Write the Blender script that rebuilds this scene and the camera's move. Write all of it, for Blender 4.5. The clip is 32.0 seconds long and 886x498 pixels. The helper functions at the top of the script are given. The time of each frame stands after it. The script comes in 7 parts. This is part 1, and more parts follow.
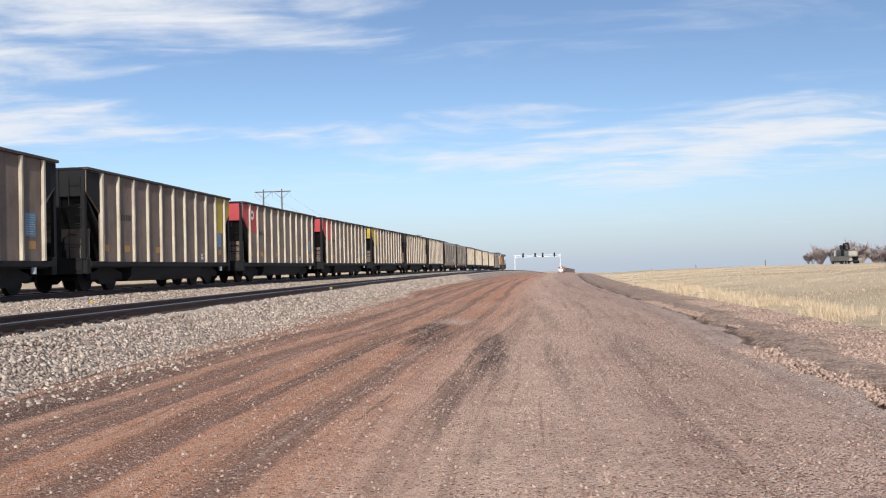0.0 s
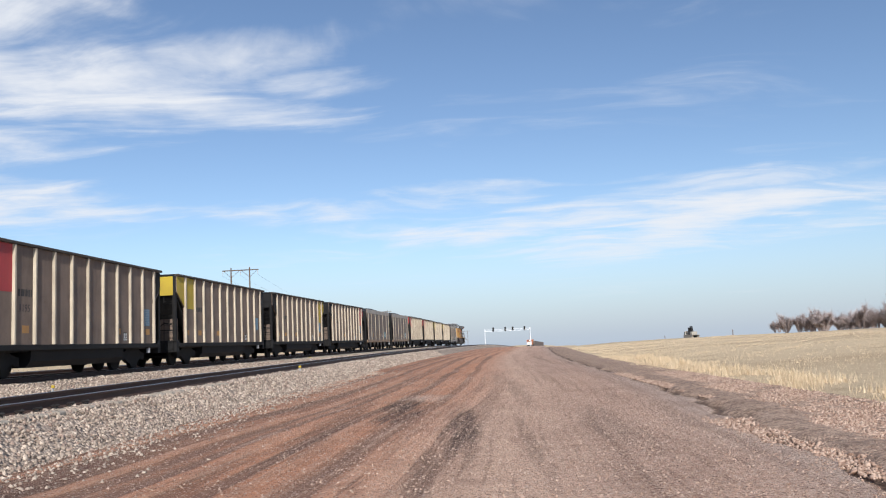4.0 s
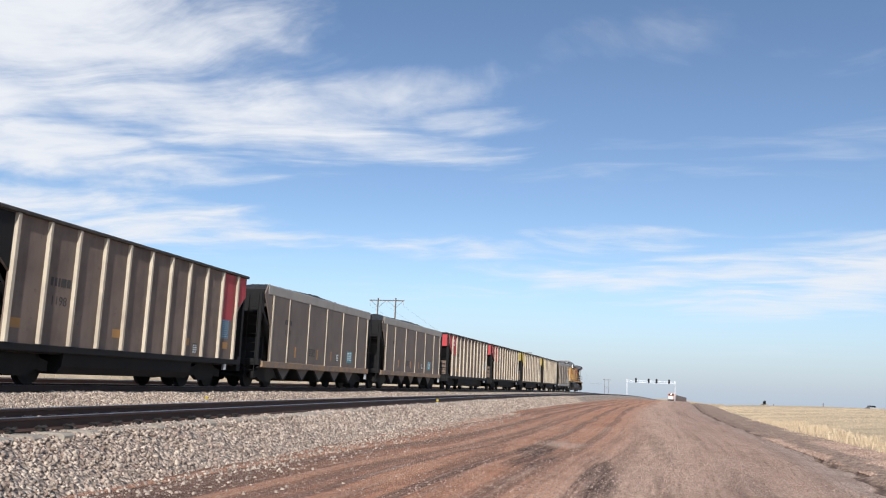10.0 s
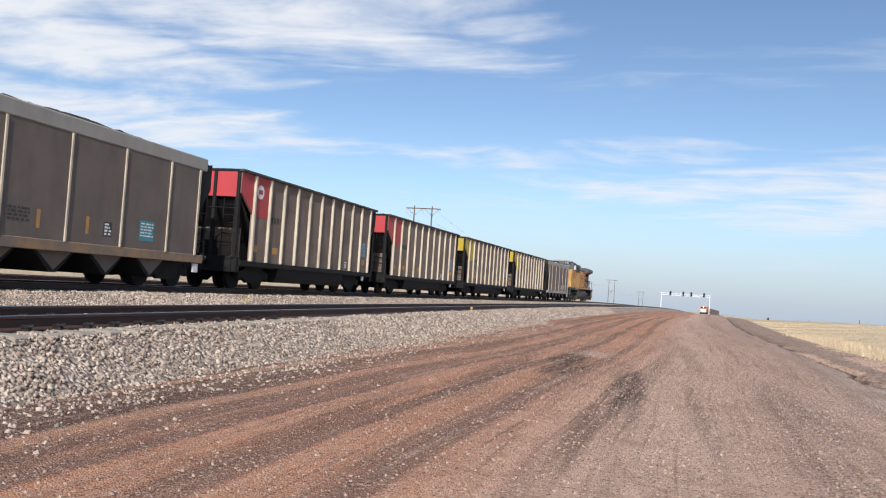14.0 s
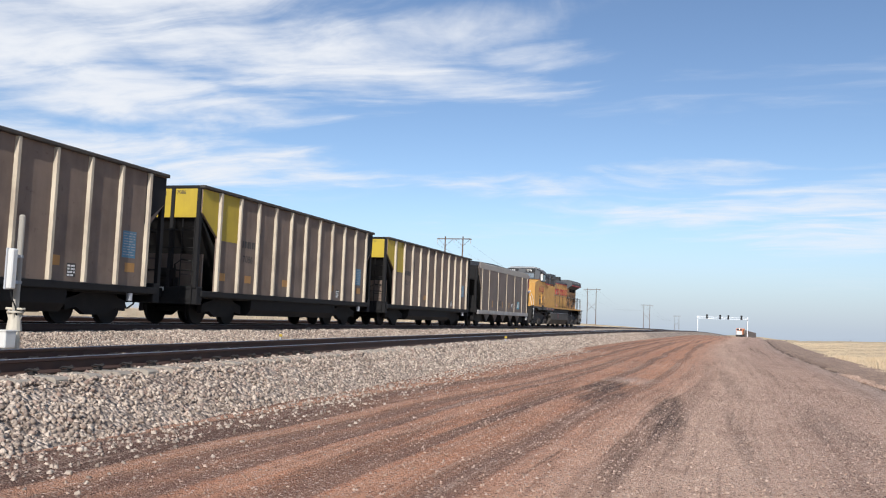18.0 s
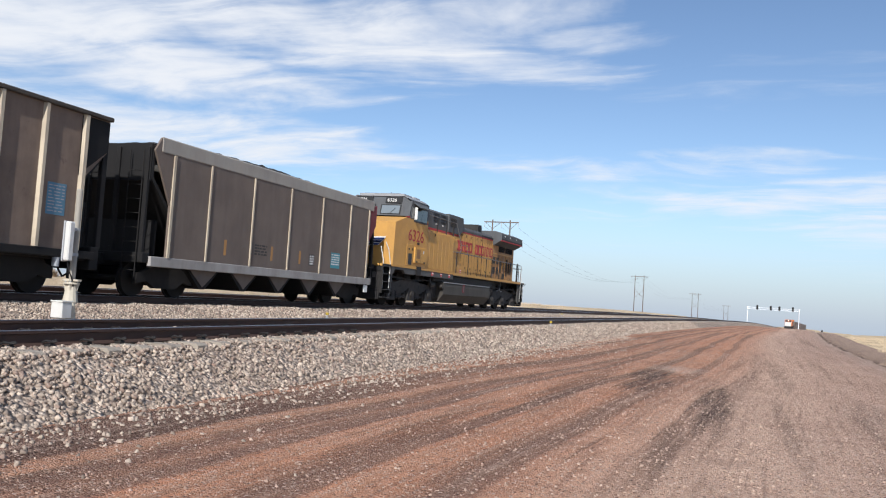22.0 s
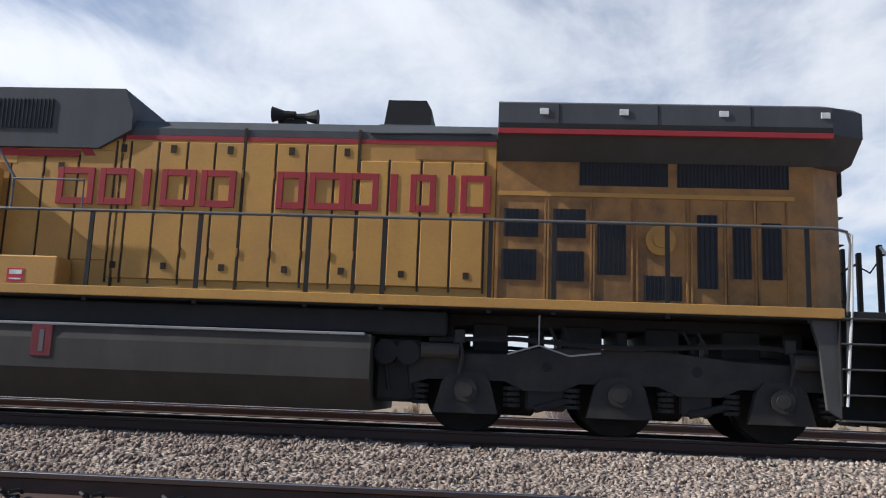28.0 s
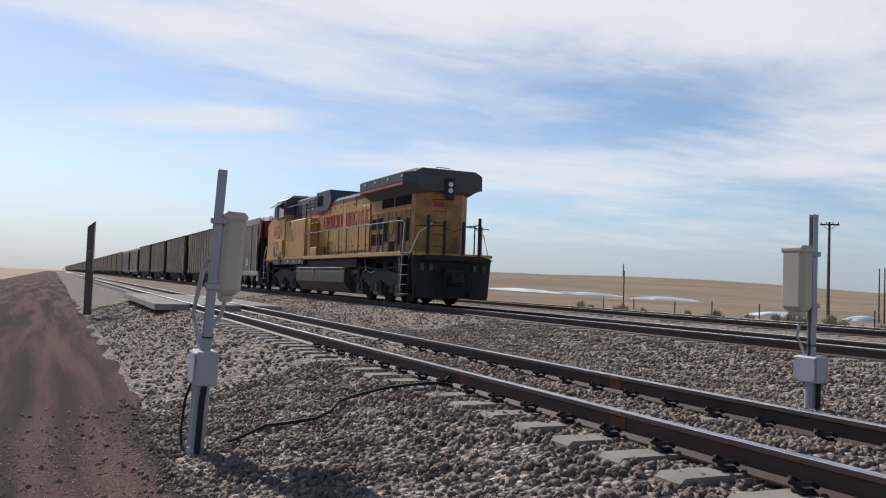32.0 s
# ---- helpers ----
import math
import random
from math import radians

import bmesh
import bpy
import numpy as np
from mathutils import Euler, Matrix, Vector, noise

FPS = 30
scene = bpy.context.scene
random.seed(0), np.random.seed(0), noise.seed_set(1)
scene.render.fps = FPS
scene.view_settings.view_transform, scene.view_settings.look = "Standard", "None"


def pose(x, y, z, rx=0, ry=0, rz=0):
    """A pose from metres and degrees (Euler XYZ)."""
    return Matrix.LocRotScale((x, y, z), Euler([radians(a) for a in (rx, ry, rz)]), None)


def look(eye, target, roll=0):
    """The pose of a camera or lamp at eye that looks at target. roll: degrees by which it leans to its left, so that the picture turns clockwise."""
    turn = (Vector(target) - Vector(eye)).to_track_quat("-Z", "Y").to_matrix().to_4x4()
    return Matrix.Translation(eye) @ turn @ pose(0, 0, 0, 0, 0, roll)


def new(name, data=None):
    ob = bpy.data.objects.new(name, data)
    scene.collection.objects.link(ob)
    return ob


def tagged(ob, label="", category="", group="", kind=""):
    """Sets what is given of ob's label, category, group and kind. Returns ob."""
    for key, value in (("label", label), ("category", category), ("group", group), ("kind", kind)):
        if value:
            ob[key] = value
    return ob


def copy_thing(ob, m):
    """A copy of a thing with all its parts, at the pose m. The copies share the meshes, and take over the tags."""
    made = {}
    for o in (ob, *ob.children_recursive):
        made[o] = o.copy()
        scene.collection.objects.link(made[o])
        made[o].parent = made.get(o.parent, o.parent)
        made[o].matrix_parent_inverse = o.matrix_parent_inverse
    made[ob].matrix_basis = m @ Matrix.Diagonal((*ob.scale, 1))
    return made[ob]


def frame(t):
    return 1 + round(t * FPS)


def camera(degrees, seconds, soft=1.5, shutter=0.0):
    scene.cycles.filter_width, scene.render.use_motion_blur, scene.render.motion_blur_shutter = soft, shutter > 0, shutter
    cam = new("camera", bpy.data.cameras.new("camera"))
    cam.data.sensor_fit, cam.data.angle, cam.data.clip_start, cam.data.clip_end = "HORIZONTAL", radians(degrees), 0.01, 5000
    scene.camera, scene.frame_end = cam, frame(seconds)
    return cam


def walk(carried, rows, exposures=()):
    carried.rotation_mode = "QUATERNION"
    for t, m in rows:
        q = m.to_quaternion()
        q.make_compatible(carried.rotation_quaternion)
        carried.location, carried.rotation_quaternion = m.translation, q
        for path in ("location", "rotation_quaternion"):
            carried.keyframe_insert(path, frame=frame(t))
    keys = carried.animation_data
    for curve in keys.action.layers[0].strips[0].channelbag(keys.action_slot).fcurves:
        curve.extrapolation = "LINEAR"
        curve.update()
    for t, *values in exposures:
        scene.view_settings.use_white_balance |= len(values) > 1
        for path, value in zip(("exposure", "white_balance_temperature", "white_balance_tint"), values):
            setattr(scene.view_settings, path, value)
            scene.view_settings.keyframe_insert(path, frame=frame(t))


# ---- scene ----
cam = camera(55.12, 32.0, 1.15)
PATH = [
    (0.0, pose(0.000, 0.000, 0.000, 91.22, 1.42, 3.09)),
    (0.5, pose(0.000, 0.000, 0.000, 91.11, 1.44, 3.09)),
    (1.0, pose(0.000, 0.000, 0.000, 91.61, 1.43, 3.21)),
    (1.5, pose(0.000, 0.000, 0.000, 94.03, 1.75, 4.17)),
    (2.0, pose(0.000, 0.000, 0.000, 95.19, 1.97, 2.75)),
    (2.5, pose(0.000, 0.000, 0.000, 95.30, 2.09, 2.63)),
    (3.0, pose(0.000, 0.000, 0.000, 94.75, 2.66, 2.22)),
    (3.5, pose(0.000, 0.000, 0.000, 96.47, 3.20, 2.76)),
    (4.0, pose(0.000, 0.000, 0.000, 96.23, 2.57, 1.08)),
    (4.5, pose(0.000, 0.000, 0.000, 94.18, -0.01, 0.62)),
    (6.5, pose(0.000, 0.000, 0.000, 96.30, -0.34, 1.76)),
    (7.0, pose(0.000, 0.000, 0.000, 97.54, -0.66, 1.31)),
    (7.5, pose(0.000, 0.000, 0.000, 97.88, 1.09, 0.48)),
    (8.0, pose(0.000, 0.000, 0.000, 97.68, 1.35, 3.67)),
    (8.5, pose(0.000, 0.000, 0.000, 99.09, -0.87, 7.29)),
    (9.0, pose(0.000, 0.000, 0.000, 98.65, -1.19, 4.60)),
    (9.5, pose(0.000, 0.000, 0.000, 96.90, -0.21, 3.50)),
    (10.0, pose(0.000, 0.000, 0.000, 98.91, -2.49, 10.32)),
    (10.5, pose(0.000, 0.000, 0.000, 96.60, -3.45, 13.03)),
    (11.0, pose(0.000, 0.000, 0.000, 98.15, -1.24, 7.03)),
    (11.5, pose(0.000, 0.000, 0.000, 95.49, -0.82, 5.52)),
    (12.0, pose(0.000, 0.000, 0.000, 92.47, -2.03, 10.51)),
    (12.5, pose(0.000, 0.000, 0.000, 92.66, -2.07, 12.29)),
    (13.0, pose(0.000, 0.000, 0.000, 91.22, -2.05, 9.68)),
    (13.5, pose(0.000, 0.000, 0.000, 91.42, -0.75, 6.85)),
    (14.0, pose(0.000, 0.000, 0.000, 92.63, -3.84, 12.65)),
    (14.5, pose(0.000, 0.000, 0.000, 96.51, -3.21, 12.59)),
    (16.5, pose(0.000, 0.000, 0.000, 94.92, -2.90, 13.90)),
    (17.0, pose(0.000, 0.000, 0.000, 94.46, -2.91, 14.18)),
    (17.5, pose(0.000, 0.000, 0.000, 94.24, -2.49, 14.59)),
    (18.0, pose(0.000, 0.000, 0.000, 94.55, -2.22, 14.89)),
    (18.5, pose(0.000, 0.000, 0.000, 94.96, -2.40, 15.93)),
    (19.0, pose(0.000, 0.000, 0.000, 94.99, -2.67, 17.51)),
    (19.5, pose(0.000, 0.000, 0.000, 94.49, -2.75, 17.52)),
    (20.0, pose(0.000, 0.000, 0.000, 94.05, -3.04, 17.38)),
    (20.5, pose(0.000, 0.000, 0.000, 93.78, -3.35, 17.52)),
    (21.0, pose(0.000, 0.000, 0.000, 93.53, -3.46, 17.73)),
    (21.5, pose(0.000, 0.000, 0.000, 93.48, -3.62, 17.82)),
    (22.0, pose(0.000, 0.000, 0.000, 93.21, -3.83, 17.95)),
    (22.5, pose(0.000, 0.000, 0.000, 93.03, -3.94, 18.07)),
    (23.0, pose(0.000, 0.000, 0.000, 93.06, -4.21, 18.19)),
    (23.5, pose(0.000, 0.000, 0.000, 93.26, -4.86, 25.02)),
    (23.6, pose(0.000, 0.000, 0.000, 93.70, -4.53, 28.29)),
    (24.0, pose(0.000, 0.000, 0.000, 95.11, -3.35, 33.51)),
    (24.2, pose(0.000, 0.000, 0.000, 95.56, -3.39, 35.99)),
    (24.4, pose(0.000, 0.000, 0.000, 96.25, -3.21, 37.74)),
    (24.5, pose(0.000, 0.000, 0.000, 96.56, -3.06, 38.23)),
    (26.6, pose(-2.089, -2.494, 0.003, 98.92, -4.16, 87.22)),
    (26.9, pose(-2.279, -2.710, 0.002, 100.01, -3.26, 90.97)),
    (27.2, pose(-2.440, -2.897, -0.006, 100.77, -1.71, 91.44)),
    (28.0, pose(-2.772, -2.888, 0.003, 99.46, -2.16, 93.46)),
    (28.6, pose(-3.012, -3.052, 0.054, 96.81, -2.79, 102.72)),
    (29.0, pose(-2.819, -3.204, 0.143, 98.18, -2.22, 111.89)),
    (29.3, pose(-2.575, -3.248, 0.234, 96.39, -2.47, 121.76)),
    (29.5, pose(-2.863, -2.966, 0.252, 94.97, -1.65, 128.11)),
    (30.0, pose(-3.051, -3.374, 0.260, 94.29, -0.54, 135.44)),
    (30.2, pose(-3.033, -3.861, 0.257, 93.86, -2.34, 138.41)),
    (30.5, pose(-2.997, -4.084, 0.180, 92.63, -1.88, 144.03)),
    (30.6, pose(-3.174, -3.954, 0.186, 92.45, -2.39, 146.00)),
    (31.0, pose(-3.266, -4.028, 0.201, 91.58, -3.20, 151.12)),
    (31.5, pose(-3.353, -3.965, 0.201, 90.76, -2.11, 152.44)),
    (32.0, pose(-3.420, -3.992, 0.212, 92.32, -2.08, 155.38)),
]
walk(cam, PATH, ((0, 0.03, 6200, 10), (24.5, 0.06, 6150, 10), (26.6, 0.0, 6000, 10), (29.0, 0.0, 6100, 10), (30.4, 0.0, 6250, 10), (31.0, -0.13, 6150, 10), (32.0, -0.3, 6150, 10)))
# ---------------------------------------------------------------- light
SUN_DIR = Vector((0.125, -0.80, 0.585)).normalized()
world = bpy.data.worlds.new("sky")
scene.world = world
world.use_nodes = True


class Nodes:
    """Short hand for building node trees."""

    def __init__(self, tree):
        self.tree = tree

    def node(self, kind, inputs=None, **props):
        n = self.tree.nodes.new(kind)
        for k, v in props.items():
            setattr(n, k, v)
        for k, v in (inputs or {}).items():
            self.put(n.inputs[k], v)
        return n

    def put(self, socket, v):
        if isinstance(v, bpy.types.NodeSocket):
            self.tree.links.new(v, socket)
        elif isinstance(v, bpy.types.Node):
            self.tree.links.new(v.outputs[0], socket)
        elif isinstance(v, (tuple, list)) and len(v) == 3 and socket.type == "RGBA":
            socket.default_value = (*v, 1)
        else:
            socket.default_value = v

    def math(self, op, a, b=0.0, c=0.0):
        n = self.node("ShaderNodeMath", {0: a, 1: b, 2: c}, operation=op)
        return n.outputs[0]

    def smooth(self, x, lo, hi, out0=0.0, out1=1.0):
        n = self.node("ShaderNodeMapRange", {0: x, 1: lo, 2: hi, 3: out0, 4: out1}, interpolation_type="SMOOTHSTEP")
        return n.outputs[0]

    def mix(self, f, a, b, blend="MIX"):
        n = self.node("ShaderNodeMix", data_type="RGBA", blend_type=blend)
        self.put(n.inputs["Factor"], f)
        self.put(n.inputs[6], a)
        self.put(n.inputs[7], b)
        return n.outputs[2]

    def noise(self, vec, scale, detail=4.0, rough=0.55, distort=0.0):
        return self.node("ShaderNodeTexNoise", {"Vector": vec, "Scale": scale, "Detail": detail, "Roughness": rough, "Distortion": distort}).outputs[0]

    def mapping(self, vec, scale=(1, 1, 1), rot=(0, 0, 0), loc=(0, 0, 0)):
        n = self.node("ShaderNodeMapping", {"Vector": vec})
        n.inputs["Scale"].default_value = scale
        n.inputs["Rotation"].default_value = rot
        n.inputs["Location"].default_value = loc
        return n.outputs[0]


def build_sky():
    k = Nodes(world.node_tree)
    world.node_tree.nodes.clear()
    sky = k.node("ShaderNodeTexSky", sky_type="NISHITA", sun_disc=False)
    sky.sun_elevation = math.asin(SUN_DIR.z)
    sky.sun_rotation = math.atan2(SUN_DIR.x, SUN_DIR.y)
    sky.altitude, sky.air_density, sky.dust_density, sky.ozone_density = 1400, 1.0, 1.2, 1.6
    d = k.node("ShaderNodeTexCoord").outputs["Generated"]
    s = k.node("ShaderNodeSeparateXYZ", {0: d})
    x, y, z = s.outputs
    # azimuth to the left of the track and elevation, both in degrees
    az = k.math("MULTIPLY", k.math("ARCTAN2", k.math("MULTIPLY", x, -1.0), y), 57.2958)
    az = k.math("ADD", az, k.math("MULTIPLY", k.math("LESS_THAN", az, -95.0), 360.0))
    el = k.math("MULTIPLY", k.math("ARCSINE", z), 57.2958)
    # a flat cloud layer seen in perspective
    zz = k.math("ADD", k.math("MAXIMUM", z, 0.0), 0.09)
    px, py = k.math("DIVIDE", x, zz), k.math("DIVIDE", y, zz)
    plane = k.node("ShaderNodeCombineXYZ", {0: px, 1: py, 2: 0.0}).outputs[0]
    warp = k.node("ShaderNodeTexNoise", {"Vector": plane, "Scale": 0.45, "Detail": 3.0}).outputs["Color"]
    warp = k.node("ShaderNodeVectorMath", {0: warp, "Scale": 1.6}, operation="SCALE").outputs[0]
    plane2 = k.node("ShaderNodeVectorMath", {0: plane, 1: warp}, operation="ADD").outputs[0]
    big = k.noise(k.mapping(plane2, (0.55, 1.0, 1), (0, 0, 0.35), (3.1, 1.7, 0)), 0.9, 7.0, 0.6)
    fine = k.noise(k.mapping(plane2, (1.1, 2.6, 1), (0, 0, 0.5), (0.4, 5.0, 0)), 1.3, 8.0, 0.56, 0.5)
    # the wisps give way to a soft, mottled sheet round towards the sun
    sheet = k.math("MULTIPLY", k.smooth(az, 42.0, 72.0), k.smooth(az, 258.0, 215.0))
    share = k.math("SUBTRACT", 0.44, k.math("MULTIPLY", sheet, 0.30))
    form = k.math("ADD", k.math("MULTIPLY", big, k.math("SUBTRACT", 1.0, share)), k.math("MULTIPLY", fine, share))
    ragged = k.math("ADD", k.noise(plane, 1.2, 6.0, 0.6), k.math("MULTIPLY", k.noise(k.mapping(plane2, (0.8, 2.2, 1), (0, 0, 0.5)), 2.2, 8.0, 0.6, 0.5), 0.8))
    jag = k.math("MULTIPLY", k.math("SUBTRACT", ragged, 0.9), k.math("SUBTRACT", 4.0, k.math("MULTIPLY", sheet, 2.2)))

    def patch(a, e, ra, re, tilt=0.0):
        da = k.math("SUBTRACT", az, a)
        de = k.math("SUBTRACT", k.math("SUBTRACT", el, e), k.math("MULTIPLY", da, tilt))
        r = k.math("ADD", k.math("POWER", k.math("DIVIDE", k.math("ABSOLUTE", da), ra), 2.0), k.math("POWER", k.math("DIVIDE", k.math("ABSOLUTE", de), re), 2.0))
        return k.smooth(k.math("ADD", r, jag), 2.3, -0.9)

    cover = None
    for a, e, ra, re, tilt, w in CLOUDS:
        q = k.math("MULTIPLY", patch(a, e, ra, re, tilt), w)
        cover = q if cover is None else k.math("MAXIMUM", cover, q)
    # the sky towards the sun is veiled by thin high cloud
    veil = k.math("MULTIPLY", k.smooth(az, 20.0, 75.0, 0.0, 0.40), k.smooth(az, 258.0, 215.0))
    cover = k.math("ADD", cover, veil)
    dens = k.smooth(k.math("ADD", form, k.math("MULTIPLY", cover, 0.29)), 0.52, 0.90)
    dens = k.math("MULTIPLY", dens, k.smooth(el, 0.5, 5.0))
    blue = k.node("ShaderNodeBackground", {"Color": sky.outputs[0], "Strength": SKY_STRENGTH})
    # cloud towards the sun scatters more of its light forward
    towards = k.node("ShaderNodeVectorMath", {0: d, 1: tuple(SUN_DIR)}, operation="DOT_PRODUCT").outputs["Value"]
    cloud = k.node("ShaderNodeBackground", {"Color": (0.98, 0.985, 1.0), "Strength": k.smooth(towards, -0.3, 0.85, CLOUD_STRENGTH, 1.18 * CLOUD_STRENGTH)})
    haze = k.node("ShaderNodeBackground", {"Color": (0.67, 0.78, 0.95), "Strength": HAZE_STRENGTH})
    low = k.smooth(el, 8.0, -1.5, 0.0, 0.88)
    a = k.node("ShaderNodeMixShader", {0: low, 1: blue.outputs[0], 2: haze.outputs[0]})
    b = k.node("ShaderNodeMixShader", {0: dens, 1: a.outputs[0], 2: cloud.outputs[0]})
    out = k.node("ShaderNodeOutputWorld", {"Surface": b.outputs[0]})


SKY_STRENGTH, CLOUD_STRENGTH, HAZE_STRENGTH = 0.12, 0.86, 0.66
# azimuth, elevation, half widths, tilt, weight
CLOUDS = [
    (33, 21, 12, 4.6, 0.0, 1.35), (25, 17.0, 12, 2.9, 0.05, 1.25), (15, 19.0, 9, 1.7, -0.15, 1.05), (9, 17.4, 5, 1.0, -0.05, 0.85), (17, 15.6, 9, 1.3, 0.02, 0.95),
    (31, 12.9, 8, 1.5, -0.05, 1.0), (29, 9.6, 8, 1.4, 0.0, 1.05), (38, 13.2, 10, 1.9, 0.0, 1.05), (40, 9.4, 10, 1.6, 0.0, 1.05), (46, 15, 10, 4.0, 0.0, 1.0),
    (3, 9.4, 11, 1.0, -0.05, 1.05), (-12, 7.5, 19, 1.3, 0.01, 1.1), (-17, 9.6, 8, 0.8, 0.0, 0.8), (-12, 5.7, 10, 0.7, 0.0, 0.7), (12, 6.0, 7, 0.7, 0.0, 0.6),
    (-2, 22.5, 10, 1.6, 0.02, 0.3), (-22, 20.5, 10, 1.3, 0.05, 0.5), (62, 18, 17, 7, 0.0, 0.85), (78, 22, 18, 8, 0.0, 0.8), (100, 22, 18, 9, 0.0, 0.8),
    (92, 7.5, 24, 5, 0.0, 0.95), (134, 18.6, 30, 3.4, -0.02, 1.15), (150, 20, 12, 4, 0.0, 1.1), (172, 10.2, 7, 0.9, -0.06, 1.0), (177, 16, 9, 1.2, 0.0, 0.8),
    (125, 9, 16, 2.2, 0.02, 0.8), (146, 8, 12, 1.4, 0.0, 0.7),
]
build_sky()
sun = new("sun", bpy.data.lights.new("sun", "SUN"))
sun.data.energy, sun.data.angle, sun.data.color = 5.0, radians(0.6), (1.0, 0.95, 0.87)
sun.matrix_world = look(SUN_DIR * 50, (0, 0, 0))

# ---------------------------------------------------------------- plan
Z_TRAIN, Z_NEAR = -0.534, -0.676     # tops of the rails
U_TRAIN, U_NEAR, U_FAR = -15.48, -8.04, -23.0
GAUGE = 0.755                         # half the distance between rail heads
Z_ROAD = -1.5


def bend(y):
    """Sideways shift of road and tracks: straight behind, then a curve to the right."""
    y = np.maximum(np.asarray(y, float), 0)
    b = 0.001024 * np.where(y < 86, y * y / 2, 3698 + 86 * (y - 86))
    return b + np.where(y > 150, 8.5e-5 * (np.minimum(y, 800) - 150) ** 2, 0) + np.where(y > 800, 0.1105 * (y - 800), 0)


def grade(y):
    """The line falls away in the distance."""
    y = np.asarray(y, float)
    return np.where(y < 100, 0, np.where(y < 300, -4.5e-5 * (y - 100) ** 2, -1.8 - 0.018 * (y - 300)))


def bend1(y):
    return float(bend(y))


def main_bend(y):
    """The main tracks swing in towards the near one round the curve."""
    return bend1(y) + 1.07 * math.exp(-((y - 88) / (45 if y < 88 else 80)) ** 2)


def heading(y, shift=bend1):
    return math.atan2(shift(y + 0.5) - shift(y - 0.5), 1.0)


# ---------------------------------------------------------------- mesh helpers
class Mesh:
    """Collects vertices and faces of one part."""

    def __init__(self):
        self.v, self.f = [], []

    def add(self, verts, faces):
        n = len(self.v)
        self.v += [tuple(p) for p in verts]
        self.f += [tuple(i + n for i in q) for q in faces]
        return self

    def box(self, x0, x1, y0, y1, z0, z1, b=0.0):
        if b <= 0:
            return self.add([(x, y, z) for x in (x0, x1) for y in (y0, y1) for z in (z0, z1)],
                            [(0, 1, 3, 2), (4, 6, 7, 5), (0, 4, 5, 1), (2, 3, 7, 6), (0, 2, 6, 4), (1, 5, 7, 3)])
        bm = bmesh.new()
        bmesh.ops.create_cube(bm, size=1, matrix=Matrix.Translation(((x0 + x1) / 2, (y0 + y1) / 2, (z0 + z1) / 2)) @ Matrix.Diagonal((abs(x1 - x0), abs(y1 - y0), abs(z1 - z0), 1)))
        bmesh.ops.bevel(bm, geom=bm.edges[:], offset=b, segments=1, affect="EDGES")
        return self.take(bm)

    def take(self, bm):
        bm.verts.index_update()
        self.add([v.co for v in bm.verts], [[v.index for v in q.verts] for q in bm.faces])
        bm.free()
        return self

    def prism(self, outline, a, b, axis="x"):
        """A polygon swept from a to b along an axis; outline in the two other axes, in order."""
        n = len(outline)
        def at(p, s):
            return (s, p[0], p[1]) if axis == "x" else (p[0], s, p[1]) if axis == "y" else (p[0], p[1], s)
        vs = [at(p, a) for p in outline] + [at(p, b) for p in outline]
        fs = [tuple(range(n - 1, -1, -1)), tuple(range(n, 2 * n))] + [(i, (i + 1) % n, n + (i + 1) % n, n + i) for i in range(n)]
        return self.add(vs, fs)

    def tube(self, points, r, n=8):
        """A round bar through points."""
        pts = [Vector(p) for p in points]
        rings = []
        for i, p in enumerate(pts):
            d = (pts[min(i + 1, len(pts) - 1)] - pts[max(i - 1, 0)]).normalized()
            side = d.cross(Vector((0, 0, 1)) if abs(d.z) < 0.9 else Vector((1, 0, 0))).normalized()
            up = side.cross(d)
            rr = r[i] if isinstance(r, (list, tuple)) else r
            rings += [p + rr * (math.cos(2 * math.pi * j / n) * side + math.sin(2 * math.pi * j / n) * up) for j in range(n)]
        fs = [(i * n + j, i * n + (j + 1) % n, (i + 1) * n + (j + 1) % n, (i + 1) * n + j) for i in range(len(pts) - 1) for j in range(n)]
        fs += [tuple(range(n - 1, -1, -1)), tuple(range((len(pts) - 1) * n, len(pts) * n))]
        return self.add(rings, fs)

    def disc(self, centre, r, width, axis="x", n=20):
        c = Vector(centre)
        h = Vector((width / 2, 0, 0)) if axis == "x" else Vector((0, width / 2, 0)) if axis == "y" else Vector((0, 0, width / 2))
        return self.tube([c - h, c + h], r, n)

    def sheet(self, grid):
        """A grid of points as quads."""
        rows, cols = len(grid), len(grid[0])
        return self.add([p for r in grid for p in r], [(i * cols + j, i * cols + j + 1, (i + 1) * cols + j + 1, (i + 1) * cols + j) for i in range(rows - 1) for j in range(cols - 1)])

    def data(self, name, material, smooth=False):
        me = bpy.data.meshes.new(name)
        me.from_pydata(self.v, [], self.f)
        bm = bmesh.new()
        bm.from_mesh(me)
        bmesh.ops.recalc_face_normals(bm, faces=bm.faces[:])
        bm.to_mesh(me)
        bm.free()
        me.materials.append(material)
        if smooth:
            me.shade_smooth()
        return me


def part(name, mesh, material, parent=None, label="", at=None, smooth=False):
    """Links a mesh as one object, under a thing or a part where one is given."""
    data = mesh if isinstance(mesh, bpy.types.Mesh) else mesh.data(name, material, smooth)
    ob = new(name, data)
    if parent is not None:
        ob.parent = parent
    if at is not None:
        ob.matrix_basis = at
    if label:
        ob["label"] = label
    return ob


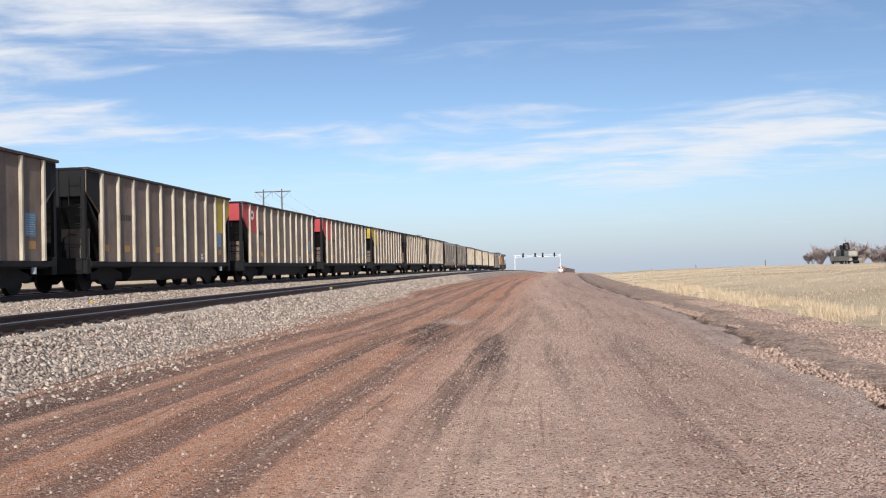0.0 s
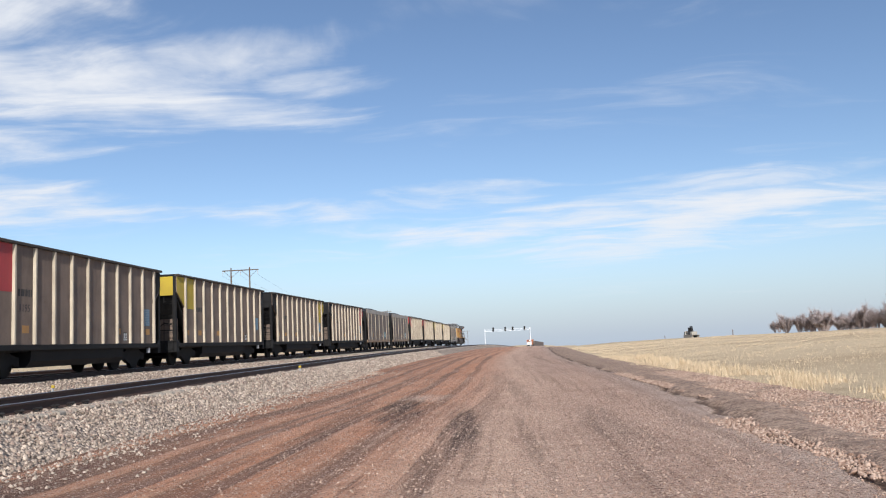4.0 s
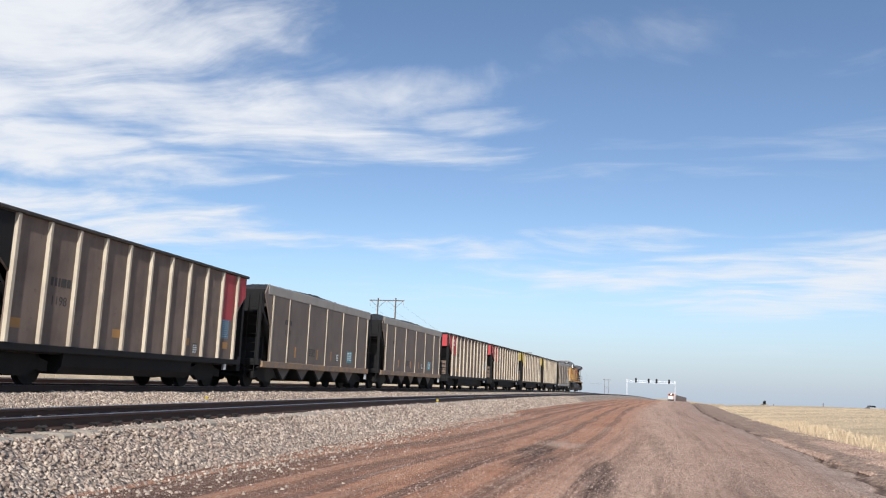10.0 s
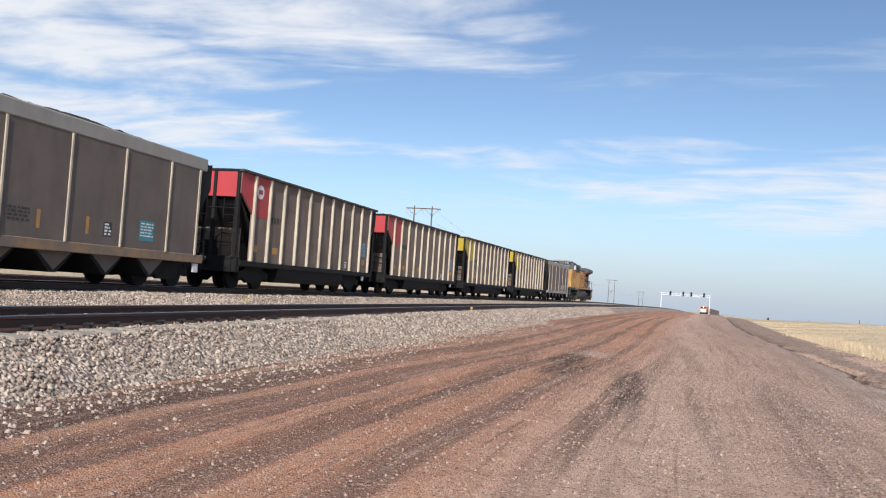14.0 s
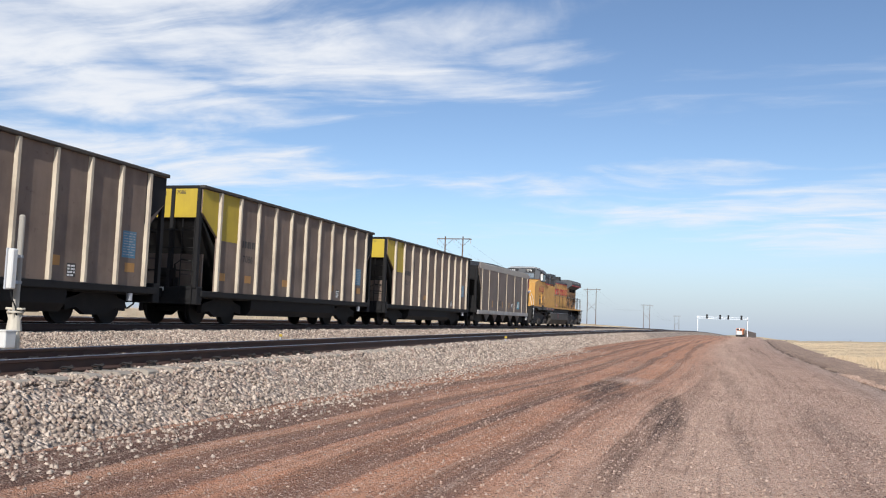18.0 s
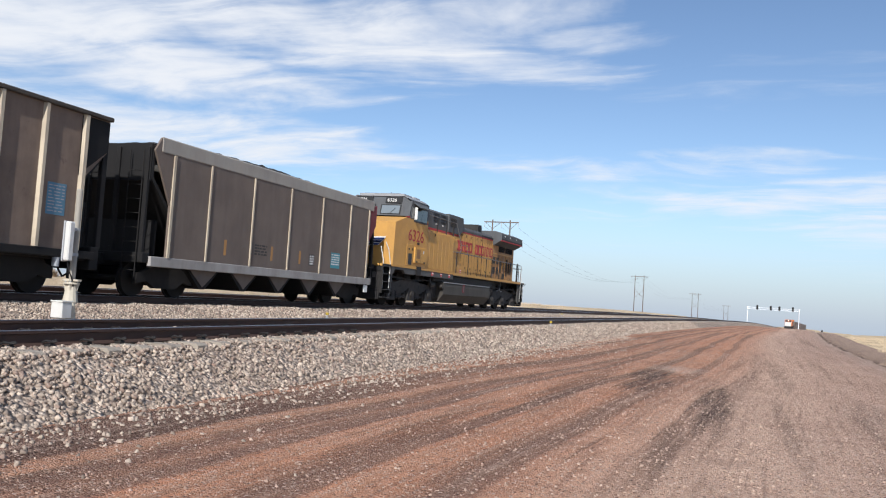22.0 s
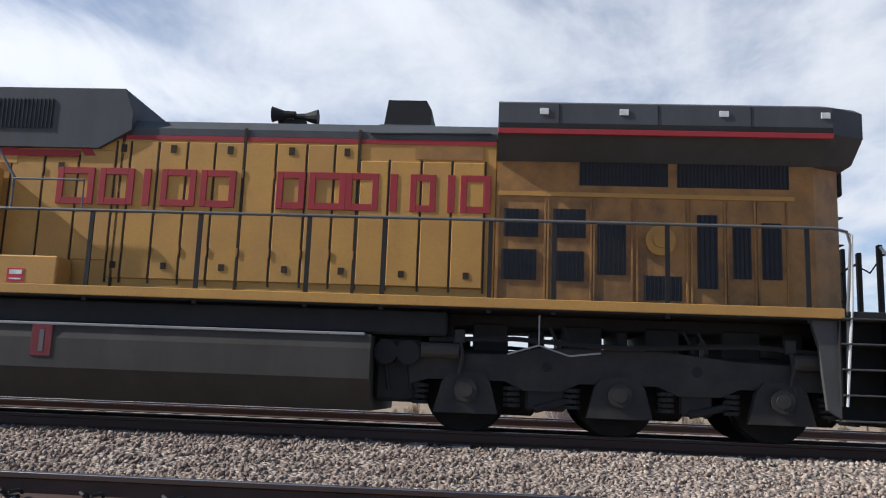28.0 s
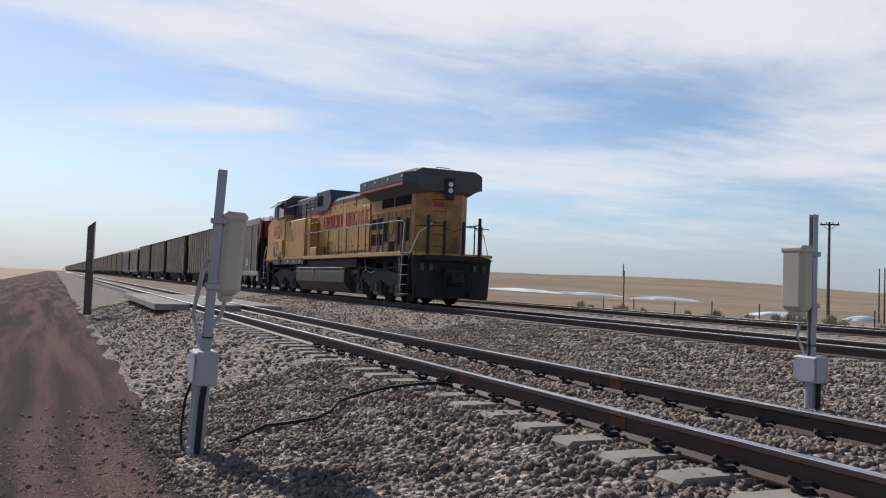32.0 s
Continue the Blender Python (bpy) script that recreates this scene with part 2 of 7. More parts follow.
def thing(name, label, category, group="", kind="", at=None):
    ob = new(name)
    ob.empty_display_size = 0.3
    if at is not None:
        ob.matrix_basis = at
    return tagged(ob, label, category, group, kind)


# ---------------------------------------------------------------- materials
def material(name, paint, rough=0.8, metal=0.0, bump=0.0, spec=0.4):
    """paint(k, coords) gives colour and, if it wants, a height for the bump."""
    m = bpy.data.materials.new(name)
    m.use_nodes = True
    m.node_tree.nodes.clear()
    k = Nodes(m.node_tree)
    co = k.node("ShaderNodeTexCoord")
    got = paint(k, co)
    colour, height = got if isinstance(got, tuple) and len(got) == 2 else (got, None)
    b = k.node("ShaderNodeBsdfPrincipled", {"Base Color": colour, "Roughness": rough, "Metallic": metal})
    b.inputs["Specular IOR Level"].default_value = spec
    if height is not None and bump > 0:
        k.put(b.inputs["Normal"], k.node("ShaderNodeBump", {"Height": height, "Distance": bump, "Strength": 1.0}).outputs[0])
    k.node("ShaderNodeOutputMaterial", {"Surface": b.outputs[0]})
    return m


def worn(name, base, dirt, rough=0.6, metal=0.0, amount=0.5, streak=True, scale=1.0, bump=0.002, chips=None):
    """Paint with vertical streaks of dirt, blotches and fine grain."""
    def paint(k, co):
        v = co.outputs["Object"]
        rnd = k.node("ShaderNodeObjectInfo").outputs["Random"]
        v = k.node("ShaderNodeVectorMath", {0: v, 1: k.node("ShaderNodeCombineXYZ", {0: k.math("MULTIPLY", rnd, 37.0), 1: k.math("MULTIPLY", rnd, 11.0), 2: 0.0}).outputs[0]}, operation="ADD").outputs[0]
        blot = k.noise(v, 0.9 * scale, 6, 0.6)
        st = k.noise(k.mapping(v, (2.8, 2.8, 0.4) if streak else (3, 3, 3)), 1.2 * scale, 5, 0.6)
        grain = k.noise(v, 60 * scale, 3, 0.6)
        f = k.math("MULTIPLY", k.smooth(k.math("ADD", k.math("MULTIPLY", blot, 0.6), k.math("MULTIPLY", st, 0.4)), 0.36, 0.68), amount)
        c = k.mix(f, base, dirt)
        c = k.mix(k.smooth(grain, 0.3, 0.75, 0.0, 0.22), c, tuple(0.6 * a for a in base))
        if chips:
            c = k.mix(k.smooth(k.noise(v, 4.5 * scale, 8, 0.7), 0.60, 0.68), c, chips)
        return c, k.math("ADD", grain, blot)
    return material(name, paint, rough, metal, bump)


def plain(name, base, rough=0.6, metal=0.0, vary=0.15, scale=8.0):
    def paint(k, co):
        v = co.outputs["Object"]
        n = k.noise(v, scale, 5, 0.6)
        g = k.noise(v, scale * 9, 3, 0.6)
        c = k.mix(k.smooth(n, 0.3, 0.7, 0, 1), tuple(a * (1 - vary) for a in base), tuple(min(1, a * (1 + vary)) for a in base))
        return c, g
    return material(name, paint, rough, metal, 0.0015)


TAUPE = worn("weathered_taupe_steel", (0.225, 0.165, 0.128), (0.105, 0.076, 0.06), 0.75, amount=0.75, chips=(0.14, 0.098, 0.078))
GREY_CAR = worn("dull_grey_aluminium", (0.175, 0.136, 0.112), (0.10, 0.077, 0.064), 0.65, amount=0.6, chips=(0.14, 0.12, 0.11))
PALE_CAR = worn("pale_grey_aluminium", (0.42, 0.41, 0.40), (0.22, 0.20, 0.19), 0.6, amount=0.6)
RIB = worn("cream_aluminium", (0.60, 0.51, 0.38), (0.27, 0.21, 0.16), 0.6, amount=0.75, bump=0.001)
CAR_BLACK = worn("black_car_paint", (0.006, 0.0055, 0.0062), (0.014, 0.012, 0.011), 0.8, amount=0.6)
SILVER = worn("silver_sill", (0.36, 0.34, 0.325), (0.17, 0.145, 0.125), 0.6, amount=0.6)
CAR_YELLOW = worn("yellow_car_paint", (0.50, 0.36, 0.03), (0.28, 0.19, 0.04), 0.6, amount=0.5)
CAR_RED = worn("red_car_paint", (0.50, 0.055, 0.06), (0.24, 0.05, 0.05), 0.6, amount=0.5)
CAR_BLUE = worn("blue_car_stencil", (0.10, 0.25, 0.37), (0.13, 0.16, 0.17), 0.6, amount=0.5)
CAR_TEAL = worn("teal_car_stencil", (0.06, 0.30, 0.36), (0.10, 0.18, 0.20), 0.6, amount=0.4)
CAR_ORANGE = worn("orange_car_patch", (0.50, 0.26, 0.08), (0.25, 0.15, 0.08), 0.7, amount=0.6)
STAINED_SILL = worn("orange_stained_sill", (0.19, 0.15, 0.125), (0.40, 0.23, 0.09), 0.7, amount=0.7, streak=False)
CAR_MAROON = worn("maroon_car_paint", (0.20, 0.024, 0.03), (0.06, 0.02, 0.02), 0.6, amount=0.6)
STENCIL_DARK = plain("dark_stencil", (0.06, 0.055, 0.05), 0.8)
STENCIL_WHITE = plain("white_stencil", (0.72, 0.71, 0.68), 0.7)
RUNNING = worn("dark_running_gear", (0.007, 0.006, 0.006), (0.018, 0.015, 0.0125), 0.85, amount=0.7, streak=False)
COAL = None
LOCO_YELLOW = worn("weathered_yellow_paint", (0.61, 0.325, 0.075), (0.37, 0.195, 0.075), 0.6, amount=0.45, streak=False, scale=0.5, chips=(0.50, 0.26, 0.07))
LOCO_YELLOW_SOOT = worn("sooty_yellow_paint", (0.43, 0.215, 0.065), (0.13, 0.07, 0.038), 0.6, amount=0.85, streak=False, scale=0.8)
LOCO_GREY = worn("locomotive_grey_paint", (0.095, 0.10, 0.107), (0.055, 0.05, 0.048), 0.8, amount=0.5)
LOCO_SILL = worn("sill_grey_paint", (0.095, 0.092, 0.088), (0.05, 0.043, 0.038), 0.6, amount=0.6)
LOCO_RED = worn("red_stripe_paint", (0.40, 0.036, 0.042), (0.22, 0.034, 0.034), 0.65, amount=0.4)
LOCO_BLUE = plain("blue_emblem_paint", (0.03, 0.05, 0.16), 0.5)
LOCO_ROOF = worn("pale_grey_cab_roof", (0.34, 0.34, 0.35), (0.18, 0.17, 0.16), 0.5, amount=0.5)
LOCO_BLACK = worn("sooty_black_frame", (0.016, 0.0145, 0.0145), (0.034, 0.029, 0.026), 0.7, amount=0.6, streak=False)
TRUCK_GREY = worn("dusty_truck_grey", (0.03, 0.027, 0.026), (0.062, 0.052, 0.044), 0.75, amount=0.7, streak=False)
TANK_GREY = worn("dusty_fuel_tank_grey", (0.068, 0.060, 0.050), (0.036, 0.030, 0.025), 0.7, amount=0.6)
GRILLE = plain("dark_grille", (0.028, 0.030, 0.036), 0.6)
RAIL_POST = worn("grey_handrail_paint", (0.15, 0.15, 0.15), (0.08, 0.07, 0.06), 0.5, amount=0.5)
WHITE_PAINT = worn("white_handrail_paint", (0.72, 0.71, 0.68), (0.40, 0.36, 0.30), 0.5, amount=0.35)
LABEL_RED = plain("red_label", (0.55, 0.04, 0.05), 0.5)
BLACK = plain("black_rubber", (0.015, 0.015, 0.016), 0.7)
SEAM = plain("dark_seam", (0.045, 0.03, 0.018), 0.8)
GALV = worn("galvanised_steel", (0.42, 0.43, 0.45), (0.25, 0.25, 0.26), 0.5, 0.2, amount=0.5)
BEIGE = worn("beige_plastic", (0.58, 0.52, 0.42), (0.38, 0.33, 0.26), 0.55, amount=0.4)
DULL_BEIGE = worn("dull_beige_paint", (0.38, 0.35, 0.30), (0.24, 0.21, 0.175), 0.6, amount=0.5)
GREY_BOX = worn("grey_enamel_box", (0.46, 0.47, 0.49), (0.30, 0.30, 0.30), 0.5, amount=0.35)
WOOD = worn("weathered_pole_wood", (0.15, 0.105, 0.075), (0.07, 0.05, 0.04), 0.85, amount=0.7)
WEATHER_STEEL = worn("brown_weathered_steel", (0.17, 0.12, 0.09), (0.08, 0.055, 0.045), 0.8, amount=0.7)
RUST = worn("rust_mark", (0.26, 0.09, 0.04), (0.10, 0.05, 0.035), 0.9, amount=0.7, streak=False)
CONCRETE = worn("pale_concrete", (0.36, 0.315, 0.26), (0.20, 0.16, 0.13), 1.0, amount=0.5, streak=False, bump=0.004)
SNOW = plain("old_snow", (0.80, 0.82, 0.86), 0.7, vary=0.06)
ROAD_DUST = plain("dusty_road_gravel", (0.24, 0.17, 0.135), 0.95, vary=0.3, scale=5)
PALE_STEEL = plain("pale_bridge_steel", (0.72, 0.74, 0.76), 0.5)
ORANGE_LOCO = worn("orange_engine_paint", (0.55, 0.16, 0.04), (0.30, 0.10, 0.04), 0.5, amount=0.4)


def coal_paint(k, co):
    v = co.outputs["Object"]
    n = k.noise(v, 14, 6, 0.7)
    c = k.mix(k.smooth(n, 0.35, 0.7), (0.010, 0.010, 0.011), (0.055, 0.052, 0.05))
    return c, k.noise(v, 7, 5, 0.75)


COAL = material("loose_coal", coal_paint, 0.6, bump=0.06)


def rail_paint(k, co):
    v = co.outputs["Object"]
    n = k.noise(k.mapping(v, (4, 0.5, 4)), 1.5, 6, 0.65)
    return k.mix(n, (0.045, 0.026, 0.021), (0.105, 0.062, 0.048)), n


RAIL_SIDE = material("rusty_rail_steel", rail_paint, 0.7, 0.2, bump=0.002)
RAIL_HEAD = plain("polished_rail_head", (0.50, 0.49, 0.48), 0.32, 1.0, vary=0.1, scale=3)


def glass_material(name, tint):
    m = bpy.data.materials.new(name)
    m.use_nodes = True
    b = m.node_tree.nodes["Principled BSDF"]
    b.inputs["Base Color"].default_value = (*tint, 1)
    b.inputs["Roughness"].default_value = 0.05
    b.inputs["Specular IOR Level"].default_value = 0.9
    return m


GLASS = glass_material("dark_cab_glass", (0.02, 0.028, 0.035))
# pale base colour stands in for the sky reflected in the windscreen
WINDSCREEN = glass_material("windscreen_painted_sky", (0.17, 0.20, 0.22))
HEADLAMP = bpy.data.materials.new("lit_headlamp")
HEADLAMP.use_nodes = True
HEADLAMP.node_tree.nodes["Principled BSDF"].inputs["Emission Color"].default_value = (1.0, 0.93, 0.8, 1)
HEADLAMP.node_tree.nodes["Principled BSDF"].inputs["Emission Strength"].default_value = 12.0
LAMP_GLASS = glass_material("lamp_glass", (0.6, 0.6, 0.58))


def ballast_paint(k, co):
    v = co.outputs["Object"]
    cell = k.node("ShaderNodeTexVoronoi", {"Vector": v, "Scale": 15.0, "Randomness": 1.0})
    tone = k.node("ShaderNodeSeparateColor", {0: cell.outputs["Color"]}).outputs[0]
    c = k.mix(tone, (0.25, 0.194, 0.157), (0.60, 0.49, 0.40))
    c = k.mix(k.smooth(k.noise(v, 0.5, 5, 0.6), 0.45, 0.75, 0, 0.35), c, (0.24, 0.15, 0.115))
    # shade in the gaps between stones, put into the colour
    c = k.mix(k.smooth(cell.outputs["Distance"], 0.35, 0.75, 0, 0.7), c, (0.11, 0.09, 0.077))
    return c, k.math("SUBTRACT", 1.0, cell.outputs["Distance"])


BALLAST = material("crushed_stone_bed", ballast_paint, 1.0, bump=0.05, spec=0.03)


def stone_paint(k, co):
    r = k.node("ShaderNodeNewGeometry").outputs["Random Per Island"]
    v = co.outputs["Object"]
    c = k.mix(k.math("POWER", r, 1.1), (0.235, 0.18, 0.145), (0.66, 0.54, 0.435))
    c = k.mix(k.smooth(k.math("FRACT", k.math("MULTIPLY", r, 7.3)), 0.78, 0.95, 0, 0.6), c, (0.30, 0.19, 0.15))
    c = k.mix(k.smooth(k.noise(v, 30, 5, 0.6), 0.35, 0.7, 0, 0.4), c, (0.15, 0.13, 0.115))
    # browner stones towards the rear: the shade of backlit stone put into the colour
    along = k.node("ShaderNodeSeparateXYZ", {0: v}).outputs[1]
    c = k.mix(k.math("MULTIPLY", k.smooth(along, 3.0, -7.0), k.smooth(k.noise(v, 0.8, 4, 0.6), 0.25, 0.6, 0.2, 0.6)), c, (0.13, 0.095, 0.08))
    return c, k.noise(v, 45, 4, 0.6)


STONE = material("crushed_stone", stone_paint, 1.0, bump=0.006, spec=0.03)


def pebble_paint(k, co):
    r = k.node("ShaderNodeNewGeometry").outputs["Random Per Island"]
    return k.mix(r, (0.26, 0.16, 0.115), (0.54, 0.395, 0.31))


PEBBLE = material("road_pebble", pebble_paint, 0.95, spec=0.2)


def road_paint(k, co):
    uv = k.node("ShaderNodeSeparateXYZ", {0: k.node("ShaderNodeUVMap", uv_map="lane").outputs[0]})
    u, y = uv.outputs[0], uv.outputs[1]
    v = co.outputs["Object"]
    wander = k.math("MULTIPLY", k.math("SUBTRACT", k.noise(k.node("ShaderNodeCombineXYZ", {0: 0.0, 1: k.math("MULTIPLY", y, 0.05), 2: 0.0}).outputs[0], 1.0, 2), 0.5), 1.2)
    uu = k.math("SUBTRACT", k.math("ADD", u, wander), k.smooth(y, 2.0, 34.0, 0.0, 1.9))
    lane = k.node("ShaderNodeCombineXYZ", {0: uu, 1: k.math("MULTIPLY", y, 0.022), 2: 0.0}).outputs[0]
    ruts = k.noise(lane, 1.1, 5, 0.6)
    thin = k.noise(lane, 5.0, 5, 0.6)
    red = (0.56, 0.265, 0.155)
    tan = (0.64, 0.43, 0.32)
    brown = (0.53, 0.345, 0.262)
    grey = (0.47, 0.36, 0.30)
    c = k.mix(k.smooth(uu, -2.6, 0.0), red, tan)
    c = k.mix(k.smooth(uu, -0.4, 1.8), c, brown)
    c = k.mix(k.smooth(uu, 2.4, 4.0), c, grey)
    edge = k.smooth(k.math("ADD", uu, k.math("MULTIPLY", k.noise(v, 1.3, 5), 1.2)), -3.5, -4.6)
    c = k.mix(k.math("MULTIPLY", edge, k.smooth(y, 20.0, 8.0, 0.25, 0.92)), c, (0.085, 0.06, 0.052))
    c = k.mix(k.smooth(ruts, 0.50, 0.66, 0, 0.6), c, (0.20, 0.125, 0.095))
    leftside = k.smooth(uu, -1.2, -2.4)
    tread = k.math("ADD", k.math("MULTIPLY", k.math("SINE", k.math("MULTIPLY", uu, 5.3)), 0.75), k.math("MULTIPLY", k.math("SINE", k.math("ADD", k.math("MULTIPLY", uu, 11.9), 1.0)), 0.45))
    c = k.mix(k.math("MULTIPLY", leftside, k.smooth(k.math("ADD", tread, k.math("MULTIPLY", ruts, 1.4)), 0.6, 1.5, 0, 0.8)), c, (0.21, 0.125, 0.095))
    c = k.mix(k.math("MULTIPLY", leftside, k.smooth(k.math("ADD", tread, k.math("MULTIPLY", ruts, 1.4)), 0.45, -0.2, 0, 0.75)), c, (0.56, 0.295, 0.185))
    c = k.mix(k.smooth(thin, 0.52, 0.72, 0, 0.45), c, (0.60, 0.42, 0.32))
    c = k.mix(k.smooth(thin, 0.48, 0.30, 0, 0.45), c, (0.20, 0.115, 0.085))

    def blot(cu, cy, ru, ry):
        a = k.math("POWER", k.math("DIVIDE", k.math("ABSOLUTE", k.math("SUBTRACT", u, cu)), ru), 2.0)
        b = k.math("POWER", k.math("DIVIDE", k.math("ABSOLUTE", k.math("SUBTRACT", y, cy)), ry), 2.0)
        return k.smooth(k.math("ADD", k.math("ADD", a, b), k.math("MULTIPLY", k.math("SUBTRACT", k.noise(k.mapping(lane, (7.0, 14.0, 1)), 1.0, 7, 0.7), 0.5), 4.2)), 1.3, -0.2)
    for cu, cy, ru, ry, w in ((-1.6, 20.0, 0.55, 5.0, 0.95), (-0.15, 15.0, 0.36, 4.6, 0.9), (-0.55, 10.0, 0.2, 2.5, 0.5), (2.4, 14.5, 0.5, 4.0, 0.4), (0.9, 12.5, 0.16, 4.6, 0.4), (-2.6, 16.0, 0.4, 7.0, 0.55), (1.3, 26.0, 0.3, 8.0, 0.4), (-3.2, 9.0, 0.25, 4.0, 0.5)):
        c = k.mix(k.math("MULTIPLY", blot(cu, cy, ru, ry), w), c, (0.045, 0.032, 0.03))
    c = k.mix(k.math("MULTIPLY", blot(-1.2, 23.5, 0.8, 1.6), 0.6), c, (0.60, 0.46, 0.37))
    # wheel marks, fine lines that run on for many metres
    marks = k.noise(k.mapping(lane, (1.0, 0.6, 1.0)), 13.0, 4, 0.6)
    fade = k.smooth(k.noise(k.mapping(lane, (0.8, 5.0, 1.0)), 1.7, 4, 0.6), 0.38, 0.62)
    c = k.mix(k.math("MULTIPLY", fade, k.smooth(marks, 0.53, 0.66, 0, 0.6)), c, (0.15, 0.085, 0.065))
    c = k.mix(k.math("MULTIPLY", fade, k.smooth(marks, 0.47, 0.34, 0, 0.5)), c, (0.62, 0.42, 0.315))
    grit = k.node("ShaderNodeTexVoronoi", {"Vector": v, "Scale": 55.0})
    tone = k.node("ShaderNodeSeparateColor", {0: grit.outputs["Color"]}).outputs[1]
    east = k.smooth(uu, -1.5, 2.2, 0.4, 1.0)
    c = k.mix(k.math("MULTIPLY", east, k.smooth(tone, 0.62, 0.95, 0, 0.8)), c, (0.60, 0.47, 0.38))
    c = k.mix(k.math("MULTIPLY", east, k.smooth(tone, 0.34, 0.02, 0, 0.75)), c, (0.11, 0.065, 0.052))
    c = k.mix(k.smooth(k.noise(v, 0.9, 6, 0.7), 0.45, 0.7, 0, 0.3), c, (0.19, 0.11, 0.085))
    coarse = k.node("ShaderNodeTexVoronoi", {"Vector": v, "Scale": 24.0})
    tone2 = k.node("ShaderNodeSeparateColor", {0: coarse.outputs["Color"]}).outputs[0]
    c = k.mix(k.math("MULTIPLY", k.smooth(tone2, 0.66, 0.9, 0, 0.8), k.smooth(coarse.outputs["Distance"], 0.5, 0.25)), c, (0.60, 0.46, 0.38))
    c = k.mix(k.math("MULTIPLY", k.smooth(tone2, 0.3, 0.1, 0, 0.8), k.smooth(coarse.outputs["Distance"], 0.5, 0.25)), c, (0.10, 0.062, 0.052))
    c = k.mix(k.smooth(k.noise(v, 3.0, 6, 0.7), 0.48, 0.72, 0, 0.35), c, (0.20, 0.115, 0.085))
    # darker behind: dark soil, plus the shade of backlit ground put into the colour
    c = k.mix(k.smooth(y, 1.0, -8.0, 0, 0.93), c, k.mix(k.smooth(k.noise(k.mapping(lane, (1, 2, 1)), 1.6, 5, 0.6), 0.38, 0.6), (0.17, 0.11, 0.09), (0.065, 0.052, 0.048)))
    h = k.math("ADD", k.math("MULTIPLY", k.math("SUBTRACT", 1.0, grit.outputs["Distance"]), 0.5), k.math("ADD", thin, k.noise(v, 9, 5, 0.7)))
    return c, h


ROAD = material("red_scoria_gravel", road_paint, 0.95, bump=0.045, spec=0.03)


def prairie_paint(k, co):
    v = co.outputs["Object"]
    big = k.noise(v, 0.035, 5, 0.6)
    mid = k.noise(v, 0.5, 6, 0.65)
    fine = k.noise(k.mapping(v, (1, 1, 1)), 9, 6, 0.7)
    c = k.mix(k.smooth(big, 0.35, 0.65), (0.55, 0.43, 0.295), (0.47, 0.36, 0.245))
    c = k.mix(k.smooth(mid, 0.50, 0.74, 0, 0.6), c, (0.24, 0.175, 0.11))
    c = k.mix(k.smooth(fine, 0.35, 0.7, 0, 0.5), c, (0.60, 0.50, 0.34))
    c = k.mix(k.smooth(k.noise(k.mapping(v, (0.5, 2.0, 1)), 0.02, 5, 0.6), 0.48, 0.7, 0, 0.5), c, (0.30, 0.215, 0.14))
    # beyond the tracks the grass turns browner
    west = k.smooth(k.node("ShaderNodeSeparateXYZ", {0: v}).outputs[0], -24.0, -45.0)
    c = k.mix(k.math("MULTIPLY", west, 0.75), c, k.mix(k.smooth(k.noise(v, 0.012, 6, 0.65), 0.35, 0.65), (0.30, 0.22, 0.15), (0.20, 0.145, 0.105)))
    return c, k.math("ADD", mid, fine)


PRAIRIE = material("dry_prairie", prairie_paint, 1.0, bump=0.08, spec=0.02)


def gravel_paint(k, co):
    v = co.outputs["Object"]
    grit = k.node("ShaderNodeTexVoronoi", {"Vector": v, "Scale": 26.0})
    tone = k.node("ShaderNodeSeparateColor", {0: grit.outputs["Color"]}).outputs[0]
    c = k.mix(tone, (0.24, 0.155, 0.115), (0.53, 0.385, 0.29))
    c = k.mix(k.smooth(k.noise(v, 7.0, 6, 0.7), 0.42, 0.68, 0, 0.75), c, (0.12, 0.085, 0.07))
    c = k.mix(k.smooth(k.noise(v, 2.2, 5, 0.7), 0.52, 0.72, 0, 0.55), c, (0.54, 0.395, 0.295))
    c = k.mix(k.smooth(k.noise(v, 0.7, 5, 0.6), 0.45, 0.7, 0, 0.45), c, (0.18, 0.115, 0.09))
    # damp soil laid bare where water has cut down
    low = k.node("ShaderNodeSeparateXYZ", {0: k.node("ShaderNodeAttribute", attribute_name="depth").outputs["Vector"]}).outputs[0]
    c = k.mix(k.smooth(k.math("ADD", low, k.math("MULTIPLY", k.noise(v, 2.2, 6, 0.65), 1.1)), 1.0, 1.55, 0, 0.8), c, (0.085, 0.055, 0.044))
    return c, k.math("SUBTRACT", 1.0, grit.outputs["Distance"])


GRAVEL = material("loose_roadside_gravel", gravel_paint, 0.95, bump=0.03, spec=0.15)


def grass_paint(k, co):
    r = k.node("ShaderNodeNewGeometry").outputs["Random Per Island"]
    return k.mix(r, (0.53, 0.405, 0.26), (0.74, 0.59, 0.405))


GRASS = material("dry_grass_blade", grass_paint, 0.85, spec=0.15)
TWIG = plain("grey_brown_twig", (0.40, 0.33, 0.31), 0.9)
SAGE = plain("grey_sagebrush", (0.38, 0.30, 0.215), 0.9, vary=0.4)
# ---------------------------------------------------------------- ground
rng = np.random.default_rng(7)


def wob(u, y, s, seed=0.0):
    """Smooth bumps between -1 and 1."""
    return (np.sin(u * 1.7 * s + 1.3 + seed) * np.sin(y * 1.1 * s + seed * 2.1) + np.sin(u * 0.9 * s - y * 0.7 * s + 2.0 + seed) + np.sin(u * 2.9 * s + y * 2.3 * s + seed)) / 3


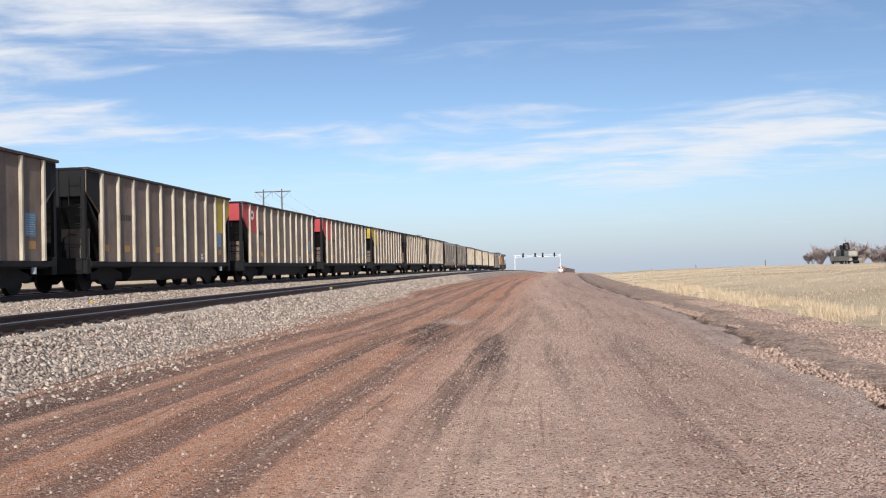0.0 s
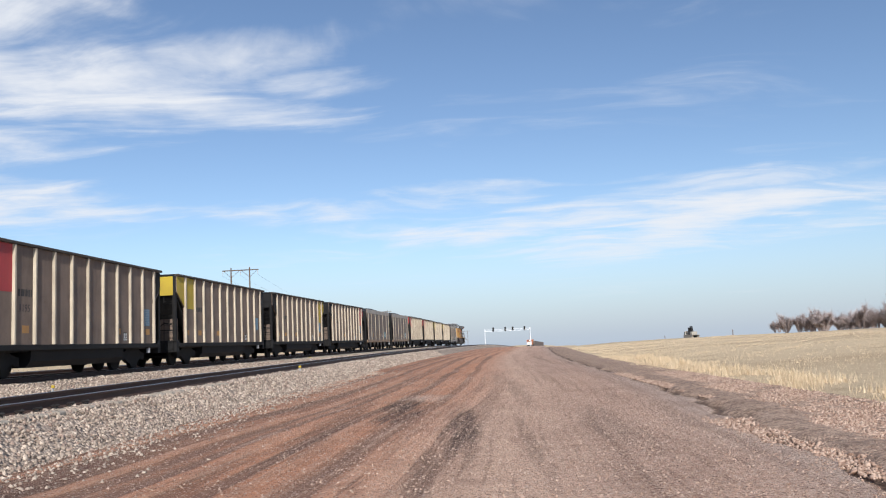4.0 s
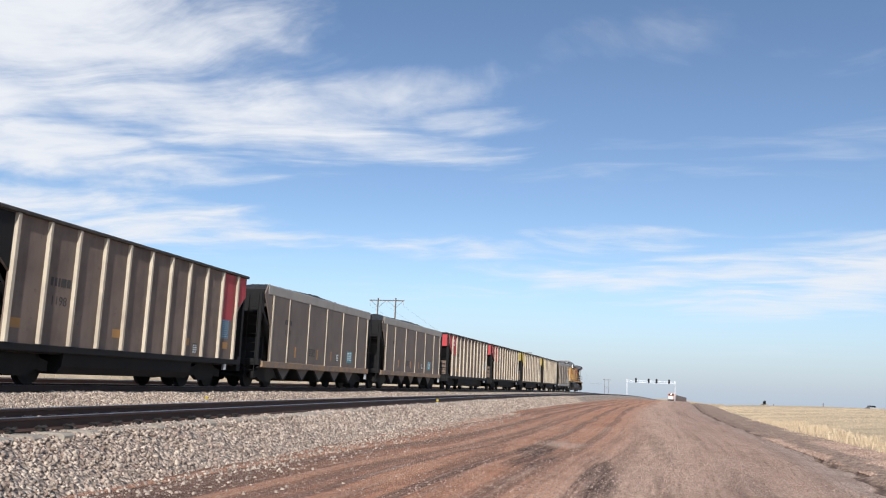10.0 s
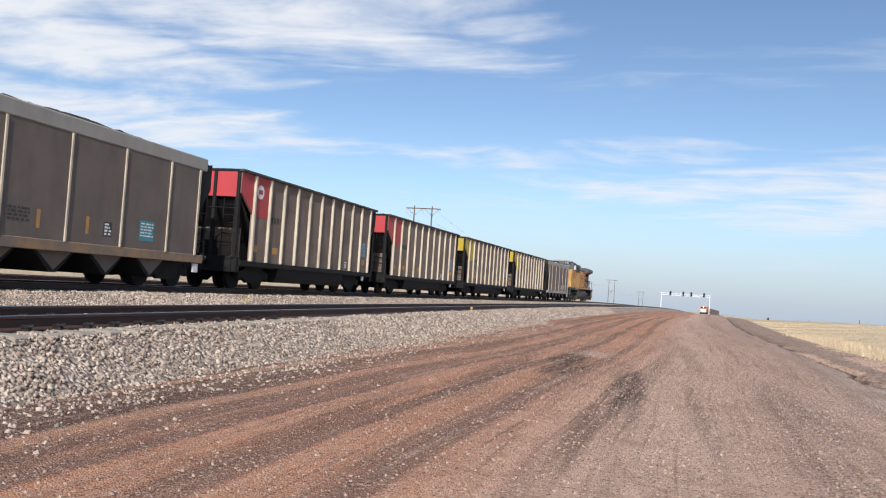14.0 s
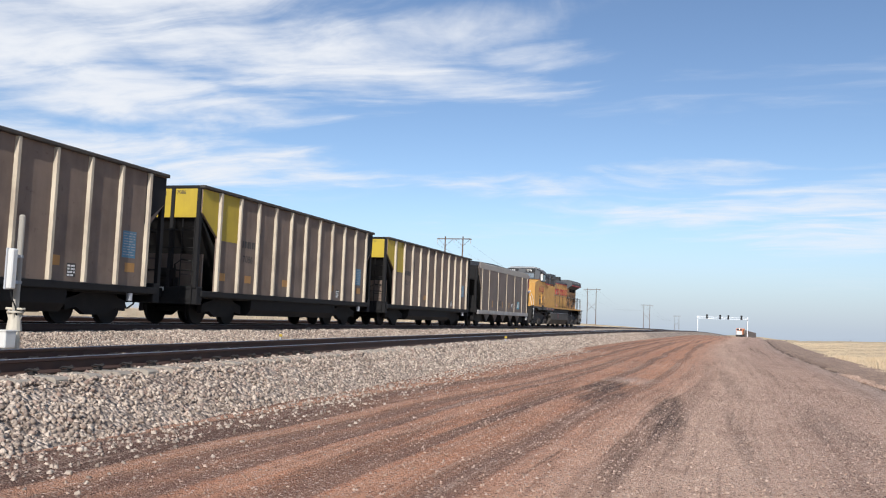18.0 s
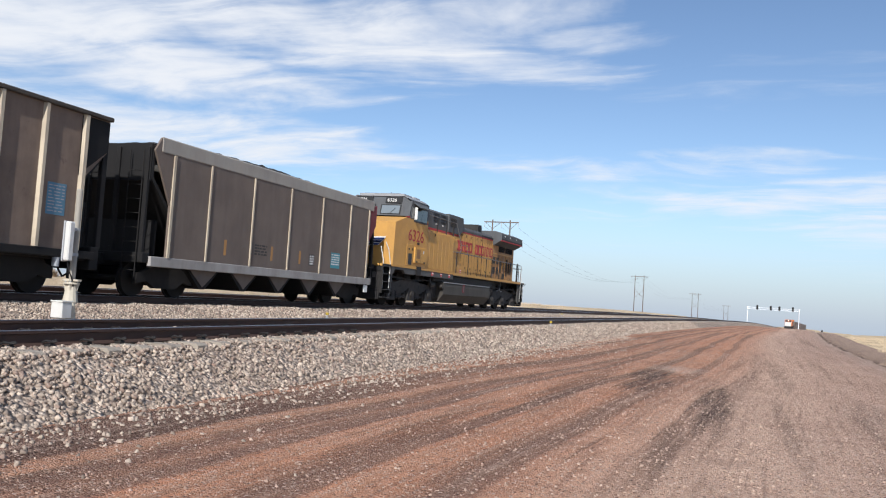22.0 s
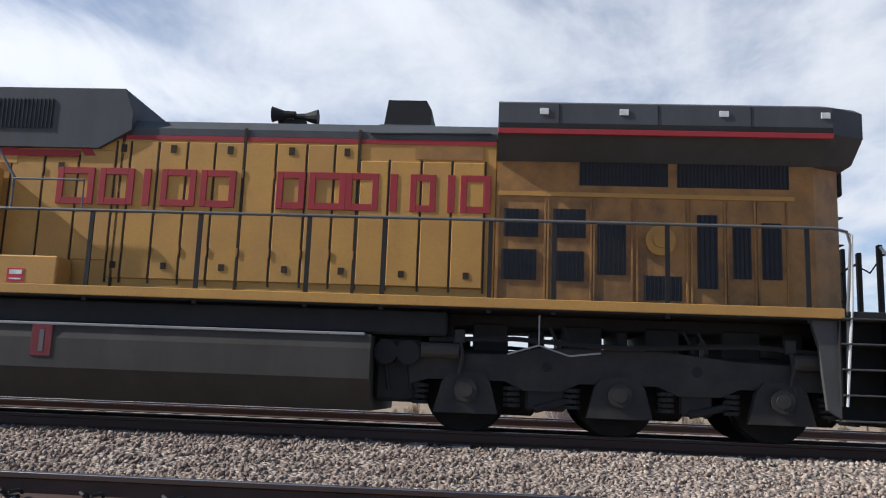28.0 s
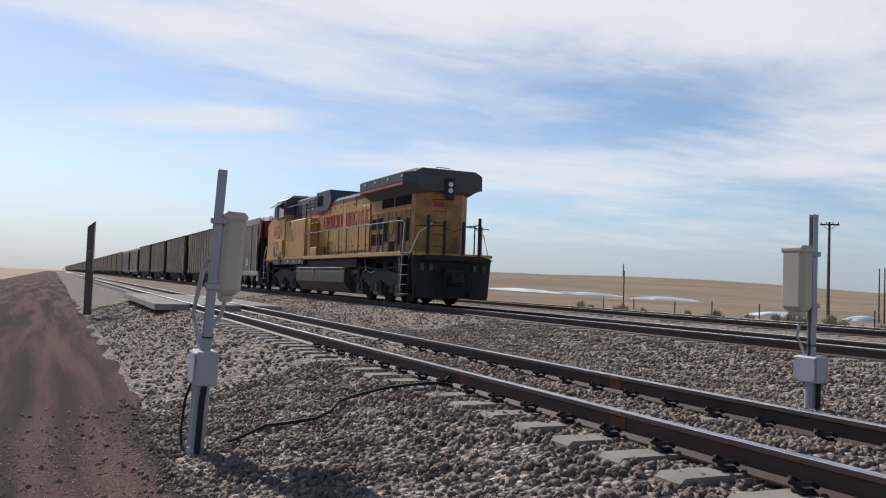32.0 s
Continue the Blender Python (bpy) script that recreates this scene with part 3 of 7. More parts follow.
def ground_z(u, y):
    """Height of the prairie sheet; it dips below the road and the stone bed."""
    u, y = np.asarray(u, float), np.asarray(y, float)
    z = np.full(np.broadcast(u, y).shape, Z_ROAD - 0.14)
    bank_u = u + np.where(u < 10, 0.35 * wob(0 * u, y, 0.9, 0.5) + 0.1 * wob(u, y, 2.7), 0)
    right = np.interp(np.maximum(bank_u, np.minimum(u, 4.2)), [3.9, 7.0, 8.0, 9.0, 11, 18, 30, 45, 75, 90, 140, 3000], [-1.9, -1.9, -1.68, -1.60, -1.57, -1.28, -1.0, -1.05, -0.85, -0.80, -1.2, -14])
    right = right - 0.006 * np.clip(y - 120, 0, 400) * np.interp(u, [4, 60, 100], [1, 0.8, 0])
    right = right + np.where(u > 7.5, 0.05 * wob(u, y, 1.1) + 0.13 * wob(u, y, 0.16, 2.0) * np.clip((u - 6) / 20, 0, 1), 0.03 * wob(u, y, 2.1))
    z = np.where(u > 3.9, right, z)
    left = np.interp(-u, [26.5, 28, 30, 34, 60, 100, 170, 300, 3000], [-1.6, -1.25, -1.2, -1.2, -2.0, -3.6, -6.0, -6.0, -8])
    bank = np.interp(-u, [27, 30, 33, 46], [0, 1, 1, 0]) * np.interp(y, [2, 30, 260, 420], [0, 1.0, 1.0, 0]) * (0.95 + 0.12 * wob(u, y, 0.5))
    left = left + bank + 0.08 * wob(u, y, 0.25, 1.0)
    r = np.hypot(u, y)
    hills = np.interp(r, [140, 420, 800, 1600, 3500], [0, 4.0, 22, 28, 14]) * np.interp(np.degrees(np.arctan2(-u, -y)), [-5, 8, 25, 38, 52, 70, 90, 110], [0.25, 0.35, 1.0, 0.85, 0.5, 0.4, 0.35, 0.2]) * (1 + 0.22 * np.sin(u * 0.006 + 1) + 0.15 * np.sin(y * 0.011))
    left = left + np.where(u < -27, hills, 0)
    z = np.where(u < -26.5, left, z)
    return z + grade(y)


def spaced(*runs):
    out = []
    for a, b, n in runs:
        out += list(np.linspace(a, b, n, endpoint=False))
    return np.array(out + [runs[-1][1]])


gu = spaced((-3200, -400, 18), (-400, -60, 24), (-60, -26, 34), (-26, 3.9, 6), (3.9, 10, 36), (10, 40, 40), (40, 110, 28), (110, 3200, 18))
gy = spaced((-3200, -400, 20), (-400, -60, 30), (-60, 8, 26), (8, 60, 110), (60, 200, 50), (200, 700, 30), (700, 3200, 16))
UU, YY = np.meshgrid(gu, gy)
near = np.clip((1200 - np.abs(UU)) / 600, 0, 1)
grid = np.stack([UU + bend(YY) * near, YY, ground_z(UU, YY)], -1)
m = Mesh().sheet(grid.tolist())
ground = part("ground", m, PRAIRIE, smooth=True)
tagged(ground, "dry tan prairie with low hills, ditch and grass", "ground", kind="structure")


def with_lane(ob, us, ys):
    """A second map on a sheet: metres across and along the road."""
    me = ob.data
    lay = me.uv_layers.new(name="lane")
    n = len(us)
    idx = np.empty(len(me.loops), int)
    me.loops.foreach_get("vertex_index", idx)
    co = np.stack([us[idx % n], ys[idx // n]], -1).astype(np.float32)
    lay.data.foreach_set("uv", co.ravel())


def rill(y):
    """Where the washed-out rill runs beside the road, in metres across."""
    return np.interp(y, [-40, 8, 10.6, 13.6, 19.5, 29, 120], [3.7, 3.9, 4.1, 4.4, 5.05, 5.55, 5.6]) + 0.28 * wob(0 * y, y, 1.1, 0.9) + 0.12 * wob(0 * y, y, 4.1, 0.2)


def road_z(u, y):
    return Z_ROAD + 0.012 * wob(u, y, 1.9) - 0.022 * np.exp(-((u + 2.9) / 0.22) ** 2) - 0.022 * np.exp(-((u + 3.8) / 0.22) ** 2) - 0.02 * np.exp(-((u + 0.9) / 0.25) ** 2) - np.clip(u - 2.6, 0, 3) * 0.02 + 0.02 * wob(u, y, 0.8, 1.7) * np.clip(u - 1.0, 0, 1) - np.clip(u - rill(y) + 0.12, 0, 1) * 0.9 + np.clip(-4.0 - u, 0, 2) * 0.04


ru = spaced((-6.6, 4.0, 60), (4.0, 6.2, 34))
ry = spaced((-900, -60, 40), (-60, 0, 60), (0, 45, 130), (45, 160, 60), (160, 1100, 60))
UU, YY = np.meshgrid(ru, ry)
m = Mesh().sheet(np.stack([UU + bend(YY), YY, road_z(UU, YY) + grade(YY)], -1).tolist())
road = part("road", m, ROAD, smooth=True)
with_lane(road, ru, ry)
tagged(road, "rutted red scoria gravel road beside the tracks", "road", kind="structure")

# loose gravel thrown up along the ditch on the far edge of the road
wu = spaced((3.5, 6.4, 58), (6.4, 8.8, 20))
wy = spaced((-40, 8, 30), (8, 40, 150), (40, 140, 60))
UU, YY = np.meshgrid(wu, wy)
away = UU - rill(YY)
hump = Z_ROAD - 0.045 - 0.1 * np.exp(-((away - 0.12) / 0.16) ** 2) * (1.1 + wob(0 * YY, YY, 0.9, 2.2)) + 0.07 * np.exp(-((away - 0.75) / 0.4) ** 2) - 0.012 * np.clip(away, 0, 4) + 0.03 * wob(UU, YY, 2.3, 0.7) + 0.015 * wob(UU, YY, 5.1, 0.2)
second = away - 1.5 - 0.2 * wob(0 * YY, YY, 1.9, 0.4)
hump -= 0.07 * np.exp(-(second / 0.12) ** 2) * np.clip(wob(0 * YY, YY, 0.5, 1.1) * 2, 0, 1)
hump = hump - 0.8 * np.clip(-away - 0.02, 0, 1) - 0.25 * np.clip((UU - 8.2) / 0.6, 0, 1) + grade(YY)
m = Mesh().sheet(np.stack([UU + bend(YY), YY, hump], -1).tolist())
windrow = part("gravel_windrow", m, GRAVEL, smooth=True)
cut = windrow.data.attributes.new("depth", "FLOAT_VECTOR", "POINT")
cut.data.foreach_set("vector", np.repeat((np.exp(-((away - 0.12) / 0.17) ** 2) + 0.8 * np.exp(-(second / 0.14) ** 2) * np.clip(wob(0 * YY, YY, 0.5, 1.1) * 2, 0, 1)).ravel().astype(np.float32), 3))
tagged(windrow, "bank of loose grey gravel along an eroded rill", "gravel", kind="structure")


def ballast_z(u, y):
    u = np.asarray(u, float)
    rest = [6.75, 7.0, 7.3, 8.8, 9.6, 11.0, 12.2, 13.9, 17.1, 18.5, 20.0, 21.5, 24.6, 26.2, 27.4]
    high = [-0.90, -0.895, -0.865, -0.865, -0.87, -1.03, -1.0, -0.74, -0.74, -0.96, -0.96, -0.77, -0.77, -1.3, -1.75]
    ahead = np.interp(-u, [5.0, 5.7, 6.1] + rest, [-1.68, -1.50, -1.28] + high)
    behind = np.interp(-u, [3.8, 4.6, 5.4] + rest, [-1.62, -1.46, -1.24] + high)
    f = np.clip((np.asarray(y, float) + 8) / 12, 0, 1)
    z = ahead * f + behind * (1 - f)
    return z + 0.025 * wob(u, y, 2.7) + 0.02 * wob(u, y, 0.6, 3.0)


bu = spaced((-27.4, -14, 26), (-14, -3.8, 54))
by = spaced((-900, -60, 50), (-60, 60, 160), (60, 200, 50), (200, 1100, 50))
UU, YY = np.meshgrid(bu, by)
m = Mesh().sheet(np.stack([UU + bend(YY), YY, ballast_z(UU, YY) + grade(YY)], -1).tolist())
bed = part("ballast_bed", m, BALLAST, smooth=True)
tagged(bed, "bed of grey crushed stone under the railway tracks", "ballast", kind="structure")


def stones(name, u, y, z, size, mat, label, category, flat=0.7):
    """Many small jagged stones in one mesh."""
    n = len(u)
    base = np.array([(a, b, c) for a in (-1, 1) for b in (-1, 1) for c in (-1, 1)], float) * 0.5
    v = base[None] * rng.uniform(0.55, 1.15, (n, 8, 3)) * rng.uniform(0.6, 1.25, (n, 1, 3)) * np.array([1, 1, flat])
    q = rng.normal(size=(n, 4))
    q /= np.linalg.norm(q, axis=1)[:, None]
    w, a, b, c = q.T
    rot = np.stack([1 - 2 * (b * b + c * c), 2 * (a * b - w * c), 2 * (a * c + w * b), 2 * (a * b + w * c), 1 - 2 * (a * a + c * c), 2 * (b * c - w * a), 2 * (a * c - w * b), 2 * (b * c + w * a), 1 - 2 * (a * a + b * b)], 1).reshape(n, 3, 3)
    v = np.einsum("nij,nkj->nki", rot, v) * size[:, None, None]
    v += np.stack([u + bend(y), y, z], 1)[:, None]
    quad = np.array([(0, 1, 3, 2), (4, 6, 7, 5), (0, 4, 5, 1), (2, 3, 7, 6), (0, 2, 6, 4), (1, 5, 7, 3)])
    f = (quad[None] + 8 * np.arange(n)[:, None, None]).reshape(-1, 4)
    me = bpy.data.meshes.new(name)
    me.vertices.add(8 * n)
    me.vertices.foreach_set("co", v.astype(np.float32).ravel())
    me.loops.add(f.size)
    me.loops.foreach_set("vertex_index", f.astype(np.int32).ravel())
    me.polygons.add(len(f))
    me.polygons.foreach_set("loop_start", (4 * np.arange(len(f))).astype(np.int32))
    me.materials.append(mat)
    me.update(calc_edges=True)
    ob = new(name, me)
    return tagged(ob, label, category, kind="stuff")


def strewn(regions):
    us, ys = [], []
    for u0, u1, y0, y1, per in regions:
        n = int((u1 - u0) * (y1 - y0) * per)
        us.append(rng.uniform(u0, u1, n))
        ys.append(rng.uniform(y0, y1, n))
    return np.concatenate(us), np.concatenate(ys)


u, y = strewn([(-7.9, -4.4, -15, -2, 420), (-7.9, -5.4, -2, 8, 520), (-7.9, -5.4, 8, 22, 330), (-7.9, -5.4, 22, 45, 150), (-10.6, -7.9, -16, 2, 420), (-10.6, -7.9, 2, 14, 260), (-14.8, -10.6, -24, 26, 200), (-7.9, -5.4, 45, 90, 55), (-14.5, -8, 26, 48, 60), (-14.5, -8, 48, 90, 25), (-11, -4.6, -42, -15, 60), (-15, -11, -50, -24, 40)])
keep = ~((np.abs(np.abs(u - U_NEAR) - GAUGE) < 0.1) | (np.abs(np.abs(u - U_TRAIN) - GAUGE) < 0.1))
u, y = u[keep], y[keep]
s = 0.026 + 0.042 * rng.random(len(u)) ** 1.5 + np.where(y > 20, 0.02, 0.0) + np.where(y > 45, 0.025, 0.0)
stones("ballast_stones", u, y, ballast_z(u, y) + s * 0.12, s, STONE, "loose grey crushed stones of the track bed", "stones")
# stones rolled off on to the road edge
y = rng.uniform(-16, 45, 4500)
u = np.where(y < -3, -4.7, -5.7) + rng.exponential(0.4, 4500)
keep = (u < -3.0)
u, y = u[keep], y[keep]
s = rng.uniform(0.015, 0.055, len(u))
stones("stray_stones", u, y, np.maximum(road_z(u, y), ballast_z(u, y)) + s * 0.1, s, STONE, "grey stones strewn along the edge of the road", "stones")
u, y = strewn([(-5, -1, -14, 1, 160)])
u2 = -5.4 + 9.6 * rng.random(26000) ** 0.6
y2 = 3.5 + 32 * rng.random(26000) ** 1.9
u, y = np.concatenate([u, u2]), np.concatenate([y, y2])
s = 0.007 + 0.022 * rng.random(len(u)) ** 2
stones("road_pebbles", u, y, road_z(u, y) + s * 0.1, s, PEBBLE, "small pebbles lying on the gravel road", "pebbles")
u, y = strewn([(5.4, 8.2, 8, 34, 420), (4.0, 7.0, 6, 15, 480)])
s = 0.014 + 0.045 * rng.random(len(u)) ** 2
stones("ditch_stones", u, y, Z_ROAD - 0.05 - 0.012 * (u - rill(y)) + s * 0.1, s, PEBBLE, "loose brown and grey stones along the ditch", "stones")


def grass(name, u, y, h, label):
    n = len(u)
    z = ground_z(u, y)
    a = rng.uniform(0, 2 * np.pi, n)
    lean = rng.uniform(0.1, 0.7, n) * h
    w = rng.uniform(0.003, 0.008, n) * (1 + np.clip(y, 0, 80) / 30)
    x = u + bend(y)
    p0 = np.stack([x - w * np.sin(a), y + w * np.cos(a), z - 0.02], 1)
    p1 = np.stack([x + w * np.sin(a), y - w * np.cos(a), z - 0.02], 1)
    p2 = np.stack([x + lean * np.cos(a), y + lean * np.sin(a), z + h], 1)
    v = np.stack([p0, p1, p2], 1).reshape(-1, 3)
    me = bpy.data.meshes.new(name)
    me.vertices.add(3 * n)
    me.vertices.foreach_set("co", v.astype(np.float32).ravel())
    me.loops.add(3 * n)
    me.loops.foreach_set("vertex_index", np.arange(3 * n, dtype=np.int32))
    me.polygons.add(n)
    me.polygons.foreach_set("loop_start", (3 * np.arange(n)).astype(np.int32))
    me.materials.append(GRASS)
    me.update(calc_edges=True)
    return tagged(new(name, me), label, "grass", kind="stuff")


n = 150000
u = 7.5 + 60 * rng.random(n) ** 1.6
y = 9 + 110 * rng.random(n) ** 1.4
tuft = wob(u, y, 0.9, 4.0) + 0.6 * wob(u, y, 2.7, 1.0)
keep = tuft + rng.normal(0, 0.5, n) > -0.1
u, y, tuft = u[keep], y[keep], tuft[keep]
grass("dry_grass", u, y, rng.uniform(0.02, 0.075, len(u)) * (1 + 1.0 * np.clip(tuft, 0, 1)) * np.clip((u - 7.2) / 2.2, 0.4, 1), "tufts of dry straw-coloured prairie grass")
cu, cy = rng.uniform(7.4, 10.5, 70), rng.uniform(14, 60, 70)
u = np.repeat(cu, 110) + rng.normal(0, 0.28, 7700)
y = np.repeat(cy, 110) + rng.normal(0, 0.4, 7700)
grass("tall_grass", u, y, rng.uniform(0.08, 0.34, len(u)), "taller bleached grass clumps beside the ditch")
n = 26000
u = -28.5 - 30 * rng.random(n) ** 1.5
y = rng.uniform(-70, 130, n)
grass("trackside_grass", u, y, rng.uniform(0.1, 0.32, n), "dry grass on the far side of the tracks")


# ---------------------------------------------------------------- tracks
def swept(profile, u, z, ys, shift=bend1):
    m = Mesh()
    n = len(profile)
    pts = []
    for yy in ys:
        bx = shift(yy)
        gz = float(grade(yy))
        pts += [(u + bx + p[0], yy, z + gz + p[1]) for p in profile]
    fs = [(i * n + j, i * n + (j + 1) % n, (i + 1) * n + (j + 1) % n, (i + 1) * n + j) for i in range(len(ys) - 1) for j in range(n)]
    return m.add(pts, fs)


RAIL_PROFILE = [(-0.07, -0.185), (0.07, -0.185), (0.07, -0.172), (0.012, -0.145), (0.012, -0.05), (0.037, -0.038), (0.037, -0.006), (-0.037, -0.006), (-0.037, -0.038), (-0.012, -0.05), (-0.012, -0.145), (-0.07, -0.172)]
HEAD_PROFILE = [(-0.036, -0.008), (0.036, -0.008), (0.033, -0.002), (0.026, 0.0), (-0.026, 0.0), (-0.033, -0.002)]
TRACK_Y = spaced((-900, -60, 20), (-60, 0, 4), (0, 200, 60), (200, 1100, 50))
tie_bm = Mesh().prism([(-1.3, -0.2), (1.3, -0.2), (1.3, -0.03), (1.26, 0.0), (0.5, 0.0), (0.35, -0.02), (-0.35, -0.02), (-0.5, 0.0), (-1.26, 0.0), (-1.3, -0.03)], -0.115, 0.115, "y")
TIE = tie_bm.data("tie", CONCRETE)
clip_m = Mesh()
clip_m.box(0.055, 0.15, -0.05, 0.05, 0.0, 0.035, 0.01).tube([(0.06, -0.06, 0.045), (0.12, -0.075, 0.07), (0.17, -0.03, 0.06), (0.13, 0.0, 0.045), (0.17, 0.03, 0.06), (0.12, 0.075, 0.07), (0.06, 0.06, 0.045)], 0.014, 6)
CLIP = clip_m.data("rail_clip", LOCO_BLACK)


def build_track(u, z, label, single, clipped, shift=bend1):
    t = thing("railway_track", label, "railway track", "railway tracks", "structure")
    for side in (-1, 1):
        r = part("rail", swept(RAIL_PROFILE, u + side * GAUGE, z, TRACK_Y, shift), RAIL_SIDE, t)
        part("rail_head", swept(HEAD_PROFILE, u + side * GAUGE, z, TRACK_Y, shift), RAIL_HEAD, r, "worn bright running surface")
    y0, y1 = single
    rest = Mesh()
    for i in range(-330, 420):
        yy = i * 0.585 + 0.2
        zt = z - 0.183 + float(grade(yy))
        m = Matrix.Translation((u + shift(yy), yy, zt)) @ Matrix.Rotation(-heading(yy, shift), 4, "Z")
        if y0 <= yy <= y1:
            part("tie", TIE, None, t, at=m)
        else:
            rest.add([m @ Vector(p) for p in tie_bm.v], tie_bm.f)
        if clipped and clipped[0] <= yy <= clipped[1]:
            for side in (-1, 1):
                for way in (1, -1):
                    mm = Matrix.Translation((u + bend1(yy) + side * GAUGE, yy, zt)) @ Matrix.Diagonal((way, 1, 1, 1))
                    part("rail_clip", CLIP, None, t, at=mm)
    ob = part("tie_row", rest, CONCRETE, t)
    ob["kind"] = "stuff"
    return t


near_track = build_track(U_NEAR, Z_NEAR, "empty track of dark rusty rails on pale concrete ties", (-45, 50), (-17, 16))
train_track = build_track(U_TRAIN, Z_TRAIN, "track on concrete ties that carries the coal train", (-28, 28), None, main_bend)
far_track = build_track(U_FAR, Z_TRAIN - 0.03, "third track of dark rails beyond the coal train", (-30, -8), None, main_bend)
# rusty patches where cables were bonded to the rails
for y0, side in ((-11.8, 1), (-9.2, 1), (-11.3, -1), (-3.6, 1)):
    m = Mesh().box(0.0125, 0.016, -0.09, 0.09, -0.14, -0.05).box(0.0375, 0.0395, -0.07, 0.07, -0.036, -0.01)
    part("rust_patch", m, RUST, near_track, "orange rusty patch on the rail web", at=Matrix.Translation((U_NEAR + side * GAUGE, y0, Z_NEAR)))
# ---------------------------------------------------------------- coal cars
RIM = worn("sooty_top_rim", (0.05, 0.042, 0.036), (0.10, 0.082, 0.066), 0.75, amount=0.6, streak=False)
CHORD = worn("pale_taupe_chord", (0.36, 0.33, 0.29), (0.22, 0.19, 0.165), 0.6, amount=0.5)
CAR_L = 15.52       # over the coupler faces
HBF, HB = 6.09, 7.60   # leading and trailing half length
HW = 1.53
SILL, TOP = 1.0, 4.18


def bars(m, x, y0, y1, z, lines, h=0.045, gap=0.03, seed=1, face=1):
    """Unreadable small print as plain bars on a side at x."""
    r = random.Random(seed)
    for i in range(lines):
        yy = y0
        while yy < y1 - 0.04:
            w = min(r.uniform(0.06, 0.2), y1 - yy)
            m.box(x, x + face * 0.004, yy, yy + w, z - i * (h + gap) - h, z - i * (h + gap))
            yy += w + r.uniform(0.03, 0.07)
    return m


def lettering(text, height, mat, x, y, z, parent, name="lettering", label="", face=1, narrow=1.0):
    """Readable characters laid flat on a side that faces +x (face 1) or on an end that faces -y (face 0)."""
    cu = bpy.data.curves.new(name, "FONT")
    cu.body, cu.size, cu.extrude, cu.align_x = text, height * 1.38, 0.002, "LEFT"
    tmp = bpy.data.objects.new("tmp", cu)
    scene.collection.objects.link(tmp)
    me = bpy.data.meshes.new_from_object(tmp.evaluated_get(bpy.context.evaluated_depsgraph_get()))
    bpy.data.objects.remove(tmp)
    me.materials.clear()
    me.materials.append(mat)
    if face == 1:
        m = Matrix.Translation((x, y, z)) @ Matrix(((0, 0, 1, 0), (narrow, 0, 0, 0), (0, 1, 0, 0), (0, 0, 0, 1)))
    else:
        m = Matrix.Translation((x, y, z)) @ Matrix(((narrow, 0, 0, 0), (0, 0, -1, 0), (0, 1, 0, 0), (0, 0, 0, 1)))
    return part(name, me, mat, parent, label, at=m)


def bolster_truck(parent, y):
    """Two-axle freight truck."""
    tr = part("bogie", Mesh().box(-1.0, 1.0, y - 0.2, y + 0.2, 0.42, 0.75, 0.03), RUNNING, parent)
    for side in (-1, 1):
        o = [(y - 1.15, 0.35), (y - 1.15, 0.62), (y - 0.75, 0.72), (y - 0.45, 0.86), (y + 0.45, 0.86), (y + 0.75, 0.72), (y + 1.15, 0.62), (y + 1.15, 0.35), (y + 0.75, 0.42), (y + 0.4, 0.24), (y - 0.4, 0.24), (y - 0.75, 0.42)]
        part("side_frame", Mesh().prism(o, side * 0.98, side * 1.14, "x"), RUNNING, tr)
        m = Mesh()
        for i in range(5):
            m.disc((side * 1.06, y - 0.2 + 0.1 * i, 0.45), 0.045, 0.3, "z", 8)
        part("spring_nest", m, RUNNING, tr)
    for dy in (-0.88, 0.88):
        m = Mesh().tube([(-1.05, y + dy, 0.46), (1.05, y + dy, 0.46)], 0.08, 10)
        for side in (-1, 1):
            m.disc((side * GAUGE, y + dy, 0.46), 0.46, 0.11, "x", 24).disc((side * (GAUGE - 0.07), y + dy, 0.46), 0.50, 0.03, "x", 24)
        part("wheelset", m, RUNNING, tr)
    return tr


def coupler(parent, y, way):
    m = Mesh().box(-0.12, 0.12, min(y - way * 1.2, y - way * 0.35), max(y - way * 1.2, y - way * 0.35), 0.74, 0.98, 0.02)
    m.prism([(-0.2, y - way * 0.35), (0.2, y - way * 0.35), (0.24, y - way * 0.1), (0.1, y), (-0.06, y - way * 0.14), (-0.2, y - way * 0.06)], 0.68, 1.02, "z")
    part("coupler", m, RUNNING, parent)
    part("air_hose", Mesh().tube([(0.35, y - way * 0.4, 0.85), (0.36, y - way * 0.2, 0.55), (0.3, y - way * 0.02, 0.42)], 0.025, 6), BLACK, parent)


def ladder(parent, x, y, z0, z1, way):
    m = Mesh()
    for dx in (-0.21, 0.21):
        m.tube([(x + dx, y, z0), (x + dx, y, z1)], 0.016, 6)
    k = int((z1 - z0) / 0.36)
    for i in range(k):
        z = z0 + 0.18 + i * 0.36
        m.tube([(x - 0.21, y, z), (x - 0.12, y + way * 0.06, z), (x + 0.12, y + way * 0.06, z), (x + 0.21, y, z)], 0.011, 6)
    part("ladder", m, RUNNING, parent)


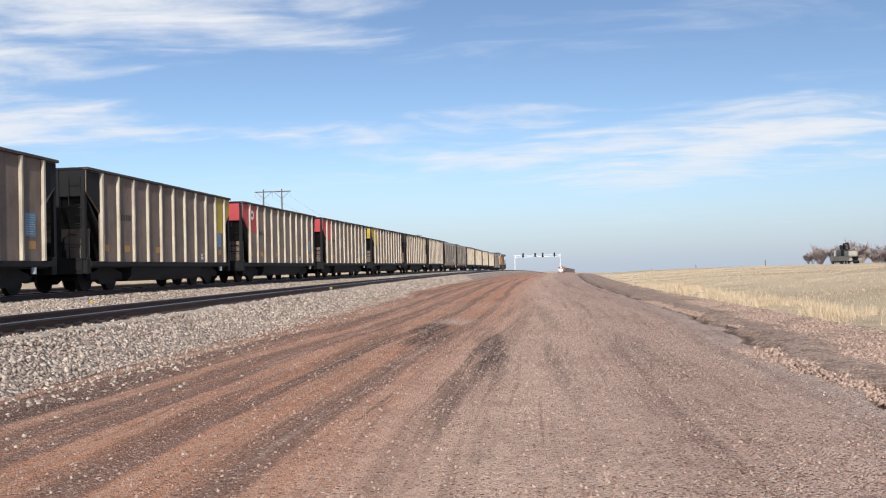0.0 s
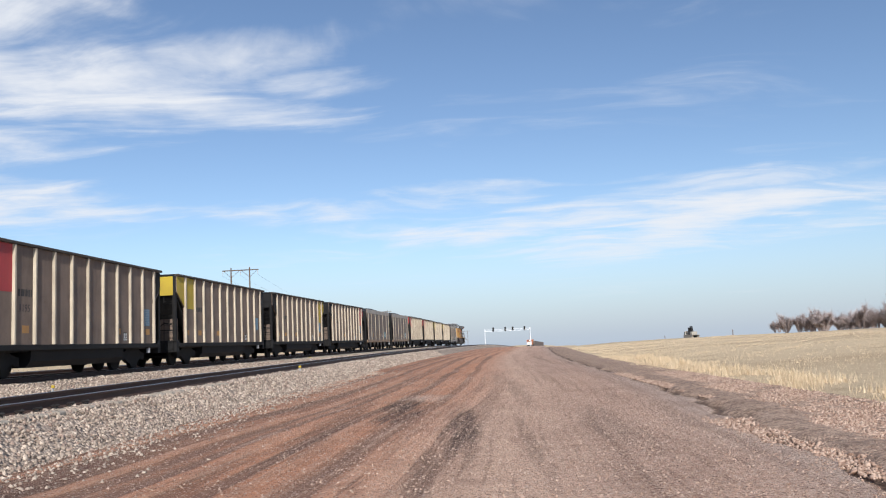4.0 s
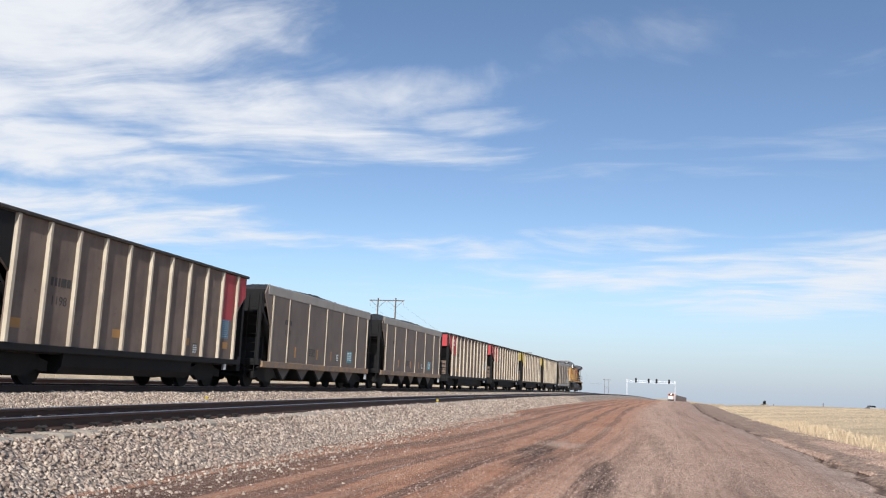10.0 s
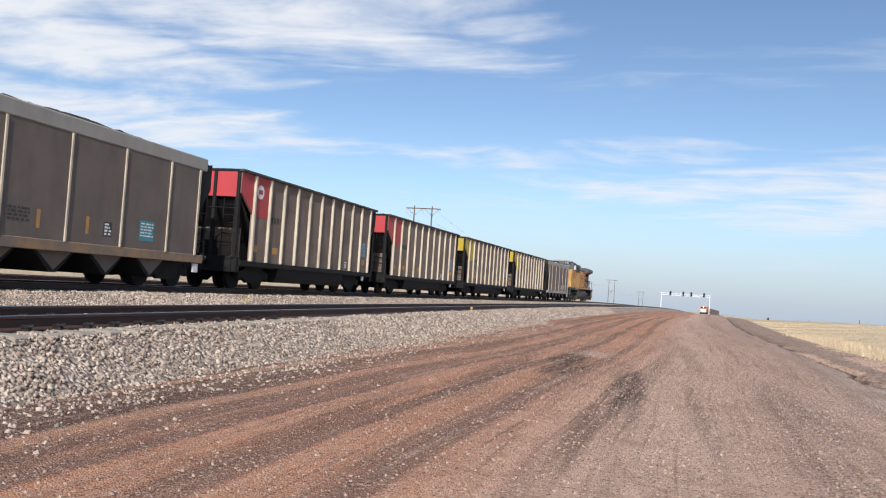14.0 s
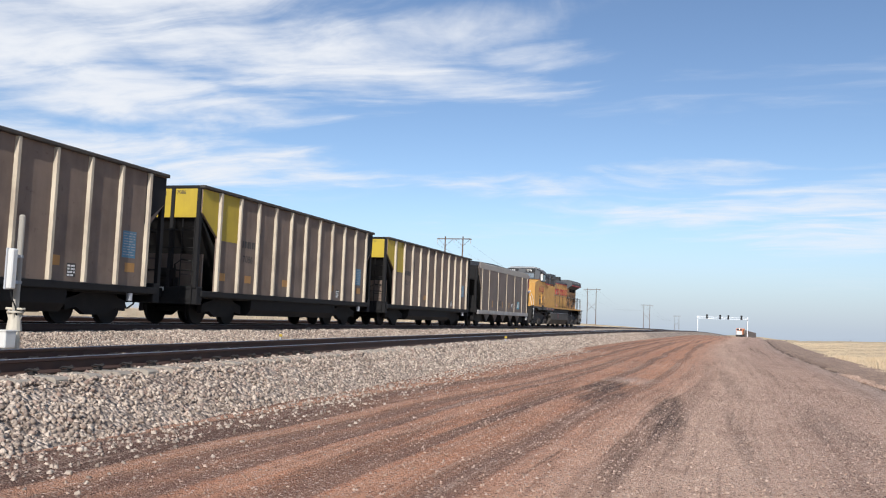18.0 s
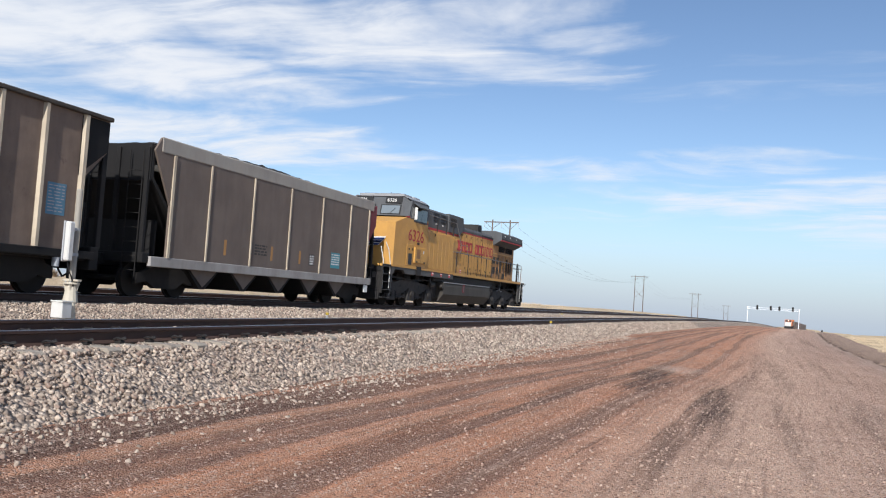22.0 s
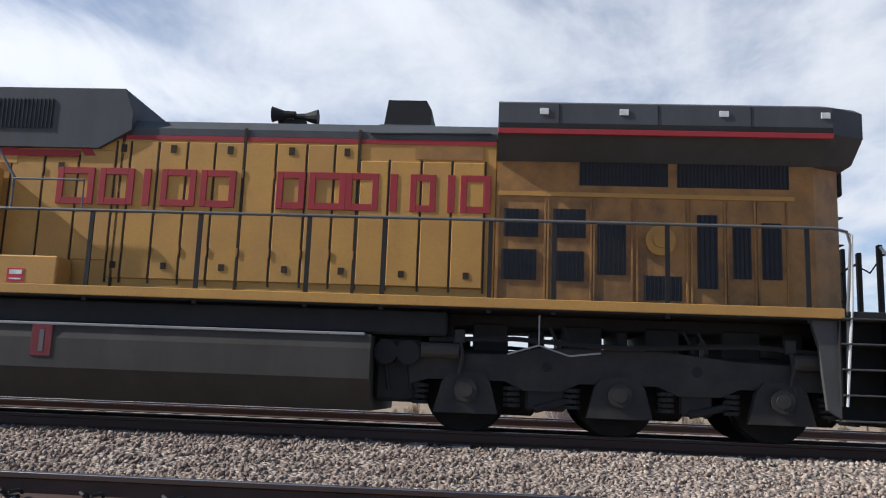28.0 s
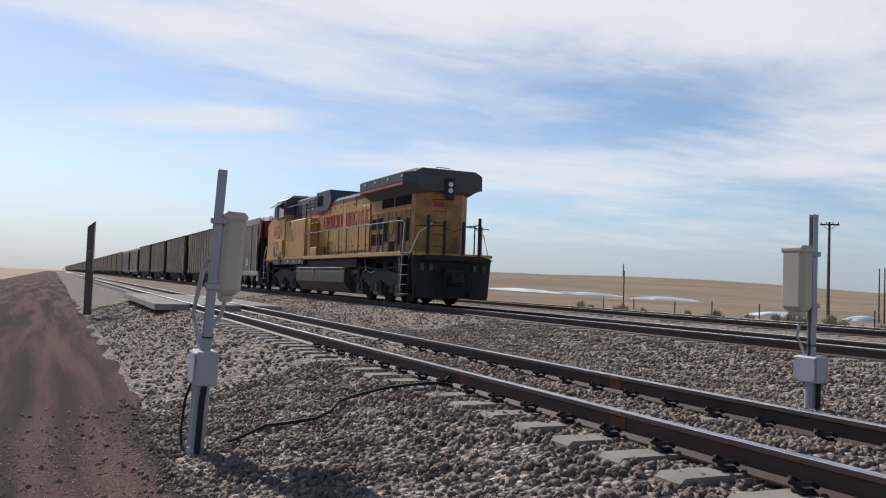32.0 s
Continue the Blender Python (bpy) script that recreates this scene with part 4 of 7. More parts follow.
def coal_load(parent, z, seed, heap=0.38):
    r = np.random.default_rng(seed)
    ny, nx = 90, 15
    ys, xs = np.linspace(-HBF + 0.25, HB - 0.25, ny), np.linspace(-1.4, 1.4, nx)
    X, Y = np.meshgrid(xs, ys)
    crown = np.clip(1 - (np.abs(X) / 1.4) ** 2.2, 0, 1) * np.clip((6.6 - np.abs(Y - 0.75)) / 2.4, 0, 1) ** 0.7
    Z = z - 0.16 + heap * crown * (1 + 0.08 * np.sin(Y * 0.9 + seed)) + r.normal(0, 0.028, X.shape)
    part("coal_load", Mesh().sheet(np.stack([X, Y, Z], -1).tolist()), COAL, parent, "heaped black coal")


def ribbed_car(front=None, rear=None, panel=TAUPE, mark="", seed=1, logo=False, patches=True, label="weathered taupe ribbed coal gondola heaped with coal"):
    """Straight-sided coal gondola with outside ribs; -y is its leading end."""
    c = thing("coal_car", label, "coal car", "coal cars of the train")
    part("floor_tub", Mesh().prism([(-1.42, SILL + 0.05), (-1.36, 0.5), (-1.2, 0.3), (1.2, 0.3), (1.36, 0.5), (1.42, SILL + 0.05)], -2.75, 4.0, "y"), CAR_BLACK, c)
    # black boxes added to stand in for the deep shade under the car ends
    for a, b in ((-HBF + 0.1, -2.76), (4.01, HB - 0.1)):
        part("platform_underside", Mesh().box(-1.34, 1.34, a, b, SILL - 0.2, SILL + 0.03, 0.02), CAR_BLACK, c)
    part("centre_sill", Mesh().box(-0.26, 0.26, -HBF - 0.1, HB + 0.1, 0.78, 1.08, 0.02), CAR_BLACK, c)
    for side in (-1, 1):
        x = side * 1.42
        o = [(-HBF + 0.93, SILL), (-HBF + 0.93, TOP - 1.5), (-HBF + 0.28, TOP - 1.0), (-HBF + 0.02, TOP - 0.8), (-HBF + 0.02, TOP), (HB - 0.02, TOP), (HB - 0.02, TOP - 0.8), (HB - 0.7, TOP - 1.5), (HB - 0.75, SILL)]
        part("side_sheet", Mesh().prism(o, x - 0.03, x + 0.03, "x"), panel, c)
        part("top_chord", Mesh().box(side * 1.36, side * (HW + 0.02), -HBF - 0.03, HB + 0.03, TOP - 0.07, TOP + 0.03, 0.02), RIM, c)
        part("side_sill", Mesh().box(side * 1.36, side * (HW - 0.02), -HBF + 0.2, HB - 0.2, SILL - 0.16, SILL + 0.02, 0.015), CAR_BLACK, c)
        n = 11
        for i in range(n):
            y = -HBF + 1.0 + (HB + HBF - 1.8) * i / (n - 1)
            w = 0.085 if i in (0, n - 1) else 0.07
            o = [(side * 1.448, y - w), (side * 1.448, y + w), (side * 1.535, y + w * 0.6), (side * 1.535, y - w * 0.6)]
            part("rib", Mesh().prism(o, SILL + 0.03, TOP - 0.075, "z"), RIB, c)
    for way, mat in ((-1, front), (1, rear)):
        y = HB if way > 0 else -HBF
        part("end_slope", Mesh().prism([(y - way * 0.1, TOP), (y - way * 0.1, TOP - 1.0), (y - way * 2.1, SILL), (y - way * 2.2, SILL), (y - way * 0.16, TOP - 0.95), (y - way * 0.16, TOP)], -1.38, 1.38, "x"), CAR_BLACK, c)
        part("end_chord", Mesh().box(-1.4, 1.4, min(y, y - way * 0.2), max(y, y - way * 0.2), TOP - 0.07, TOP + 0.03, 0.02), CAR_BLACK, c)
        part("end_plate", Mesh().box(-1.39, 1.39, min(y, y - way * 0.05), max(y, y - way * 0.05), TOP - 0.95, TOP - 0.075), mat or CAR_BLACK, c)
        part("end_sill", Mesh().box(-1.45, 1.45, min(y, y - way * 0.3), max(y, y - way * 0.3), SILL - 0.4, SILL + 0.14, 0.02), CAR_BLACK, c)
        part("end_bulkhead", Mesh().box(-1.3, 1.3, min(y - way * 0.42, y - way * 0.48), max(y - way * 0.42, y - way * 0.48), SILL + 0.1, SILL + 1.15), panel if way < 0 else CAR_BLACK, c)
        for x in (-1.36, -0.45, 0.45, 1.36):
            part("end_post", Mesh().box(x - 0.06, x + 0.06, min(y + way * 0.05, y - way * 0.1), max(y + way * 0.05, y - way * 0.1), SILL + 0.1, TOP - 0.072, 0.01), CAR_BLACK, c)
        for side in (-1, 1):
            o = [(y - way * 0.03, TOP - 0.09), (y - way * 0.9, TOP - 0.09), (y - way * 0.9, TOP - 1.46), (y - way * 0.3, TOP - 1.0), (y - way * 0.03, TOP - 0.8)]
            part("corner_sheet", Mesh().prism(o, side * 1.455, side * 1.462, "x"), CAR_BLACK if mat is None else mat, c)
        ladder(c, 1.08, y + way * 0.06, 0.6, TOP - 1.0 if mat else TOP - 0.3, way)
        coupler(c, way * CAR_L / 2, way)
        if way < 0 and mark:
            lettering(mark, 0.12, STENCIL_DARK if mat else STENCIL_WHITE, 0.55, y - 0.006, TOP - 0.24, c, "end_number", "stencilled end number", face=0)
        if way < 0:
            m = bars(Mesh(), 0, 0.0, 0.9, 0, 1, 0.13, seed=seed)
            part("end_marking", m, STENCIL_DARK if mat else STENCIL_WHITE, c, at=Matrix.Translation((-0.72, y - 0.004, TOP - 0.16)) @ Matrix.Rotation(radians(-90), 4, "Z"))
            part("brake_wheel", Mesh().disc((-0.75, y - 0.1, SILL + 1.0), 0.28, 0.05, "y", 14), RUNNING, c)
            part("brake_cylinder", Mesh().disc((0.15, y + 0.32, SILL + 0.55), 0.16, 0.5, "x", 14).box(-0.2, 0.5, y + 0.3, y + 0.42, SILL + 0.1, SILL + 0.42, 0.02), RUNNING, c)
            for z in (SILL + 0.62, SILL + 1.3, TOP - 1.35):
                part("grab_rail", Mesh().tube([(-1.34, y - 0.06, z), (1.34, y - 0.06, z)], 0.018, 6), RUNNING, c)
            part("air_pipe", Mesh().tube([(0.62, y + 0.05, SILL + 0.1), (0.62, y + 0.02, SILL + 0.8), (0.85, y + 0.02, SILL + 0.95), (1.2, y + 0.02, SILL + 0.9)], 0.03, 6), RUNNING, c)
            part("dump_stencil", bars(Mesh(), 0, 0.0, 0.55, 0, 1, 0.12, seed=seed + 5), STENCIL_WHITE, c, at=Matrix.Translation((-0.25, y - 0.008, SILL + 0.1)) @ Matrix.Rotation(radians(-90), 4, "Z"))
    if front:
        part("painted_panel", Mesh().box(1.451, 1.456, -HBF + 1.1, -HBF + 2.15, TOP - 1.55, TOP - 0.08), front, c, "bright painted panel at the leading end")
    if rear:
        part("painted_panel", Mesh().box(1.451, 1.456, HB - 2.0, HB - 0.98, TOP - 1.75, TOP - 0.08), rear, c, "bright painted panel at the trailing end")
    if logo:
        part("round_emblem", Mesh().disc((1.458, -HBF + 1.45, TOP - 0.62), 0.26, 0.006, "x", 24), STENCIL_WHITE, c, "white round emblem")
        part("emblem_bar", Mesh().box(1.461, 1.466, -HBF + 1.3, -HBF + 1.6, TOP - 0.7, TOP - 0.54), CAR_RED, c)
    if patches:
        r = random.Random(seed)
        part("blue_stencil", Mesh().box(1.451, 1.455, HB - 1.75, HB - 1.2, SILL + 0.75, SILL + 1.45), CAR_BLUE, c, "faded blue stencil block")
        part("stencil_lines", bars(Mesh(), 1.4565, HB - 1.71, HB - 1.24, SILL + 1.40, 9, 0.022, 0.048, seed + 2), GALV, c)["kind"] = "stuff"
        for y in (-HBF + 1.3, -HBF + 2.9, -HBF + 5.5, HB - 4.2, HB - 1.4):
            if r.random() < 0.75:
                part("orange_patch", Mesh().box(1.451, 1.454, y - 0.2, y + 0.2, SILL + 0.38, SILL + 0.62), CAR_ORANGE, c)
        m = Mesh().box(1.451, 1.455, HB - 3.75, HB - 3.45, SILL + 0.14, SILL + 0.46)
        part("data_stencil", m, STENCIL_DARK, c)
        part("data_lines", bars(Mesh(), 1.4565, HB - 3.73, HB - 3.47, SILL + 0.42, 4, 0.045, 0.03, seed), STENCIL_WHITE, c)
        part("reporting_mark", bars(Mesh(), 1.451, -HBF + 2.45, -HBF + 3.25, SILL + 1.75, 1, 0.22, seed=seed), STENCIL_DARK, c)
    if mark:
        lettering(mark, 0.24, STENCIL_DARK, 1.452, -HBF + 2.5, SILL + 1.05, c, "car_number", "dark stencilled car number")
    part("side_lamp_box", Mesh().disc((1.43, HB - 1.3, SILL - 0.27), 0.08, 0.2, "z", 12), GALV, c)
    for y in (-4.15, 5.4):
        bolster_truck(c, y)
    coal_load(c, TOP, seed)
    return c


def hopper_car(mark="", panel=GREY_CAR, seed=1, sill=None, red_end=False, label="dull grey smooth-sided coal hopper with a row of discharge chutes"):
    """Smooth-sided hopper with thin stakes and five chutes below each side."""
    HF, HB, TOP = 6.4, 7.38, 4.12
    c = thing("coal_hopper", label, "coal hopper", "coal cars of the train")
    part("centre_sill", Mesh().box(-0.26, 0.26, -HF - 0.1, HB + 0.1, 0.78, 1.08, 0.02), CAR_BLACK, c)
    for side in (-1, 1):
        o = [(-HF + 0.85, SILL), (-HF + 0.85, TOP - 1.7), (-HF + 0.12, TOP - 0.36), (-HF + 0.35, TOP), (HB - 0.35, TOP), (HB - 0.72, TOP - 0.36), (HB - 0.72, SILL)]
        part("side_sheet", Mesh().prism(o, side * 1.45, side * 1.51, "x"), panel, c)
        part("side_sill", Mesh().box(side * 1.4, side * HW, -HF + 0.25, HB - 0.25, SILL - 0.2, SILL + 0.06, 0.015), sill or panel, c)
        part("top_chord", Mesh().box(side * 1.44, side * HW, -HF + 0.35, HB - 0.35, TOP - 0.38, TOP + 0.02, 0.03), CHORD, c, "pale top chord")
        for i in range(7):
            y = (-HF + 0.9, HB - 0.77)[i] if i < 2 else -HF + 2.53 + (HF + HB - 4.93) * (i - 2) / 4
            w = 0.05 if i < 2 else 0.035
            part("stake", Mesh().box(side * 1.512, side * 1.55, y - w, y + w, SILL + 0.05, TOP - 0.38, 0.006), RIB, c)
    for i in range(5):
        y = -3.6 + 2.05 * i
        part("discharge_chute", Mesh().prism([(y - 0.75, SILL - 0.18), (y + 0.75, SILL - 0.18), (y + 0.12, SILL - 0.72), (y - 0.12, SILL - 0.72)], -1.3, 1.3, "x"), CAR_BLACK, c)
        part("chute_gate", Mesh().prism([(y - 0.62, SILL - 0.2), (y + 0.62, SILL - 0.2), (y, SILL - 0.66)], 1.305, 1.315, "x"), panel, c, "pale triangular hopper gate")
    for way in (-1, 1):
        y = HB if way > 0 else -HF
        mat = CAR_MAROON if (red_end and way > 0) else CAR_BLACK
        part("end_slope", Mesh().prism([(y - way * 0.12, TOP - 0.2), (y - way * 0.12, TOP - 1.1), (y - way * 2.1, SILL), (y - way * 2.2, SILL), (y - way * 0.2, TOP - 1.05), (y - way * 0.2, TOP - 0.2)], -1.45, 1.45, "x"), CAR_BLACK, c)
        part("end_plate", Mesh().box(-1.44, 1.44, min(y - way * 0.06, y - way * 0.12), max(y - way * 0.06, y - way * 0.12), TOP - 1.15, TOP - 0.2), mat, c)
        part("end_sill", Mesh().box(-1.45, 1.45, min(y, y - way * 0.3), max(y, y - way * 0.3), SILL - 0.12, SILL + 0.14, 0.02), CAR_BLACK, c)
        part("end_bulkhead", Mesh().box(-1.3, 1.3, min(y - way * 0.6, y - way * 0.66), max(y - way * 0.6, y - way * 0.66), SILL + 0.1, SILL + 1.0), CAR_BLACK, c)
        for x in (-1.36, -0.45, 0.45, 1.36):
            part("end_post", Mesh().box(x - 0.06, x + 0.06, min(y, y - way * 0.1), max(y, y - way * 0.1), SILL + 0.1, TOP - 0.3, 0.01), CAR_BLACK, c)
        if way > 0:
            for side in (-1, 1):
                o = [(y - 0.04, TOP - 0.12), (y - 0.71, TOP - 0.3), (y - 0.71, TOP - 1.75), (y - 0.04, TOP - 0.95)]
                part("corner_gusset", Mesh().prism(o, side * 1.44, side * 1.5, "x"), mat, c, "maroon painted corner gusset" if red_end else "")
            for z in (SILL + 0.5, SILL + 0.95, SILL + 1.4):
                part("side_grab_iron", Mesh().tube([(1.45, y - 0.68, z), (1.53, y - 0.64, z), (1.53, y - 0.16, z), (1.42, y - 0.12, z)], 0.014, 6), RUNNING, c)
        ladder(c, 1.1, y + way * 0.06, 0.5, TOP - 0.4, way)
        coupler(c, way * CAR_L / 2, way)
    if mark:
        lettering(mark, 0.24, STENCIL_DARK, 1.512, -HF + 2.2, SILL + 1.2, c, "car_number", "dark stencilled car number")
        lettering(mark, 0.15, STENCIL_WHITE, -0.5, -HF - 0.004 + 0.05, TOP - 0.52, c, "end_number", "white end number", face=0)
        part("reporting_mark", bars(Mesh(), 1.512, -HF + 2.2, -HF + 2.9, SILL + 1.85, 1, 0.2, seed=seed), STENCIL_DARK, c)
    part("teal_stencil", Mesh().box(1.512, 1.516, HB - 3.75, HB - 3.05, SILL + 0.3, SILL + 0.86), CAR_TEAL, c, "teal stencil block with small print")
    part("teal_lines", bars(Mesh(), 1.517, HB - 3.7, HB - 3.1, SILL + 0.8, 5, 0.04, 0.045, seed), STENCIL_WHITE, c)
    part("data_stencil", Mesh().box(1.512, 1.515, HB - 5.35, HB - 5.0, SILL + 0.3, SILL + 0.68), STENCIL_DARK, c)
    part("data_lines", bars(Mesh(), 1.517, HB - 5.31, HB - 5.04, SILL + 0.64, 4, 0.05, 0.035, seed), STENCIL_WHITE, c)
    for y in (-HF + 3.45, -HF + 6.0, HB - 6.0):
        part("orange_patch", Mesh().box(1.512, 1.515, y - 0.06, y + 0.06, SILL + 0.3, SILL + 0.75), CAR_ORANGE, c)
    part("print_block", bars(Mesh(), 1.512, -HF + 5.0, -HF + 5.7, SILL + 0.75, 4, 0.05, 0.04, seed + 3), STENCIL_DARK, c)
    part("side_lamp_box", Mesh().box(1.44, 1.5, HB - 0.75, HB - 0.45, SILL - 0.5, SILL - 0.22, 0.01), STENCIL_WHITE, c)
    for y in (-5.0, 5.75):
        bolster_truck(c, y)
    coal_load(c, TOP - 0.02, seed, 0.5)
    return c


cars = []
cars.append(hopper_car("", GREY_CAR, 1, SILVER, True, "dull grey coal hopper with silver sill and red corner"))
cars.append(ribbed_car(CAR_YELLOW, None, TAUPE, "7211", 2, label="taupe ribbed coal gondola with a yellow leading end"))
cars.append(ribbed_car(CAR_YELLOW, None, TAUPE, "7086", 3, label="taupe ribbed coal gondola with yellow end and stencilled number"))
cars.append(ribbed_car(CAR_RED, None, TAUPE, "", 4, label="taupe ribbed coal gondola with a red leading end"))
cars.append(ribbed_car(CAR_RED, None, TAUPE, "", 5, logo=True, label="taupe ribbed coal gondola with red end and white round emblem"))
cars.append(hopper_car("1302", GREY_CAR, 6, STAINED_SILL, False, "grey smooth coal hopper with orange-stained sill"))
cars.append(hopper_car("1299", GREY_CAR, 7, STAINED_SILL, False, "grey smooth coal hopper with thin pale stakes"))
cars.append(ribbed_car(None, CAR_RED, TAUPE, "1198", 8, label="taupe ribbed coal gondola with a red panel at the trailing end"))
cars.append(ribbed_car(None, CAR_YELLOW, TAUPE, "", 9, label="taupe ribbed coal gondola with a yellow panel at the trailing end"))
cars.append(ribbed_car(CAR_YELLOW, None, TAUPE, "", 10, label="taupe ribbed coal gondola with yellow end and black ladder"))
cars.append(ribbed_car(CAR_RED, None, TAUPE, "1195", 11, label="taupe ribbed coal gondola with red end and number"))
cars.append(ribbed_car(CAR_RED, None, TAUPE, "", 12, logo=True, label="taupe ribbed coal gondola with red end and emblem"))
cars.append(ribbed_car(None, CAR_YELLOW, TAUPE, "", 13, label="taupe ribbed coal gondola with black leading end"))
cars.append(ribbed_car(None, None, TAUPE, "", 14, label="weathered taupe ribbed coal gondola heaped with coal"))
pale = ribbed_car(None, None, PALE_CAR, "", 15, patches=False, label="pale grey ribbed coal gondola heaped with coal")
dark = ribbed_car(None, None, GREY_CAR, "", 16, label="dark grey ribbed coal gondola heaped with coal")
cars += [dark, pale]
for i in range(17, 62):
    cars.append(copy_thing(pale if i % 9 in (5, 6) else cars[13] if i % 3 else dark, Matrix()))
# ---------------------------------------------------------------- locomotive
AXLES = (0.36, 2.47, 4.5, 14.27, 16.25, 18.29)


def mirrored(fn):
    """Runs fn for both sides of the engine."""
    for s in (1, -1):
        fn(s)


def louvre(parent, y0, y1, z0, z1, x, s, upright=True, pitch=0.05):
    """A framed grille with its bars."""
    g = part("grille", Mesh().box(s * (x - 0.01), s * (x + 0.006), y0, y1, z0, z1), GRILLE, parent, "dark ventilation grille")
    m = Mesh()
    if upright:
        n = max(3, int((y1 - y0) / pitch))
        for i in range(n):
            y = y0 + (i + 0.5) * (y1 - y0) / n
            m.box(s * (x + 0.006), s * (x + 0.018), y - 0.006, y + 0.006, z0, z1)
    else:
        n = max(3, int((z1 - z0) / pitch))
        for i in range(n):
            z = z0 + (i + 0.5) * (z1 - z0) / n
            m.prism([(s * (x + 0.006), z - 0.02), (s * (x + 0.03), z - 0.02), (s * (x + 0.006), z + 0.012)], y0, y1, "y")
    part("grille_grid", m, LOCO_BLACK, g)
    return g


def panel(parent, y0, y1, z0, z1, x, s, mat, name="hood_door", b=0.012, t=0.022):
    return part(name, Mesh().box(s * x, s * (x + t), y0 + 0.012, y1 - 0.012, z0, z1, b), mat, parent)


def build_locomotive():
    L = thing("locomotive", "weathered yellow and grey diesel freight locomotive pushing the coal train", "locomotive")
    # frame and walkways
    part("frame", Mesh().box(-0.75, 0.75, -1.1, 19.9, 1.36, 1.56, 0.03), LOCO_BLACK, L)
    part("walkway", Mesh().box(-1.5, 1.5, 6.95, 19.3, 1.54, 1.6, 0.01), LOCO_BLACK, L)
    part("underframe", Mesh().box(-1.3, 1.3, 4.9, 14.0, 1.2, 1.53, 0.03), LOCO_BLACK, L)

    def sills(s):
        part("walkway_stripe", Mesh().box(s * 1.47, s * 1.515, 6.98, 19.0, 1.565, 1.69, 0.006), LOCO_YELLOW, L, "yellow stripe along the walkway edge")
        part("sill_plate", Mesh().box(s * 1.38, s * 1.50, 3.36, 6.95, 1.36, 1.60, 0.01), LOCO_SILL, L)
        part("cab_sill", Mesh().prism([(-0.25, 1.2), (0.05, 1.5), (0.95, 1.5), (1.1, 1.36), (3.36, 1.36), (3.36, 1.60), (-0.40, 1.60)], s * 1.36, s * 1.49, "x"), LOCO_SILL, L)
        for y in (4.1, 5.2, 6.3):
            lab = part("warning_label", Mesh().box(s * 1.501, s * 1.506, y, y + 0.24, 1.42, 1.57), LABEL_RED, L, "small red and white warning label")
            part("label_text", Mesh().box(s * 1.507, s * 1.509, y + 0.03, y + 0.21, 1.50, 1.55).box(s * 1.507, s * 1.509, y + 0.04, y + 0.2, 1.45, 1.465), STENCIL_WHITE, lab)
        part("lower_yellow_band", Mesh().box(s * 1.502, s * 1.518, -0.36, 6.93, 1.60, 1.70, 0.005), LOCO_YELLOW, L)
    mirrored(sills)

    # short hood and cab
    nose = [(-0.52, 1.60), (-0.46, 3.40), (-0.32, 3.50), (0.93, 3.78), (3.32, 3.78), (3.32, 1.60)]
    m = Mesh()
    n = len(nose)
    pts = []
    for x, push in ((-1.5, 0.24), (-1.22, 0.0), (1.22, 0.0), (1.5, 0.24)):
        pts += [(x, y + (push if i in (0, 1, 2) else 0), z - (0.05 if abs(x) > 1.2 and i in (2, 3) else 0)) for i, (y, z) in enumerate(nose)]
    fs = [tuple(range(n - 1, -1, -1)), tuple(range(3 * n, 4 * n))]
    for k in range(3):
        fs += [(k * n + i, k * n + (i + 1) % n, (k + 1) * n + (i + 1) % n, (k + 1) * n + i) for i in range(n)]
    part("cab_body", m.add(pts, fs), LOCO_YELLOW, L, "yellow cab and nose")
    # upper cab: pale grey, windscreen sloped back
    up = [(0.95, 3.785), (1.16, 4.52), (1.26, 4.62), (3.30, 4.62), (3.30, 3.785)]
    m = Mesh()
    pts = []
    n = len(up)
    for x, lift in ((-1.5, -0.14), (-1.2, 0), (1.2, 0), (1.5, -0.14)):
        pts += [(x, y + (0.16 if abs(x) > 1.3 and i < 3 else 0), z + (lift if i in (1, 2, 3) else 0)) for i, (y, z) in enumerate(up)]
    fs = [tuple(range(n - 1, -1, -1)), tuple(range(3 * n, 4 * n))]
    for k in range(3):
        fs += [(k * n + i, k * n + (i + 1) % n, (k + 1) * n + (i + 1) % n, (k + 1) * n + i) for i in range(n)]
    part("cab_upper", m.add(pts, fs), LOCO_GREY, L, "grey upper cab with sloped windscreen")
    part("cab_roof", Mesh().prism([(-1.46, 4.515), (-1.2, 4.632), (1.2, 4.632), (1.46, 4.515), (1.2, 4.66), (-1.2, 4.66)], 1.2, 3.32, "y"), LOCO_ROOF, L)
    for y0, y1 in ((1.3, 2.2), (2.4, 3.1)):
        u = part("roof_unit", Mesh().box(-1.1, 1.1, y0, y1, 4.64, 4.76, 0.03), LOCO_ROOF, L, "low grey roof unit")
        part("roof_unit_vents", Mesh().box(-0.9, 0.9, y0 + 0.1, y1 - 0.1, 4.76, 4.78, 0.005).tube([(0.3, y0 + 0.3, 4.76), (0.3, y0 + 0.35, 4.85)], 0.015, 6), LOCO_GREY, u)
    for x0, x1 in ((-1.12, -0.12), (0.12, 1.12)):
        fr = part("windscreen_frame", Mesh().prism([(0.955, 3.83), (1.075, 4.26), (1.10, 4.26), (0.98, 3.83)], x0, x1, "x"), BLACK, L)
